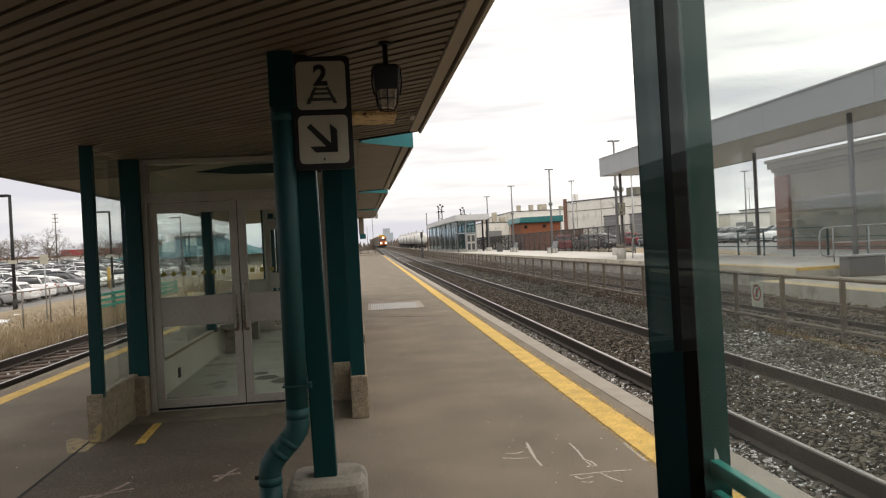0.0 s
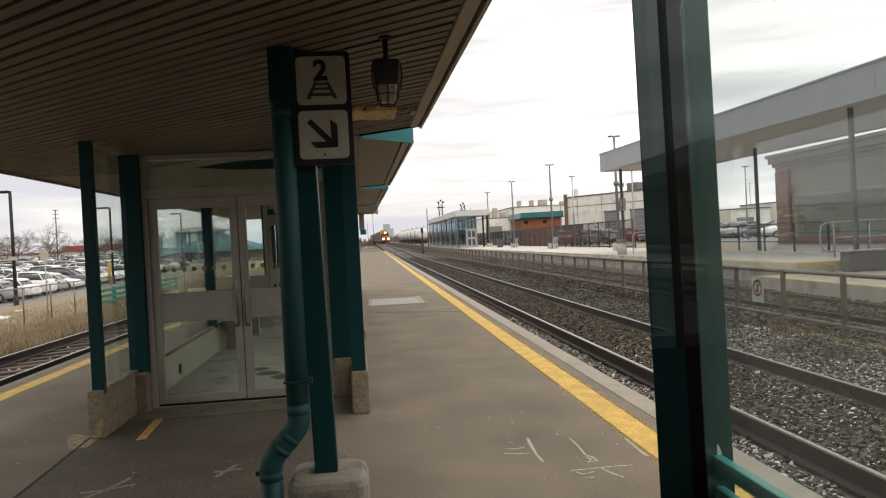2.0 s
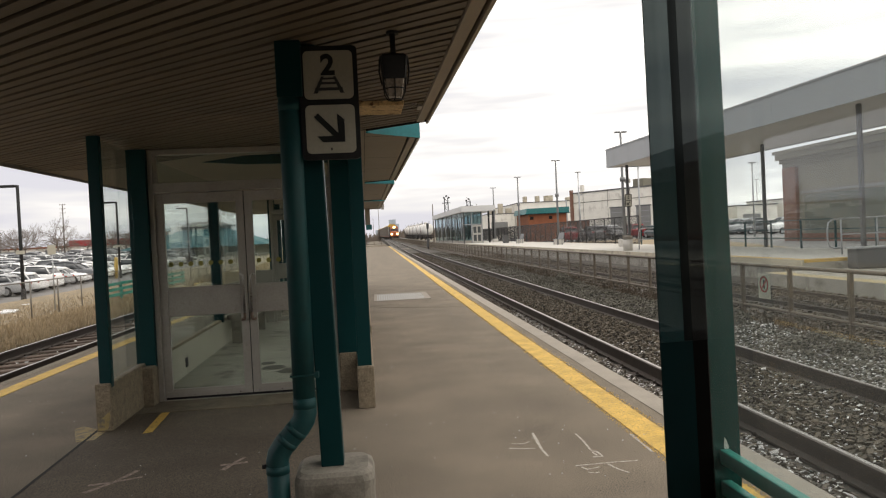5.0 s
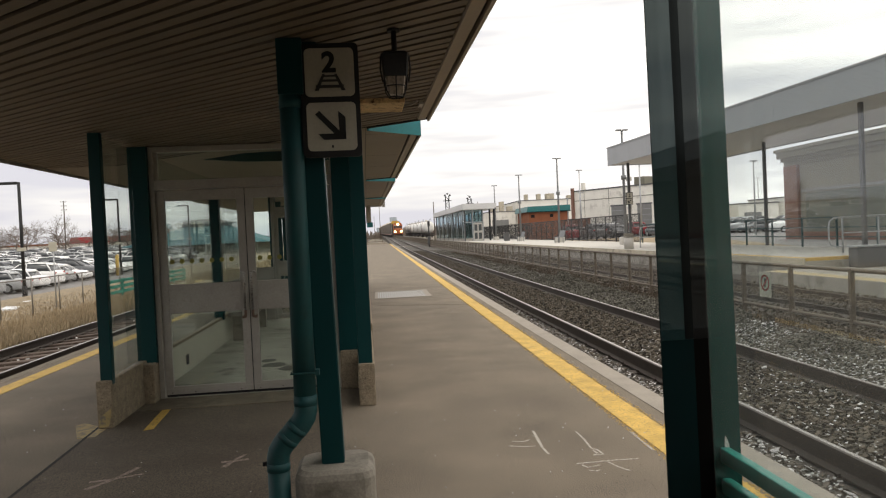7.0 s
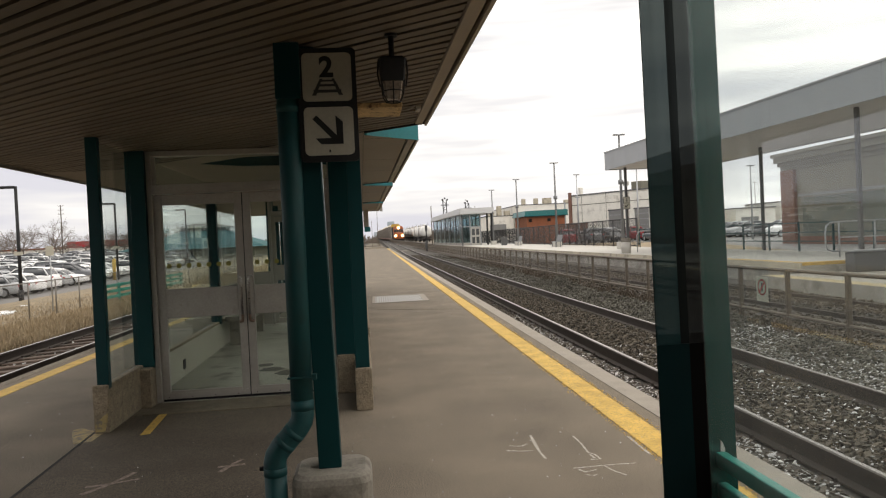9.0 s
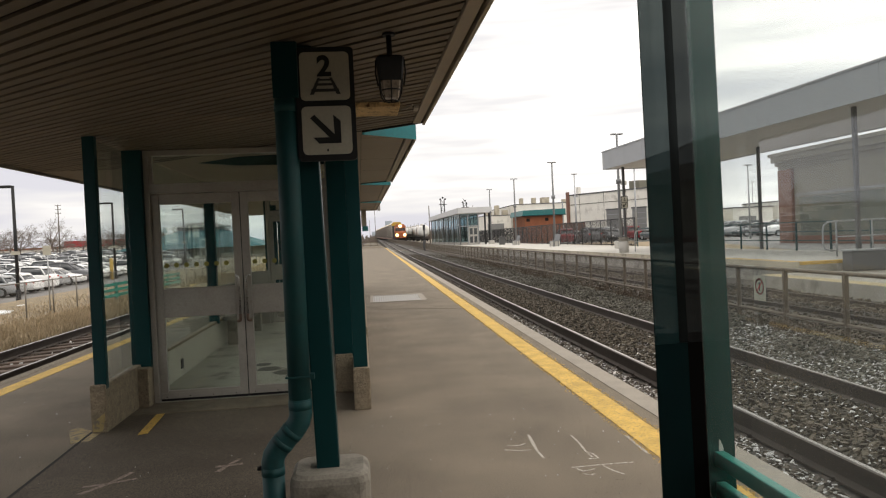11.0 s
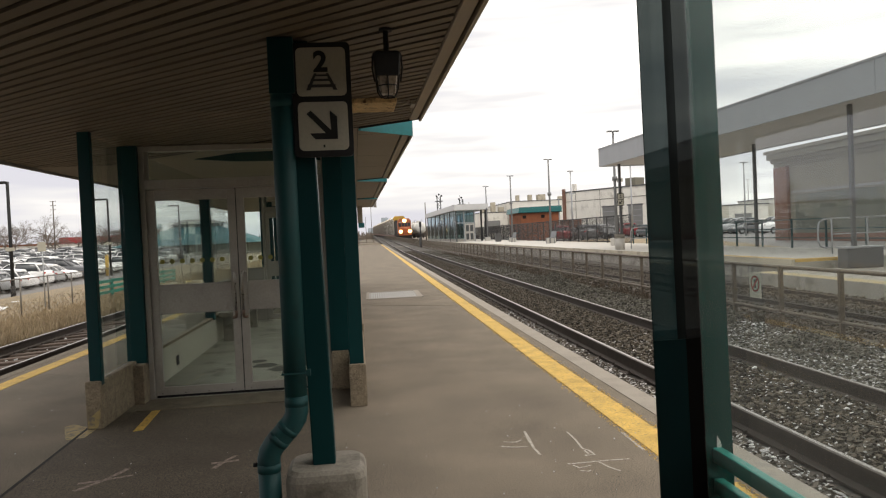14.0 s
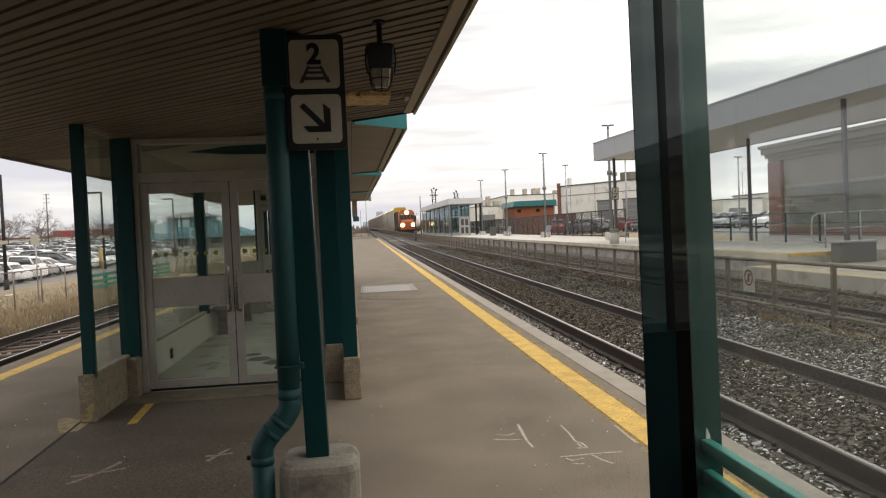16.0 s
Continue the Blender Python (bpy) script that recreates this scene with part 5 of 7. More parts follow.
def platform_lamps():
    lamp = thing("platform_lamp", pose(14.8, 43.1, 0.30), "tall grey twin-head lamp post on a concrete base", "street lamp", "platform lamp posts")
    part("base", boxes(((-0.32, -0.32, 0), (0.32, 0.32, 0.44)), bevel=0.04), PLATTOP, lamp, "square concrete base")
    bm = bmesh.new()
    tube(bm, (0, 0, 0.42), (0, 0, 6.85), 0.105, 0.06, seg=10)
    part("pole", bm, LAMPGREY, lamp)
    bm = bmesh.new()
    tube(bm, (0, 0, 3.9), (0, 0, 4.15), 0.16, seg=10)
    part("collar", bm, LAMPGREY, lamp)
    for s in (-1, 1):
        part("head", boxes(((min(s * 0.04, s * 0.36), -0.12, 6.83), (max(s * 0.04, s * 0.36), 0.12, 6.91)), bevel=0.03), LAMPGREY, lamp, "flat lamp head")
    for y in (59.3, 75.8, 92.1):
        copy_thing(lamp, pose(14.8, y, 0.30, 0, 0, 4))
    cam_box = thing("speaker", pose(14.93, 43.0, 4.1), "small white loudspeaker on a lamp post", "loudspeaker")
    part("horn", boxes(((0, -0.12, 0), (0.3, 0.12, 0.25)), bevel=0.04), PLATTOP, cam_box)
    # benches and bins by the lamps
    b = thing("platform_bench", pose(14.3, 57.6, 0.30), "grey metal bench with a sloping back", "bench", "platform benches")
    part("seat", boxes(((-0.25, -0.8, 0.42), (0.22, 0.8, 0.46)), bevel=0.015), LAMPGREY, b)
    bm = boxes(((0.2, -0.8, 0.45), (0.24, 0.8, 0.98)), bevel=0.015)
    bmesh.ops.rotate(bm, cent=(0.2, 0, 0.45), matrix=Matrix.Rotation(radians(14), 3, "Y"), verts=bm.verts)
    part("backrest", bm, LAMPGREY, b, "sloping backrest")
    for y in (-0.6, 0.6):
        for x in (-0.2, 0.17):
            part("leg", boxes(((x - 0.025, y - 0.03, 0), (x + 0.025, y + 0.03, 0.42))), LAMPGREY, b)
    for x, y in ((14.3, 73.6),):
        copy_thing(b, pose(x, y, 0.30))
    t = thing("litter_bin", pose(14.1, 80.5, 0.30), "dark grey litter bin on the platform", "bin")
    part("body", boxes(((-0.3, -0.3, 0), (0.3, 0.3, 0.80)), bevel=0.05), POSTGREY, t)
    part("lid", boxes(((-0.34, -0.34, 0.80), (0.34, 0.34, 0.92)), bevel=0.05), POSTGREY, t)
    t = thing("litter_bin", pose(12.15, 35.0, 0.30), "round pale concrete litter bin with ribbed top", "bin")
    bm = bmesh.new()
    tube(bm, (0, 0, 0), (0, 0, 0.56), 0.225, 0.235, seg=18)
    part("body", bm, PLATTOP, t)
    for z in (0.57, 0.64, 0.71):
        bm = bmesh.new()
        tube(bm, (0, 0, z), (0, 0, z + 0.05), 0.245, seg=18)
        part("rim_ring", bm, PED, t)
    bm = bmesh.new()
    tube(bm, (0, 0, 0.55), (0, 0, 0.76), 0.215, seg=18)
    part("collar", bm, PLATTOP, t)
    hr = thing("short_handrail", pose(13.05, 35.9, 0.30), "short pale galvanised handrail hoop", "handrail")
    part("tube", pipe([(0, 0, 0), (0, 0, 0.85), (0.06, 0, 1.0), (0.2, 0, 1.05), (1.0, 0, 1.05), (1.1, 0, 1.0), (1.15, 0, 0.85), (1.15, 0, 0)], 0.028, 8), GALV, hr)
    part("crossbar", pipe([(0, 0, 0.5), (1.15, 0, 0.5)], 0.022, 8), GALV, hr)
    # near end: dark box and bent handrails
    t = thing("storage_box", pose(13.75, 19.5, 0.0), "dark grey box at the platform ramp", "box")
    part("body", boxes(((-0.55, -0.22, 0), (0.55, 0.22, 0.56)), bevel=0.04), POSTGREY, t)
    part("lid", boxes(((-0.58, -0.25, 0.56), (0.58, 0.25, 0.61)), bevel=0.02), GALV, t)
    h = thing("ramp_handrail", pose(14.5, 21.9, 0.30), "long galvanised ramp handrail with a looped end", "handrail")
    part("tube", pipe([(2.4, 0, 1.12), (0.0, 0, 1.12), (-0.28, 0, 1.10), (-0.42, 0, 1.0), (-0.46, 0, 0.8), (-0.46, 0, 0.42), (-0.40, 0, 0.26), (-0.24, 0, 0.2), (0.0, 0, 0.2)], 0.026, 8), GALV, h, "looped end and top rail")
    part("tube", pipe([(0, 0, 0.62), (2.4, 0, 0.62)], 0.02, 8), GALV, h)
    for x in (0.0, 1.2, 2.4):
        part("post", pipe([(x, 0, 0), (x, 0, 1.12)], 0.026, 8), GALV, h)
    # green railing along the back edge
    r = thing("guard_railing", pose(16.6, 21, 0.30), "dark green tubular railing at the platform back", "railing")
    for k in range(12):
        part("post", boxes(((-0.03, k * 2.2 - 0.03, 0), (0.03, k * 2.2 + 0.03, 1.15))), TEAL, r)
    for z in (0.4, 0.75, 1.12):
        part("rail", boxes(((-0.02, 0, z - 0.02), (0.02, 24.2, z + 0.02))), TEAL, r)


def far_canopy():
    c = thing("far_canopy", pose(12.7, 39.5, 0, 0, 0, 3.0) @ pose(0, -39.5, 0), "long grey-clad canopy on slim posts across the tracks", "canopy", kind="structure")
    for k in range(18):
        y1 = 39.5 - k * 5.2
        part("fascia_panel", boxes(((0, y1 - 5.19, 4.76), (0.06, y1, 5.70))), CLAD, c)
        part("fascia_panel", boxes(((5.44, y1 - 5.19, 4.76), (5.5, y1, 5.70))), CLAD, c)
    part("end_panel", boxes(((0.06, 39.44, 4.76), (5.44, 39.5, 5.70))), CLAD, c)
    part("deck", boxes(((0.06, -54.1, 4.80), (5.44, 39.44, 5.66))), CLADUNDER, c)
    part("cap", boxes(((-0.03, -54.1, 5.70), (5.53, 39.53, 5.76))), CLAD, c)
    for x, y in ((0.75, 38.5), (0.68, 20.6), (3.75, 30.6)):
        part("post", boxes(((x - 0.065, y - 0.065, 0.30), (x + 0.065, y + 0.065, 4.80)), bevel=0.02, seg=1), POSTGREY, c)
    s = thing("direction_sign", pose(13.41, 38.25, 2.55), "black double sign with pale squares on a canopy post", "sign")
    part("board", boxes(((-0.185, -0.03, 0), (0.185, 0.0, 0.66)), bevel=0.015), BLACK, s)
    for z in (0.03, 0.345):
        part("panel", boxes(((-0.155, -0.035, z), (0.155, -0.03, z + 0.285))), SIGNWHITE, s)
    for pts in ([(-0.10, 0.06), (-0.10, 0.20), (-0.06, 0.18), (-0.06, 0.06)], [(-0.10, 0.06), (0.04, 0.06), (0.02, 0.10), (-0.10, 0.10)], [(-0.09, 0.10), (-0.05, 0.07), (0.10, 0.22), (0.07, 0.25)]):
        part("arrow_bar", upright(prism([(x, z + 0.03) for x, z in pts], 0.035, 0.038)), BLACK, s)
    part("pictogram_bar", boxes(((-0.05, -0.038, 0.41), (0.05, -0.035, 0.47)), ((-0.025, -0.038, 0.50), (0.025, -0.035, 0.59))), SIGNGREY, s)


def far_shelter():
    s = thing("far_shelter", pose(10.95, 93.2, 0.30, 0, 0, 1.1), "glazed shelter with a deep pale flat roof", "shelter")
    L, W = 38.0, 2.5
    roof = prism([(-0.35, -1.3), (4.0, -1.3), (4.0, L), (-0.35, L)], 4.02, 4.72)
    part("roof", roof, WHITECLAD, s, "deep grey-white roof fascia")
    part("roof_soffit", boxes(((-0.3, -1.25, 3.98), (3.95, L - 0.05, 4.015))), CLADUNDER, s)
    part("plinth", boxes(((0, 0, 0), (W, L - 1, 0.35))), PLATFACE, s)
    for k in range(7):
        y = k * 6.1
        part("mullion", boxes(((-0.05, y - 0.12, 0.0), (0.09, y + 0.12, 3.98))), POSTGREY, s)
        if k < 6:
            part("pane", boxes(((-0.01, y + 0.12, 0.35), (0.03, y + 5.98, 3.96))), FARPANE, s)
            part("transom", boxes(((-0.03, y + 0.12, 2.55), (0.06, y + 2.0, 2.65))), GALV, s)
            part("mullion", boxes(((-0.03, y + 2.0, 0.35), (0.06, y + 2.12, 3.96))), GALV, s)
            part("mullion", boxes(((W - 0.08, y + 1.0, 0.35), (W, y + 1.2, 3.96))), POSTGREY, s)
            part("mullion", boxes(((W - 0.08, y + 4.0, 0.35), (W, y + 4.2, 3.96))), POSTGREY, s)
            part("pane", boxes(((W - 0.05, y + 0.12, 0.35), (W - 0.02, y + 5.98, 3.96))), FARPANE, s)
    for x in (0.0, 1.05, 2.4):
        part("mullion", boxes(((x - 0.06, -0.06, 0.0), (x + 0.06, 0.09, 3.98))), GALV, s)
    for x0, x1 in ((0.06, 0.99), (1.11, 2.34)):
        part("pane", boxes(((x0, -0.01, 1.0 if x0 > 1 else 0.35), (x1, 0.03, 3.96))), FARPANE, s)
    d = part("door", boxes(((1.15, -0.09, 0.02), (2.3, -0.02, 2.3))), PLATTOP, s, "pale door with dark panes")
    for x in (1.25, 1.8):
        for z in (0.25, 1.3):
            part("pane", boxes(((x, -0.11, z), (x + 0.38, -0.09, z + 0.8))), FARGLASS, d)
    part("transom", boxes(((0.06, -0.03, 2.35), (2.34, 0.05, 2.45))), GALV, s)
    for x in (3.2, 3.75):
        part("post", boxes(((x - 0.1, -0.6, 0), (x + 0.1, -0.4, 3.98))), BLACK, s)


# ---- buildings ----
def box_building(name, m, w, d, h, wall, label, windows=(), trim=None, roof=ROOF):
    b = thing(name, m, label, "building")
    part("wall", boxes(((0, 0, -0.3), (w, d, h)), bevel=0.02, seg=1), wall, b)
    part("roof", boxes(((-0.1, -0.1, h), (w + 0.1, d + 0.1, h + 0.18))), trim or roof, b)
    for x0, z0, x1, z1, material, nm in windows:
        part(nm, boxes(((x0, -0.06, z0), (x1, 0.02, z1))), material, b)
    return b


def buildings():
    # white works beyond the car park; its long wall looks across the tracks
    b = box_building("white_warehouse", pose(31.0, 114, 0, 0, 0, -60), 20.5, 4.5, 7.0, WHITEWALL, "large weathered white industrial building with roller shutters",
                     [(7.7, 0.0, 10.4, 4.3, SHUTTER, "shutter"), (12.6, 0.0, 15.1, 4.3, SHUTTER, "shutter"), (4.9, 2.7, 6.4, 3.8, WHITEWALL, "panel")])
    for x, w in ((7.7, 2.7), (12.6, 2.5)):
        for k in range(5):
            part("shutter_rib", boxes(((x, -0.09, 0.4 + k * 0.8), (x + w, -0.06, 0.46 + k * 0.8))), GALV, b)
        part("shutter_lintel", boxes(((x - 0.15, -0.10, 4.3), (x + w + 0.15, 0.0, 4.48))), POSTGREY, b)
    for x in (2.2, 7.2, 11.5, 16.4):
        part("wall_seam", boxes(((x, -0.03, 0.0), (x + 0.06, 0.0, 7.0))), BEIGE, b)
    part("wall_band", boxes(((0.0, -0.04, 5.5), (20.5, 0.0, 5.6))), BEIGE, b, "weathered ledge across the wall")
    part("chimney", boxes(((-0.4, -0.3, 0), (0.1, 0.0, 7.6))), RACKBROWN, b, "brown brick stack")
    part("chimney", boxes(((1.2, 0.4, 6.9), (1.7, 0.9, 8.3))), WHITEWALL, b, "white stub chimney")
    part("roof_unit", boxes(((11.3, 1, 7.18), (13.2, 3, 8.35)), bevel=0.05), BEIGE, b)
    b2 = box_building("long_white_shed", pose(33.6, 172, 0), 24, 40, 8.2, WHITEWALL, "long white factory building with stub chimneys on its roof", [(4, 1, 9, 4, SHUTTER, "shutter"), (14, 1, 19, 4, SHUTTER, "shutter")])
    for x, w, h in ((2.0, 0.7, 1.5), (5.0, 0.8, 1.5), (7.2, 1.9, 1.5), (12.5, 1.2, 0.9)):
        part("roof_unit", boxes(((x, 3, 8.38), (x + w, 5, 8.38 + h)), bevel=0.05), CREAMLIP, b2)
    b2 = box_building("low_white_shed", pose(26.5, 176, 0), 6.9, 30, 5.9, WHITEWALL, "low white factory annex with roof units", [(1, 1, 5, 4, SHUTTER, "shutter")])
    for x, w, h in ((0.8, 1.6, 1.5), (3.2, 1.0, 2.4), (5.0, 1.3, 1.2)):
        part("roof_unit", boxes(((x, 1, 6.08), (x + w, 3, 6.08 + h)), bevel=0.05), CREAMLIP, b2)
    # brick station building with a teal roof
    s = thing("brick_building", pose(19.75, 95, 0), "orange brick building with a bright teal metal roof", "building")
    part("wall", boxes(((0, 0, -0.3), (5.1, 8, 3.72)), bevel=0.02, seg=1), BRICK, s)
    bm = bmesh.new()
    lo = [bm.verts.new((x, y, 3.72)) for x, y in ((-0.35, -0.35), (5.45, -0.35), (5.45, 8.4), (-0.35, 8.4))]
    hi = [bm.verts.new(p) for p in ((-0.2, -0.3, 4.42), (5.45, -0.3, 4.48), (5.45, 8.2, 4.48), (-0.2, 8.2, 4.42))]
    for k in range(4):
        bm.faces.new((lo[k], lo[(k + 1) % 4], hi[(k + 1) % 4], hi[k]))
    bm.faces.new(hi)
    bm.faces.new(lo[::-1])
    part("roof", bm, TEALROOF, s, "bright teal metal roof edge")
    part("eave_board", boxes(((-0.4, -0.42, 3.64), (5.5, -0.3, 3.74))), TEAL, s)
    for k in range(11):
        part("roof_seam", pipe([(0.0 + k * 0.52, -0.36, 3.76), (0.0 + k * 0.52, -0.32, 4.42)], 0.016, 6), TEALROOF, s)
    for x in (0.25, 2.75):
        part("window", boxes(((x, -0.04, 2.95), (x + 0.45, 0.02, 3.35))), LOCODARK, s, "small dark louvred opening")
    part("annex", boxes(((5.1, 1.5, -0.3), (8.6, 7, 2.6))), REDBRICK, s, "low red brick annex")
    part("flue", boxes(((5.25, 0.5, 0), (5.4, 0.65, 5.4))), GALV, s, "slim grey flue")
    # brick shop building nearer to the camera
    r = thing("brick_shop", pose(27.65, 47.6, 0), "brick shop building with beige bands and a stepped cornice", "building")
    part("wall", boxes(((0, -120, -0.3), (22, 0, 5.3))), BEIGE, r)
    for k, (o, z0, z1) in enumerate(((0.10, 4.95, 5.2), (0.24, 5.2, 5.45), (0.42, 5.45, 5.85), (0.55, 5.85, 6.06))):
        part("cornice", boxes(((-o, -120, z0), (22, o, z1))), BEIGE, r)
    for y in (-1.6, -13.6, -25.6):
        part("brick_pier", boxes(((-0.22, y, -0.1), (0.0, y + (1.55 if y > -2 else 1.0), 4.9))), REDBRICK, r, "red brick pier")
    for y in (-12.0, -24.0):
        part("wall_band", boxes(((-0.06, y, 3.1), (0.0, y + 10.2, 3.25))), SHUTTER, r, "grey band across the wall")
        part("lower_wall", boxes(((-0.03, y + 0.4, 0.5), (0.0, y + 9.8, 3.0))), SHADEWALL, r, "lower wall with shade painted in as grey-green")
    part("brick_base", boxes(((-0.12, -120, -0.1), (0.0, -0.02, 0.5))), REDBRICK, r)
    part("end_brick", boxes(((0.02, 0.0, -0.1), (6.0, 0.12, 4.5))), REDBRICK, r)
    for x, w, h in ((33, 9, 4.4), (44, 7, 4.0), (52, 14, 4.8)):
        box_building("low_shed", pose(x + 16, 118, 0), w, 12, h, WHITEWALL, "low pale shed across the car park", [(1, 0, 4, 2.6, SHUTTER, "shutter")])
    # left: long building with a red fascia, and the teal-roofed station house
    b = box_building("red_trimmed_store", pose(-166, 240, 0.3), 90, 30, 3.2, WHITEWALL, "long white store with a red fascia", [(6 + 14 * k, 0.2, 12 + 14 * k, 2.4, SHUTTER, "window") for k in range(6)])
    part("fascia", boxes(((-0.2, -0.3, 3.0), (69.4, 0.0, 3.5))), BRICK, b, "dull red painted fascia")
    part("fascia", boxes(((69.5, -0.3, 3.2), (90.2, 0.0, 5.1))), REDTRIM, b, "deep red painted fascia")
    b = box_building("red_trimmed_store", pose(-73, 248, 0.3), 20, 20, 2.9, WHITEWALL, "long white store with a red fascia")
    part("fascia", boxes(((-0.2, -0.3, 2.9), (20.2, 0.0, 4.9))), REDTRIM, b, "deep red painted fascia")
    h = thing("station_house", pose(-37.5, 118, -1.25) @ Matrix.Diagonal((1.6, 1.6, 1.15, 1)), "pale station house with a teal hipped roof", "building")
    part("wall", boxes(((0, 0, 0), (11.5, 9, 2.4))), BEIGE, h)
    bm = bmesh.new()
    lo = [bm.verts.new((x, y, 2.35)) for x, y in ((-1.2, -1.2), (12.7, -1.2), (12.7, 10.2), (-1.2, 10.2))]
    hi = [bm.verts.new((x, y, 4.9)) for x, y in ((3.6, 3.6), (7.9, 3.6), (7.9, 5.4), (3.6, 5.4))]
    for k in range(4):
        bm.faces.new((lo[k], lo[(k + 1) % 4], hi[(k + 1) % 4], hi[k]))
    bm.faces.new(hi)
    bm.faces.new(lo[::-1])
    part("roof", bm, HOUSEROOF, h, "teal hipped roof")
    part("lantern", boxes(((3.4, 3.6, 4.9), (8.1, 5.4, 5.3))), SHUTTER, h)
    bm = bmesh.new()
    lo = [bm.verts.new((x, y, 5.3)) for x, y in ((2.9, 3.2), (8.6, 3.2), (8.6, 5.8), (2.9, 5.8))]
    tip = [bm.verts.new((4.6, 4.5, 5.95)), bm.verts.new((6.9, 4.5, 5.95))]
    for f in ((lo[0], lo[1], tip[1], tip[0]), (lo[1], lo[2], tip[1]), (lo[2], lo[3], tip[0], tip[1]), (lo[3], lo[0], tip[0])):
        bm.faces.new(f)
    part("lantern_roof", bm, SHUTTER, h)
    # distant towers
    for x, y, w, h in ((24, 1500, 14, 38), (36, 1550, 10, 30), (95, 1500, 16, 22), (120, 1600, 22, 18), (14, 1600, 10, 24), (-4, 1500, 12, 18), (150, 1500, 30, 15)):
        box_building("distant_tower", pose(x, y, 0), w, w, h, CITY, "hazy distant tower block")


def distance():
    """A bare, uneven line of far woods and roofs."""
    rng = np.random.default_rng(4)
    n = 9000
    x = rng.uniform(-900, 900, n)
    y = rng.uniform(520, 760, n)
    hgt = 3 + 5 * np.abs(np.sin(x * 0.021) * np.sin(x * 0.0073 + 1.0)) + rng.uniform(0, 3, n)
    verts, faces = [], []
    for k in range(n):
        w = rng.uniform(0.3, 0.9)
        lean = rng.uniform(-1.5, 1.5)
        verts += [(x[k] - w, y[k], -0.5), (x[k] + w, y[k], -0.5), (x[k] + w * 0.4 + lean, y[k], hgt[k]), (x[k] + lean, y[k] + 0.5, hgt[k])]
        faces += [(4 * k, 4 * k + 1, 4 * k + 2, 4 * k + 3)]
    data = bpy.data.meshes.new("far_woods")
    data.from_pydata(verts, [], faces)
    data.materials.append(BARK)
    tagged(new("far_woods", data), "thin bare woods along the horizon", "woods", kind="stuff")


# ---- trees, poles, lamps, lawn ----
def bare_tree(name, m, height, seed, label):
    t = thing(name, m, label, "tree", "bare trees by the store")
    rng = random.Random(seed)
    trunk, crown = bmesh.new(), bmesh.new()
    up = Vector((rng.uniform(-0.05, 0.05), rng.uniform(-0.05, 0.05), 1)).normalized()
    fork = height * rng.uniform(0.16, 0.22)
    tube(trunk, (0, 0, -0.2), up * fork, height * 0.026, height * 0.019, seg=8)

    def grow(p, way, length, r, depth):
        q = p
        for k in range(2 if depth < 4 else 1):
            bent = (way + Vector((rng.uniform(-0.24, 0.24), rng.uniform(-0.24, 0.24), rng.uniform(-0.08, 0.06)))).normalized()
            nq = q + bent * length / (2 if depth < 4 else 1.2)
            tube(crown, q, nq, r * (1 - 0.2 * k), r * (0.8 - 0.2 * k), seg=5 if depth < 2 else 3, caps=False)
            q, way = nq, bent
        if depth >= 6:
            return
        for k in range(rng.choice((2, 3))):
            spread = Vector((rng.uniform(-1, 1), rng.uniform(-1, 1), rng.uniform(-0.75, 0.75)))
            grow(p.lerp(q, rng.uniform(0.3, 1.0)) if k else q, (way + spread * (0.9 if k else 0.45)).normalized(), length * rng.uniform(0.66, 0.86), max(r * 0.62, height * 0.0010), depth + 1)

    for k in range(7):
        a = k * math.tau / 7 + rng.uniform(-0.4, 0.4)
        flat = rng.uniform(0.45, 1.15)
        grow(up * fork * rng.uniform(0.8, 1), Vector((math.cos(a) * flat, math.sin(a) * flat, rng.uniform(0.22, 1.0))).normalized(), height * 0.19, height * 0.0105, 0)
    part("trunk", trunk, BARK, t)
    part("crown", crown, BARK, t, "leafless grey-brown crown of fine twigs")
    return t


def lot_lamp(m, first=None):
    if first:
        return copy_thing(first, m)
    t = thing("car_park_lamp", m, "dark slim lamp post with one arm", "street lamp", "car park lamps")
    bm = bmesh.new()
    tube(bm, (0, 0, -0.1), (0, 0, 6.75), 0.105, 0.085, seg=10)
    part("pole", bm, BLACK, t)
    part("head", boxes(((-1.16, -0.17, 6.63), (-0.04, 0.17, 6.78)), bevel=0.05), BLACK, t)
    part("tag", boxes(((-0.23, -0.15, 2.73), (0.27, -0.13, 2.94))), SIGNWHITE, t, "small white plate")
    bm = bmesh.new()
    tube(bm, (0, 0, -0.1), (0, 0, 0.7), 0.14, seg=12)
    part("guard", bm, BLACK, t)
    return t


def lot_z(y):
    """The car park climbs gently away from the station."""
    return -1.2 + 0.0135 * max(0.0, y - 46.0)


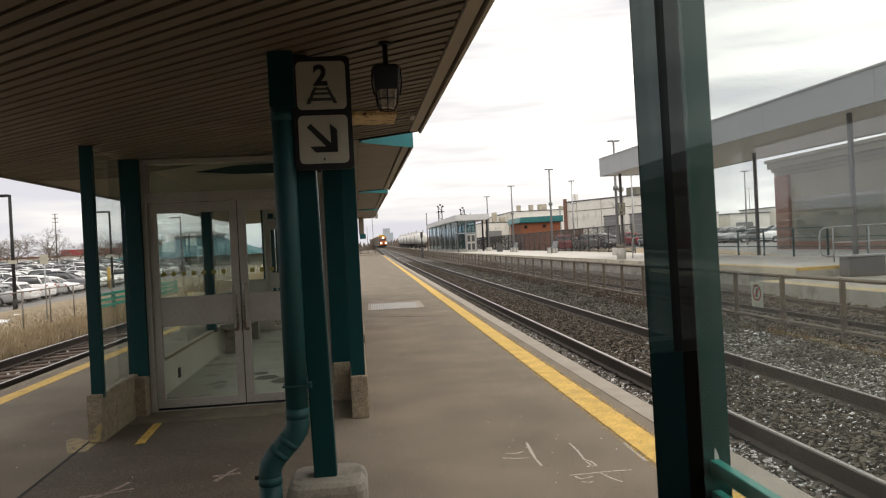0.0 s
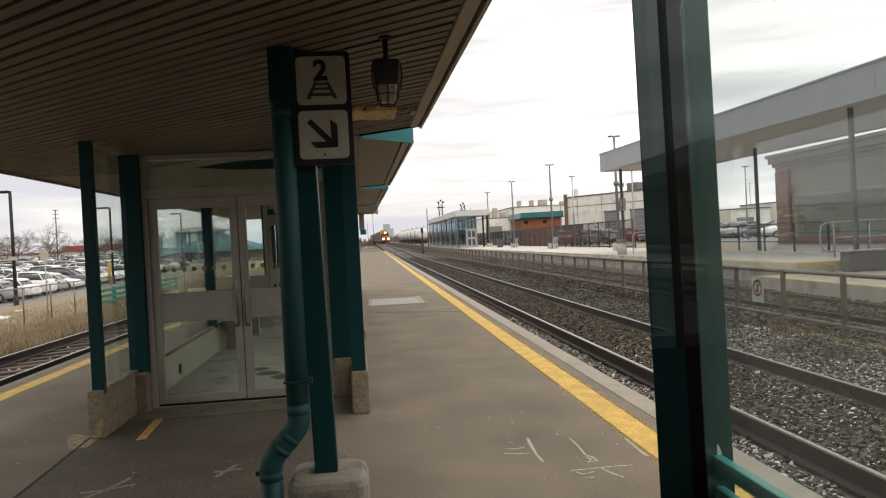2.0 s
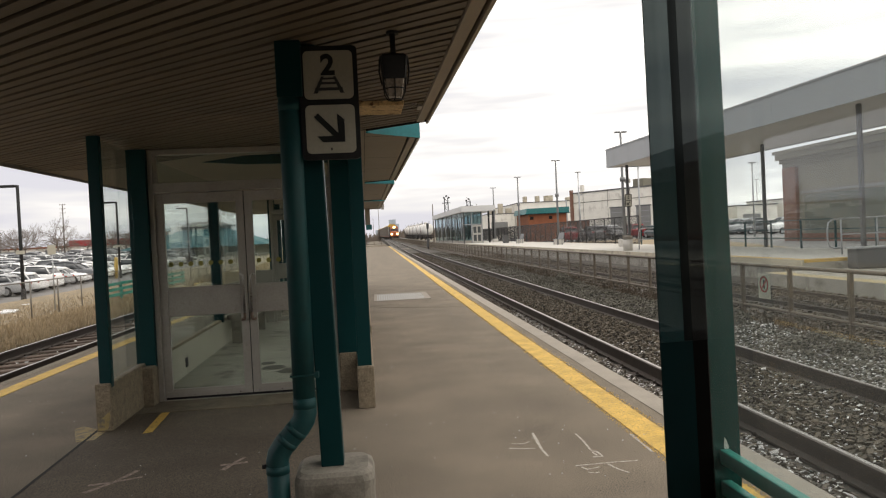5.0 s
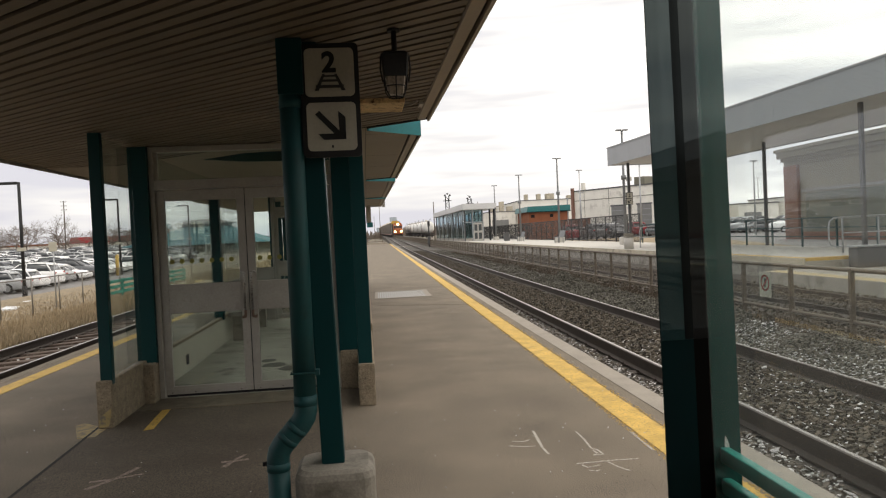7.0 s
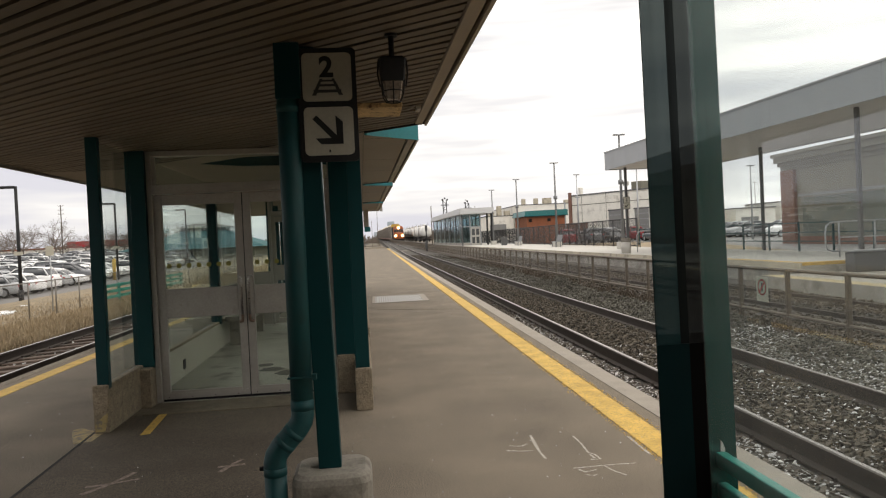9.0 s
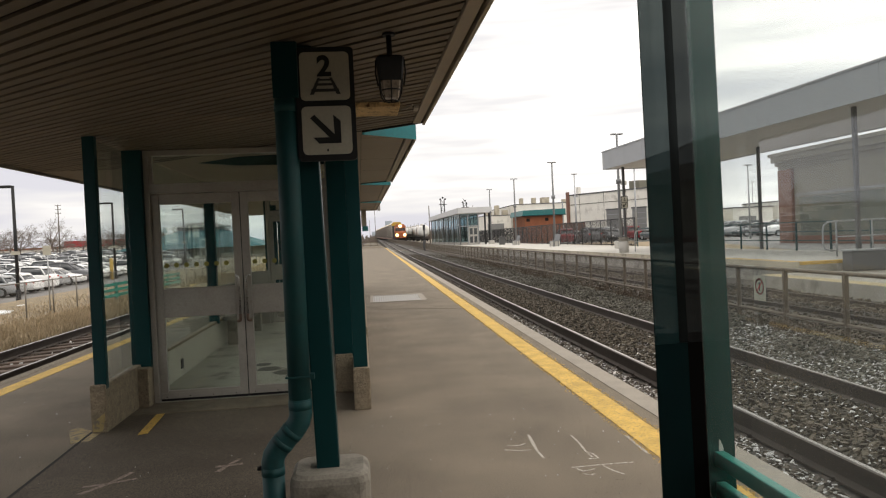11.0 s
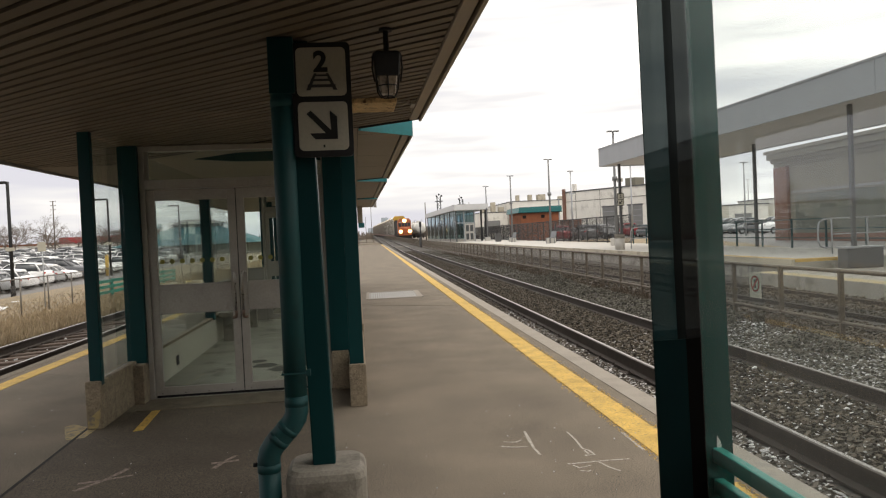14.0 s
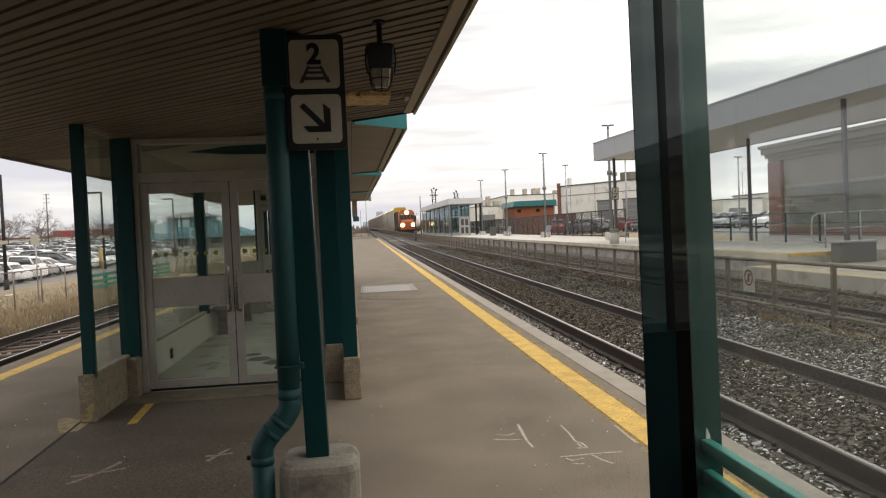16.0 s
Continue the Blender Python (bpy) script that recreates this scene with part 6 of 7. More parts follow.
def left_side():
    bm = bmesh.new()
    prof = ((-20.6, -1.17), (-18.0, -1.03), (-15.5, -0.86), (-13.0, -0.70), (-11.4, -0.58), (-9.4, -0.46), (-8.2, -0.42), (-7.2, -0.38))
    rows = [[bm.verts.new((x, y, z + (lot_z(y) + 1.2) * max(0.0, (-x - 11.4) / 9.2))) for x, z in prof] for y in (-6, 20, 60, 120, 236)]
    for a, b in zip(rows, rows[1:]):
        for k in range(len(prof) - 1):
            bm.faces.new((a[k], a[k + 1], b[k + 1], b[k]))
    solid("lawn", bm, LAWN, label="yellowed winter lawn sloping to the track", category="lawn", kind="structure")
    bm = bmesh.new()
    rows = [[bm.verts.new((x, y, lot_z(y))) for x in (-190, -20.5)] for y in (-6, 46, 236)]
    for a, b in zip(rows, rows[1:]):
        bm.faces.new((a[0], a[1], b[1], b[0]))
    solid("car_park", bm, ROAD, label="grey asphalt car park with parked cars", category="road", kind="structure")
    strip("kerb", -20.75, -20.5, -1.8, -1.09, -6, 46, COPING, "pale concrete kerb of the car park", "kerb", follow=0)
    # tall dry grass
    rng = np.random.default_rng(21)
    verts, faces = [], []
    def blades(n, x0, x1, y0, y1, h0, h1):
        for k in range(n):
            x, y = rng.uniform(x0, x1), y0 + (y1 - y0) * rng.uniform(0, 1) ** 1.5
            z = np.interp(x, [p[0] for p in prof], [p[1] for p in prof])
            a, h, w = rng.uniform(0, math.tau), rng.uniform(h0, h1), rng.uniform(0.006, 0.014)
            lx, ly = rng.normal(0, 0.16, 2) * h
            dx, dy = math.cos(a) * w, math.sin(a) * w
            i = len(verts)
            verts.extend([(x - dx, y - dy, z), (x + dx, y + dy, z), (x + lx * 0.5 + dx, y + ly * 0.5 + dy, z + h * 0.6), (x + lx * 0.5 - dx, y + ly * 0.5 - dy, z + h * 0.6), (x + lx * 1.3, y + ly * 1.3, z + h)])
            faces.extend([(i, i + 1, i + 2, i + 3), (i + 3, i + 2, i + 4)])
    blades(30000, -9.9, -7.2, 10, 46, 0.08, 0.30)
    blades(9000, -9.9, -7.2, 42, 100, 0.2, 0.5)
    blades(20000, -20, -9.9, 18, 60, 0.04, 0.13)
    data = bpy.data.meshes.new("tall_grass")
    data.from_pydata(verts, [], faces)
    data.materials.append(DRYGRASS)
    tagged(new("tall_grass", data), "tall dry straw-coloured grass beside the track", "grass", kind="stuff")
    srng = random.Random(2)
    for x, y, r in ((-20.3, 43.8, 0.42), (-19.9, 42.0, 0.28), (-20.25, 46.2, 0.22), (-20.2, 51.5, 0.25), (-20.3, 56.0, 0.25), (-15.6, 32.3, 0.40), (-15.0, 31.2, 0.28), (-16.3, 33.6, 0.2), (-17.5, 38, 0.2)):
        bm = prism([(x + r * srng.uniform(0.6, 1) * math.cos(k * math.tau / 14), y + 1.8 * r * srng.uniform(0.6, 1) * math.sin(k * math.tau / 14)) for k in range(14)], -0.06, 0.075)
        bmesh.ops.translate(bm, vec=(0, 0, float(np.interp(x, [p[0] for p in prof], [p[1] for p in prof]))), verts=bm.verts)
        solid("snow_patch", bm, SNOW, label="small leftover patch of old snow", category="snow", group="snow patches", kind="structure")
    post_fence("lot_fence", -11.35, [16.8 + 2.05 * k for k in range(30)], -0.66, 0.62, FENCE, "galvanised chain-link fence with thin posts", 0.11, 0.0016, 0.026)
    g = thing("guard_rails", pose(-11.2, 31.0, -0.62), "teal three-bar guard railing beside the lot", "railing")
    for k in range(7):
        part("post", boxes(((-0.04, k * 2 - 0.04, 0), (0.04, k * 2 + 0.04, 0.80))), TEAL_RAIL, g)
    for z in (0.26, 0.49, 0.72):
        part("rail", boxes(((0.04, 0, z - 0.06), (0.08, 12.2, z + 0.06))), TEAL_RAIL, g)
    lamp = lot_lamp(pose(-20.75, 44.85, -1.16))
    lot_lamp(pose(-22.9, 67.4, lot_z(67.4), 0, 0, 3), lamp)
    lot_lamp(pose(-21.95, 87.8, lot_z(87.8), 0, 0, -3), lamp)
    b = thing("bollard", pose(-23.0, 66.8, lot_z(66.8)), "yellow steel bollard in the car park", "bollard")
    bm = bmesh.new()
    tube(bm, (0, 0, 0), (0, 0, 1.77), 0.15, seg=12)
    tube(bm, (0, 0, 1.77), (0, 0, 1.86), 0.15, 0.06, seg=12)
    part("pipe", bm, YELLOW, b)
    s = thing("parking_sign", pose(-12.3, 29.0, -0.66), "small white plate on a grey post", "sign")
    bm = bmesh.new()
    tube(bm, (0, 0, 0), (0, 0, 2.52), 0.026, seg=8)
    part("post", bm, GALV, s)
    part("plate", boxes(((-0.15, -0.04, 2.14), (0.15, -0.03, 2.50)), bevel=0.003, seg=1), SIGNWHITE, s)
    p = thing("utility_pole", pose(-62, 152, -0.8), "wooden utility pole with short cross-arms", "utility pole")
    bm = bmesh.new()
    tube(bm, (0, 0, 0), (0, 0, 12.1), 0.15, 0.10, seg=8)
    part("pole", bm, POLEWOOD, p)
    for z in (10.3, 11.1, 11.9):
        part("cross_arm", boxes(((-0.55, -0.05, z), (0.55, 0.05, z + 0.08))), POLEWOOD, p)
        for x in (-0.48, 0.48):
            part("insulator", boxes(((x - 0.04, -0.04, z + 0.09), (x + 0.04, 0.04, z + 0.22))), SIGNWHITE, p)
    for k, (x, y, h) in enumerate(((-82.3, 180, 12.2), (-75.0, 180, 12.9), (-93, 186, 12.5), (-88, 214, 10.5), (-84, 222, 10.0), (-103, 196, 12.0), (-79, 226, 10.5), (-67, 192, 12.5), (-60, 200, 12.5), (-55, 206, 12.0), (-112, 190, 12.5))):
        tree = bare_tree("bare_tree", pose(x, y, lot_z(y), 0, 0, 40 * k), h - 0.8, 100 + k, "leafless grey-brown tree behind the parked cars")
        if k > 2:
            copy_thing(tree, pose(x + 5.5 + 1.5 * math.sin(5 * k), y + 12, lot_z(y + 12), 0, 0, 70 + 130 * k))


# ---- vehicles ----
def loft(sections, close=True):
    """A skin through rings of equal length."""
    bm = bmesh.new()
    rings = [[bm.verts.new(p) for p in ring] for ring in sections]
    n = len(rings[0])
    for a, b in zip(rings, rings[1:]):
        for k in range(n):
            bm.faces.new((a[k], a[(k + 1) % n], b[(k + 1) % n], b[k])).smooth = True
    bm.faces.new(rings[0][::-1])
    bm.faces.new(rings[-1])
    bmesh.ops.recalc_face_normals(bm, faces=bm.faces)
    return bm


def car(m, paint, tone, tall):
    """A parked car; its nose points along +y."""
    kind = "SUV" if tall else "sedan"
    c = thing("parked_car", m, "%s %s parked in a row" % (tone.replace("_", " "), kind), "car", "parked cars")
    H = 0.22 if tall else 0.0
    def ring(y, w, z0, z1, z2):
        return [(-w * 0.92, y, z0), (-w, y, z0 + 0.12), (-w, y, z1 - 0.08), (-w * 0.93, y, z1), (-w * 0.5, y, z2), (w * 0.5, y, z2), (w * 0.93, y, z1), (w, y, z1 - 0.08), (w, y, z0 + 0.12), (w * 0.92, y, z0)]
    stations = ((-2.30, 0.72, 0.38, 0.66 + H, 0.70 + H), (-2.2, 0.84, 0.28, 0.88 + H, 0.94 + H), (-1.5, 0.90, 0.24, 0.93 + H, 0.99 + H), (0.0, 0.91, 0.22, 0.90 + H, 0.96 + H), (1.0, 0.90, 0.22, 0.86 + H, 0.93 + H), (1.9, 0.86, 0.25, 0.74 + H, 0.82 + H), (2.22, 0.76, 0.30, 0.62 + H, 0.68 + H), (2.32, 0.60, 0.38, 0.54 + H, 0.57 + H))
    body = part("body", loft([ring(*s) for s in stations]), paint, c)
    back = -2.05 if tall else -1.75
    glass = [[(-0.80, back, 0.90 + H), (0.80, back, 0.90 + H), (0.80, back + 0.02, 0.92 + H), (-0.80, back + 0.02, 0.92 + H)],
             [(-0.82, back + 0.35, 0.90 + H), (0.82, back + 0.35, 0.90 + H), (0.66, back + 0.35, 1.36 + H * 1.4), (-0.66, back + 0.35, 1.36 + H * 1.4)],
             [(-0.84, -0.3, 0.90 + H), (0.84, -0.3, 0.90 + H), (0.66, -0.3, 1.42 + H * 1.4), (-0.66, -0.3, 1.42 + H * 1.4)],
             [(-0.83, 0.35, 0.88 + H), (0.83, 0.35, 0.88 + H), (0.62, 0.30, 1.36 + H * 1.4), (-0.62, 0.30, 1.36 + H * 1.4)],
             [(-0.78, 1.15, 0.86 + H), (0.78, 1.15, 0.86 + H), (0.76, 1.12, 0.90 + H), (-0.76, 1.12, 0.90 + H)]]
    part("glasshouse", loft(glass), CARGLASS, c, "dark tinted glass cabin")
    top = 1.40 + H * 1.4
    part("roof_panel", loft([[(-w, y, z - 0.05), (-w * 0.9, y, z), (0, y, z + 0.02), (w * 0.9, y, z), (w, y, z - 0.05), (0, y, z - 0.05)] for y, w, z in ((back + 0.22, 0.66, top - 0.10), (back + 0.42, 0.68, top), (-0.75, 0.69, top + 0.06), (-0.2, 0.69, top + 0.06), (0.25, 0.66, top), (0.48, 0.63, top - 0.10))]), paint, c)
    for x in (-1, 1):
        part("pillar", pipe([(x * 0.83, -0.25, 0.92 + H), (x * 0.665, -0.25, 1.40 + H * 1.4)], 0.035, 6), paint, c)
        part("pillar", pipe([(x * 0.79, 1.08, 0.90 + H), (x * 0.635, 0.28, 1.38 + H * 1.4)], 0.035, 6), paint, c)
        part("pillar", pipe([(x * 0.81, back + 0.05, 0.92 + H), (x * 0.66, back + 0.42, 1.38 + H * 1.4)], 0.05, 6), paint, c)
        part("headlight", boxes(((x * 0.62 - 0.14, 2.10, 0.60 + H), (x * 0.62 + 0.14, 2.27, 0.72 + H)), bevel=0.02), LENSWHITE, c)
        part("tail_light", boxes(((x * 0.66 - 0.13, -2.27, 0.68 + H), (x * 0.66 + 0.13, -2.14, 0.84 + H)), bevel=0.02), LENSRED, c)
        for y in (-1.38, 1.42):
            bm = bmesh.new()
            tube(bm, (x * 0.72, y, 0.33), (x * 0.925, y, 0.33), 0.33, seg=18)
            wheel = part("wheel", bm, RUBBER, c, "black tyre")
            bm = bmesh.new()
            tube(bm, (x * 0.90, y, 0.33), (x * 0.935, y, 0.33), 0.21, seg=14)
            part("rim", bm, GALV, wheel, "grey alloy rim")
    return c


def car_parks():
    kinds = {}
    rng = random.Random(12)
    spots = []
    for x, n, y0 in ((-25.6, 20, 42), (-31.0, 20, 50), (-37.6, 22, 62), (-43.0, 24, 72), (-49.8, 26, 84), (-55.2, 26, 94), (-62.0, 26, 106), (-67.4, 20, 118), (-74.5, 16, 130)):
        for k in range(n):
            spots.append((x, y0 + 2.75 * k, 90 if rng.random() < 0.5 else -90, k))
    spots = [s for s in spots if not (-44 < s[0] and s[1] > 112)]
    for k in range(5):
        spots.append((-38.5 + 2.8 * k, 107.0, 0 if k % 2 else 180, k))
    for y, x0, n in ((83.6, 22.0, 5), (89.4, 26.6, 4), (96.5, 27.6, 3), (80.0, 31.5, 3)):
        for k in range(n):
            spots.append((x0 + 2.75 * k, y, 0 if rng.random() < 0.5 else 180, k))
    for x, n, y0 in ((41.0, 6, 70), (47.5, 7, 72), (54.0, 6, 76)):
        for k in range(n):
            spots.append((x, y0 + 2.75 * k, 90 if rng.random() < 0.5 else -90, k))
    weights = (0, 0, 0, 0, 1, 1, 1, 2, 2, 4, 4)
    for x, y, a, k in spots:
        if rng.random() < 0.07:
            continue
        p, tall = rng.choice(weights if x < 0 else (0, 1, 1, 2, 2, 4, 4, 3)), rng.random() < 0.42
        z = lot_z(y) if x < 0 else 0.012
        m = pose(x + rng.uniform(-0.3, 0.3), y + rng.uniform(-0.15, 0.15), z, 0, 0, a + rng.uniform(-2, 2))
        if (p, tall) in kinds:
            copy_thing(kinds[p, tall], m)
        else:
            kinds[p, tall] = car(m, PAINTS[p][0], PAINTS[p][1], tall)


def right_lot():
    solid("right_car_park", prism([(17.02, -60), (120, -60), (120, 170), (17.02, 170)], -0.3, 0.01), ROAD, label="grey asphalt car park behind the platform", category="road", kind="structure")
    post_fence("security_fence", 16.75, [46 + 2.4 * k for k in range(34)], 0.30, 2.15, BLACKFENCE, "tall black mesh security fence behind the platform", 0.10, 0.0058, 0.045)
    solid("verge", prism([(17.03, 34), (20.5, 34), (33.0, 77.0), (33.0, 81), (17.03, 81)], -0.2, 0.03), LAWN, label="brown winter grass verge behind the fence", category="lawn", kind="structure")
    for x, y, h in ((23.56, 84, 8.1), (23.46, 64, 6.9), (34.1, 64, 6.75), (70, 130, 9.0), (25.6, 91, 5.8)):
        l = thing("car_park_mast", pose(x, y, 0), "slim grey lamp mast in the car park", "street lamp", "car park masts")
        bm = bmesh.new()
        tube(bm, (0, 0, 0), (0, 0, h), 0.10, 0.055, seg=8)
        part("pole", bm, GALV, l)
        part("head", boxes(((-0.34, -0.12, h - 0.08), (0.34, 0.12, h + 0.03)), bevel=0.03), GALV, l)


def signals():
    for x, y, h, n in ((14.3, 150, 9.4, 2), (18.9, 150, 8.6, 1)):
        g = thing("signal_mast", pose(x, y, -0.3), "dark railway signal mast with round heads", "signal")
        for dx in (-0.35, 0.35):
            part("leg", boxes(((dx - 0.09, -0.09, 0), (dx + 0.09, 0.09, h))), BLACKFENCE, g)
        for k in range(9):
            part("rung", boxes(((-0.35, -0.04, 0.8 + k * 0.95), (0.35, 0.04, 0.88 + k * 0.95))), BLACKFENCE, g)
            a, b = (-0.35, 0.35) if k % 2 else (0.35, -0.35)
            part("brace", pipe([(a, 0, 0.84 + k * 0.95), (b, 0, 1.79 + k * 0.95)], 0.045, 6), BLACKFENCE, g)
        part("platform_deck", boxes(((-0.8, -0.4, h - 1.1), (0.8, 0.4, h - 0.98))), BLACKFENCE, g)
        for k in range(n + 1):
            bm = bmesh.new()
            tube(bm, (-0.45 + k * 0.5, -0.25, h + 0.05 + 0.3 * (k % 2)), (-0.45 + k * 0.5, -0.05, h + 0.05 + 0.3 * (k % 2)), 0.19, seg=14)
            part("signal_head", bm, BLACKFENCE, g)
    for x, y, h in ((12.2, 160, 8.6), (0.8, 330, 17), (-2.2, 420, 13), (30, 240, 11), (41, 300, 14)):
        p = thing("utility_pole", pose(x, y, -0.3), "plain dark utility pole by the line", "utility pole")
        bm = bmesh.new()
        tube(bm, (0, 0, 0), (0, 0, h), 0.13, 0.09, seg=8)
        part("pole", bm, POLEWOOD, p)
        part("cap", boxes(((-0.1, -0.1, h), (0.1, 0.1, h + 0.05))), POLEWOOD, p)
    d = thing("signal_case", pose(6.55, 96, -0.34), "grey trackside equipment post with a small head", "signal")
    part("post", boxes(((-0.08, -0.08, 0), (0.08, 0.08, 3.4))), BLACKFENCE, d)
    part("case", boxes(((-0.2, -0.2, 0.4), (0.2, 0.2, 1.5)), bevel=0.03), POSTGREY, d)
    part("head", boxes(((-0.15, -0.2, 2.8), (0.15, 0.2, 3.5)), bevel=0.03), BLACKFENCE, d)


# ---- trains ----
def truck(parent, y, axles=(-0.9, 0.9)):
    t = part("bogie", boxes(((-1.15, y - 1.6, 0.35), (-1.0, y + 1.6, 0.75)), ((1.0, y - 1.6, 0.35), (1.15, y + 1.6, 0.75)), ((-1.0, y - 0.25, 0.4), (1.0, y + 0.25, 0.8))), TRUCK, parent, "dark steel bogie")
    for a in axles:
        for x in (-0.75, 0.75):
            bm = bmesh.new()
            tube(bm, (x - 0.07, y + a, 0.46), (x + 0.07, y + a, 0.46), 0.46, seg=16)
            part("wheel", bm, TRUCK, t)


def locomotive():
    """Front at y = 0, nose towards -y, origin on the rail top."""
    l = thing("locomotive", pose(9, 300, -0.14), "orange-red diesel locomotive with lit headlights", "locomotive")
    part("underframe", boxes(((-1.5, 0.3, 1.15), (1.5, 21.5, 1.6))), LOCODARK, l)
    part("pilot", loft([[(-1.45, 0.35, 0.25), (1.45, 0.35, 0.25), (1.45, 0.35, 1.2), (-1.45, 0.35, 1.2)], [(-1.3, 0.0, 0.15), (1.3, 0.0, 0.15), (1.4, 0.15, 1.15), (-1.4, 0.15, 1.15)]]), LOCODARK, l, "dark snowplough pilot")
    part("nose", loft([[(-0.75, 0.9, 1.6), (0.75, 0.9, 1.6), (0.75, 0.9, 2.75), (-0.75, 0.9, 2.75)], [(-1.1, 1.15, 1.6), (1.1, 1.15, 1.6), (1.05, 1.2, 3.0), (-1.05, 1.2, 3.0)], [(-1.15, 2.7, 1.6), (1.15, 2.7, 1.6), (1.1, 2.7, 3.15), (-1.1, 2.7, 3.15)]]), LOCO, l, "orange-red short nose")
    cab = part("cab", loft([[(-1.5, 2.6, 1.6), (1.5, 2.6, 1.6), (1.5, 2.6, 4.5), (1.05, 2.75, 5.05), (-1.05, 2.75, 5.05), (-1.5, 2.6, 4.5)], [(-1.5, 5.2, 1.6), (1.5, 5.2, 1.6), (1.5, 5.2, 4.5), (1.05, 5.2, 5.1), (-1.05, 5.2, 5.1), (-1.5, 5.2, 4.5)]]), LOCO, l, "orange-red crew cab")
    for x0, x1 in ((-1.35, -0.72), (-0.62, -0.05), (0.05, 0.62), (0.72, 1.35)):
        part("windscreen", boxes(((x0, 2.54, 3.25), (x1, 2.62, 4.05)), bevel=0.01, seg=1), CARGLASS, cab)
    part("long_hood", boxes(((-1.5, 5.2, 1.6), (1.3, 20.5, 4.75)), bevel=0.12), LOCODARK, l, "dark brown engine hood")
    part("radiator", boxes(((-1.5, 16.0, 3.3), (1.5, 20.0, 4.9)), bevel=0.08), LOCODARK, l)
    part("fuel_tank", boxes(((-1.4, 8, 0.5), (1.4, 14, 1.15)), bevel=0.1), LOCODARK, l)
    part("anticlimber", boxes(((-1.5, 0.12, 1.25), (1.5, 0.5, 1.55))), LOCO, l)
    for x in (-1.42, 1.42):
        part("handrail", pipe([(x, 0.4, 1.6), (x, 0.4, 2.6), (x * 0.98, 1.2, 2.65), (x, 2.5, 2.65)], 0.03, 6), SIGNWHITE, l)
        part("step_well", boxes(((x - 0.1, 0.5, 0.4), (x + 0.1, 1.1, 1.2))), LOCODARK, l)
        part("number_bar", boxes(((x * 0.62 - 0.25, 2.66, 4.12), (x * 0.62 + 0.25, 2.7, 4.3))), SIGNWHITE, l)
        bm = bmesh.new()
        tube(bm, (x * 0.72, 0.12, 2.1), (x * 0.72, 0.15, 2.1), 0.33, seg=18)
        part("ditch_light", bm, HEADLIGHT, l, "lit ditch light")
        # added glowing disc for lens bloom; the lamp disc is oversized for it too
        bm = bmesh.new()
        tube(bm, (x * 0.72, 0.152, 2.1), (x * 0.72, 0.158, 2.1), 0.45, seg=20)
        part("bloom_disc", bm, BLOOM, l, "warm disc painting the bloom round a lit lamp")
        part("light_box", boxes(((x * 0.72 - 0.27, 0.16, 1.55), (x * 0.72 + 0.27, 0.6, 2.36)), bevel=0.03), LOCODARK, l)
    for x in (-0.17, 0.17):
        bm = bmesh.new()
        tube(bm, (x, 2.42, 4.55), (x, 2.45, 4.55), 0.27, seg=18)
        part("headlight", bm, HEADLIGHT, l, "lit headlight")
    # bloom round the headlights, again an added disc behind oversized lamps
    bm = bmesh.new()
    tube(bm, (0, 2.452, 4.55), (0, 2.457, 4.55), 0.46, seg=20)
    part("bloom_disc", bm, BLOOM, l, "warm disc painting the bloom round a lit lamp")
    part("headlight_box", boxes(((-0.46, 2.46, 4.3), (0.46, 2.9, 4.85)), bevel=0.03), LOCODARK, l)
    for y in (4.0, 18.0):
        truck(l, y, (-1.3, 0.0, 1.3))
    return l


def autorack(paint_end):
    a = thing("autorack_wagon", pose(9, 320, -0.14), "tall ribbed grey car-carrier wagon", "railway wagon", "car-carrier wagons")
    L = 27.0
    part("frame_deck", boxes(((-1.5, 0, 0.9), (1.5, L, 1.25))), RACKBROWN, a)
    part("body", loft([[(-1.5, y, 1.25), (1.5, y, 1.25), (1.5, y, 5.4), (1.05, y, 6.0), (-1.05, y, 6.0), (-1.5, y, 5.4)] for y in (0.3, L - 0.3)]), RACK, a, "grey corrugated side panels")
    rib = mesh_of("rib", boxes(((-0.04, -0.08, 1.25), (0.04, 0.08, 5.45))), RACKRIB)
    for k in range(12):
        for x in (-1.53, 1.53):
            piece("rib", rib, a, pose(x, 0.5 + k * (L - 1.0) / 11, 0))
    part("end_door", loft([[(-1.4, y, 1.3), (1.4, y, 1.3), (1.4, y, 5.35), (0.95, y, 6.03), (-0.95, y, 6.03), (-1.4, y, 5.35)] for y in (0.16, 0.3)]), paint_end, a, "end door panel")
    part("roof_cap", loft([[(-1.54, y, 5.1), (1.54, y, 5.1), (1.54, y, 5.45), (1.08, y, 6.07), (-1.08, y, 6.07), (-1.54, y, 5.45)] for y in (0.2, 2.2)]), paint_end, a, "yellow roof end")
    for y in (2.6, L - 2.6):
        truck(a, y)
    return a


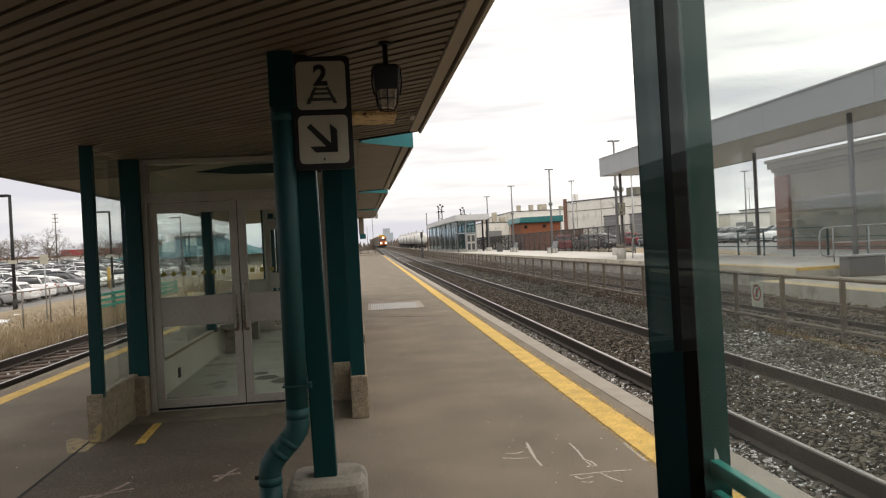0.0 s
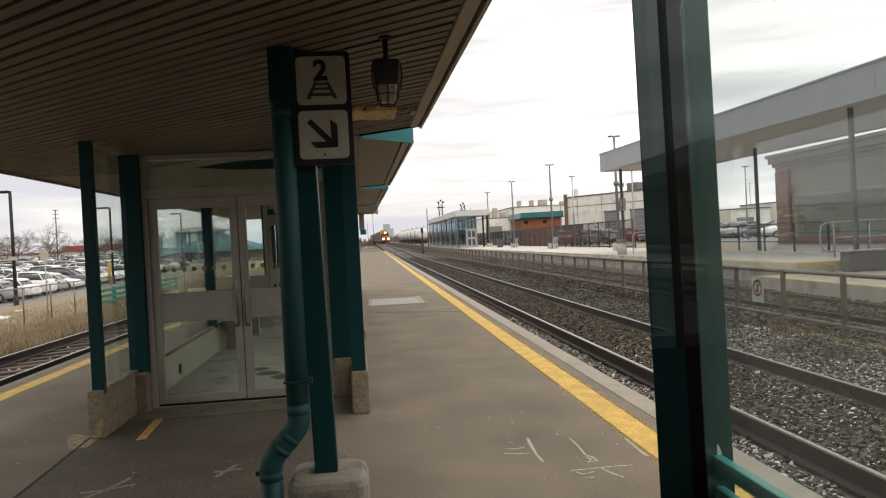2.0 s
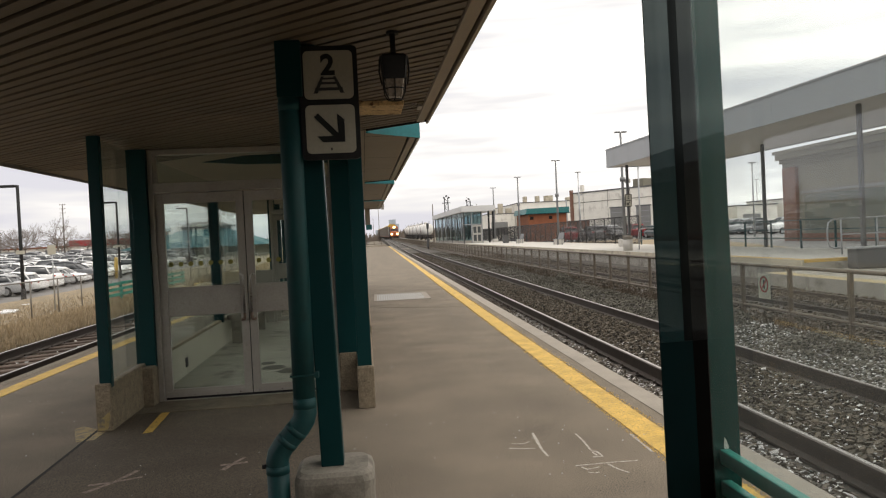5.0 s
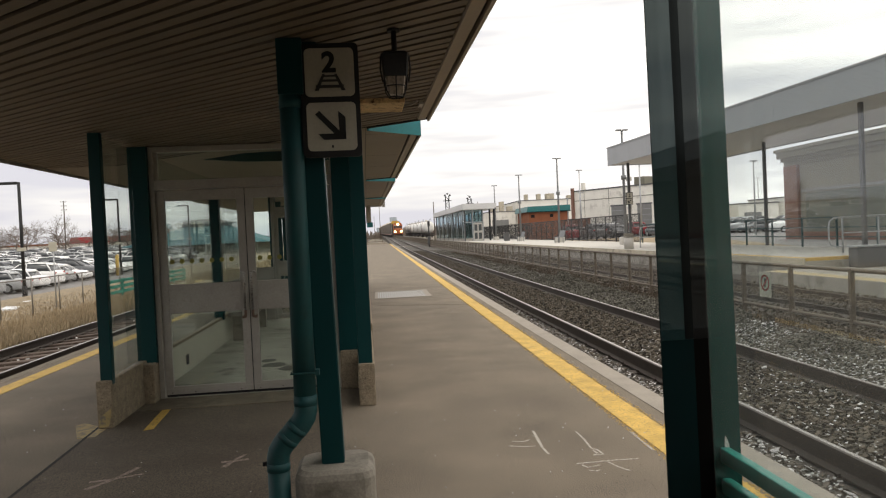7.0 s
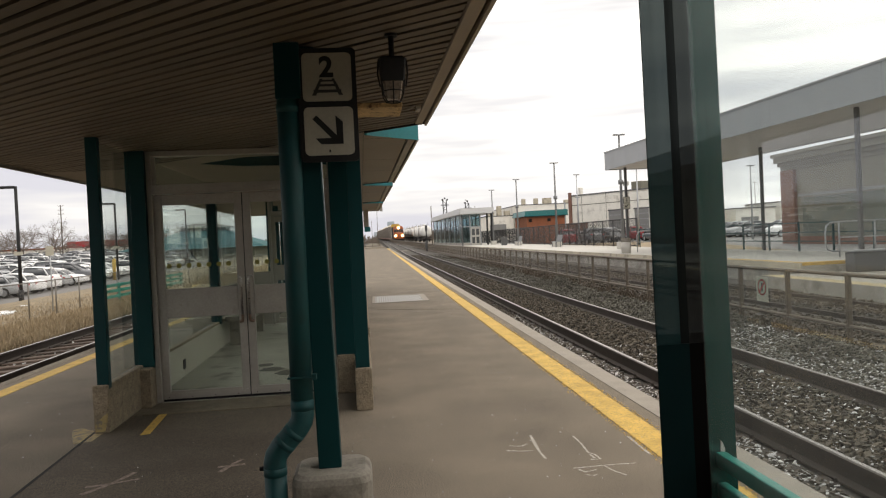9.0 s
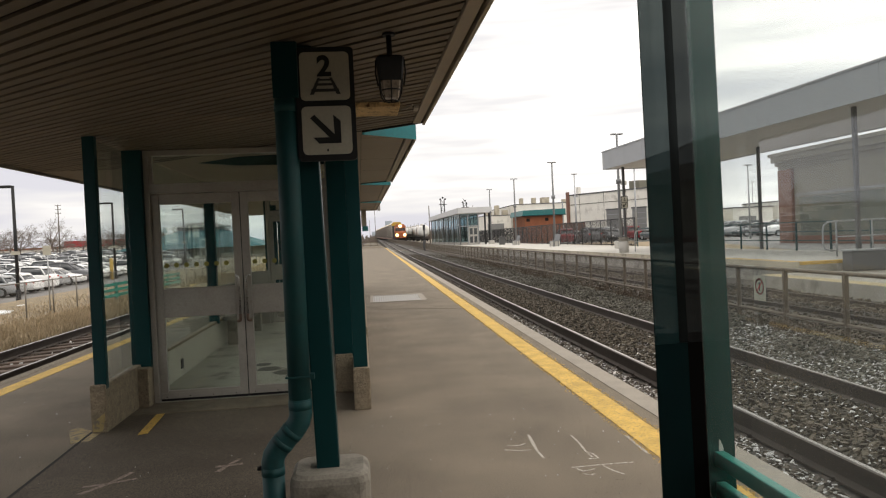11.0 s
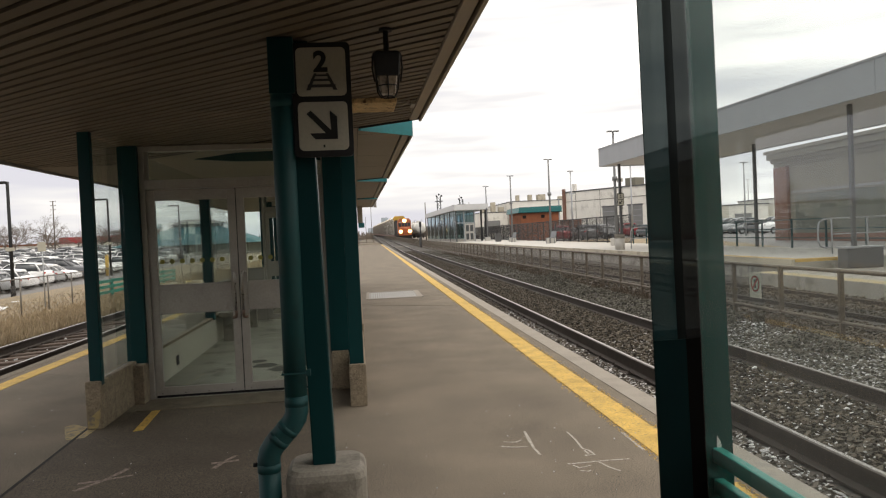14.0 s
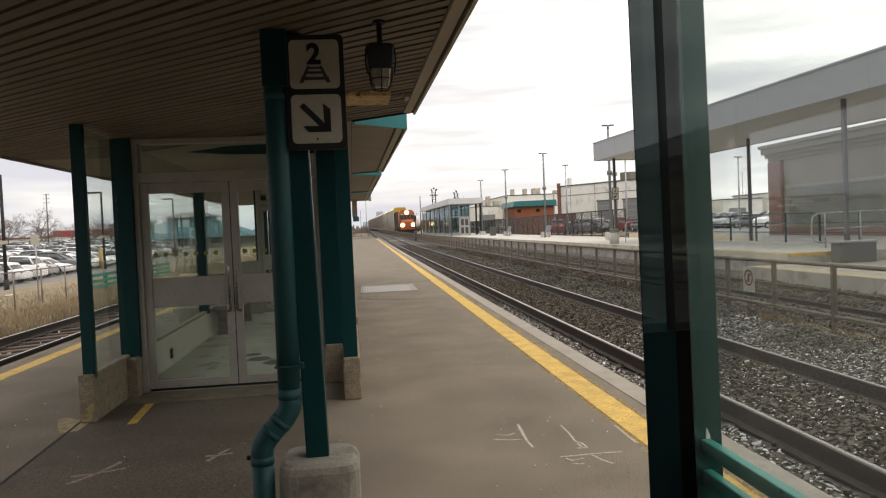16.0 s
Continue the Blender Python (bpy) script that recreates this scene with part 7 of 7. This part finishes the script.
def tank_car():
    t = thing("tank_wagon", pose(15, 200, -0.14), "soiled white railway tank wagon standing in a siding", "railway wagon", "standing tank wagons")
    L = 15.5
    rs = ((0.4, 0.6), (0.55, 1.1), (0.9, 1.42), (1.4, 1.52), (L - 1.4, 1.52), (L - 0.9, 1.42), (L - 0.55, 1.1), (L - 0.4, 0.6))
    part("barrel", loft([[(r * math.cos(k * math.tau / 24), y, 2.75 + r * math.sin(k * math.tau / 24)) for k in range(24)] for y, r in rs]), TANK, t, "soiled white barrel")
    bm = bmesh.new()
    tube(bm, (0, L / 2, 4.2), (0, L / 2, 4.65), 0.5, seg=16)
    part("dome", bm, TANK, t)
    part("sill", boxes(((-1.2, 0, 0.95), (1.2, 1.8, 1.25)), ((-1.2, L - 1.8, 0.95), (1.2, L, 1.25)), ((-0.3, 1.8, 0.9), (0.3, L - 1.8, 1.25))), TRUCK, t)
    for x in (-1.3, 1.3):
        part("walkway_rail", pipe([(x * 0.7, L / 2 - 1.4, 4.1), (x * 0.7, L / 2 - 1.4, 4.9), (x * 0.7, L / 2 + 1.4, 4.9), (x * 0.7, L / 2 + 1.4, 4.1)], 0.03, 6), TRUCK, t)
    part("ladder", boxes(((-1.6, L / 2 - 0.2, 1.2), (-1.55, L / 2 + 0.2, 4.2))), TRUCK, t)
    part("band", loft([[(r * math.cos(k * math.tau / 24), y, 2.75 + r * math.sin(k * math.tau / 24)) for k in range(24)] for y, r in ((L / 2 - 0.6, 1.53), (L / 2 + 0.6, 1.53))]), RACKBROWN, t, "stained middle band")
    for y in (2.0, L - 2.0):
        truck(t, y)
    return t


def along(x, y, z):
    """A pose on a bent track: the thing's +y looks away along the rails."""
    b0, b1 = bend(y), bend(y + 15)
    return pose(x + b0, y, z + rise(y), 0.28, 0, math.degrees(math.atan2(-(b1 - b0), 15)))


def siding(y):
    return pose(13.0 - 0.0157 * (y - 188), y, rise(y) - 0.1, 0.28, 0, 0.9)


def standing_tanks():
    first = tank_car()
    first.matrix_basis = siding(188)
    for k in range(1, 6):
        copy_thing(first, siding(188 + 16.0 * k))


def make_train():
    loco = locomotive()
    lead = autorack(RACKYELLOW)
    wagons = [loco, lead] + [copy_thing(lead, pose(9, 340 + 27 * k, -0.14)) for k in range(9)]
    return wagons


TRAIN_X = 9.30
TRAIN_ROWS = [(0.0, 330.0), (16.0, 141.0)]


def motions():
    (ta, ya), (tb, yb) = TRAIN_ROWS
    for k, w in enumerate(train):
        back = 0 if k == 0 else 22.5 + 27.6 * (k - 1)
        walk(w, [(t, along(TRAIN_X, ya + (yb - ya) * (t - ta) / (tb - ta) + back, -0.24)) for t in [i * 1.0 for i in range(17)]])


# ---- build ----
ground()
platform()
track("track_2", 3.90, -0.14, -30.2, 900, 195, 0.045, "railway track in deep grey ballast beside the platform")
track("track_1", -5.77, -0.15, -5, 500, 110, 0.0, "older railway track with exposed wooden ties", False, 0.09)
track("track_3", 9.30, -0.24, -30.2, 660, 60, 0.045, "railway track beyond the fence, where the train runs", True, head_material=RAILSIDE)
canopy()
far_platform()
far_canopy()
right_lot()
buildings()
distance()
train = make_train()
standing_tanks()
platform_column()
far_columns()
downpipe()
shelter()
windbreak()
blocker_walls()
far_shelter()
track_fence()
weeds()
platform_lamps()
left_side()
car_parks()
signals()
track_sign()
hanging_lamp()
markings()
ballast()
motions()
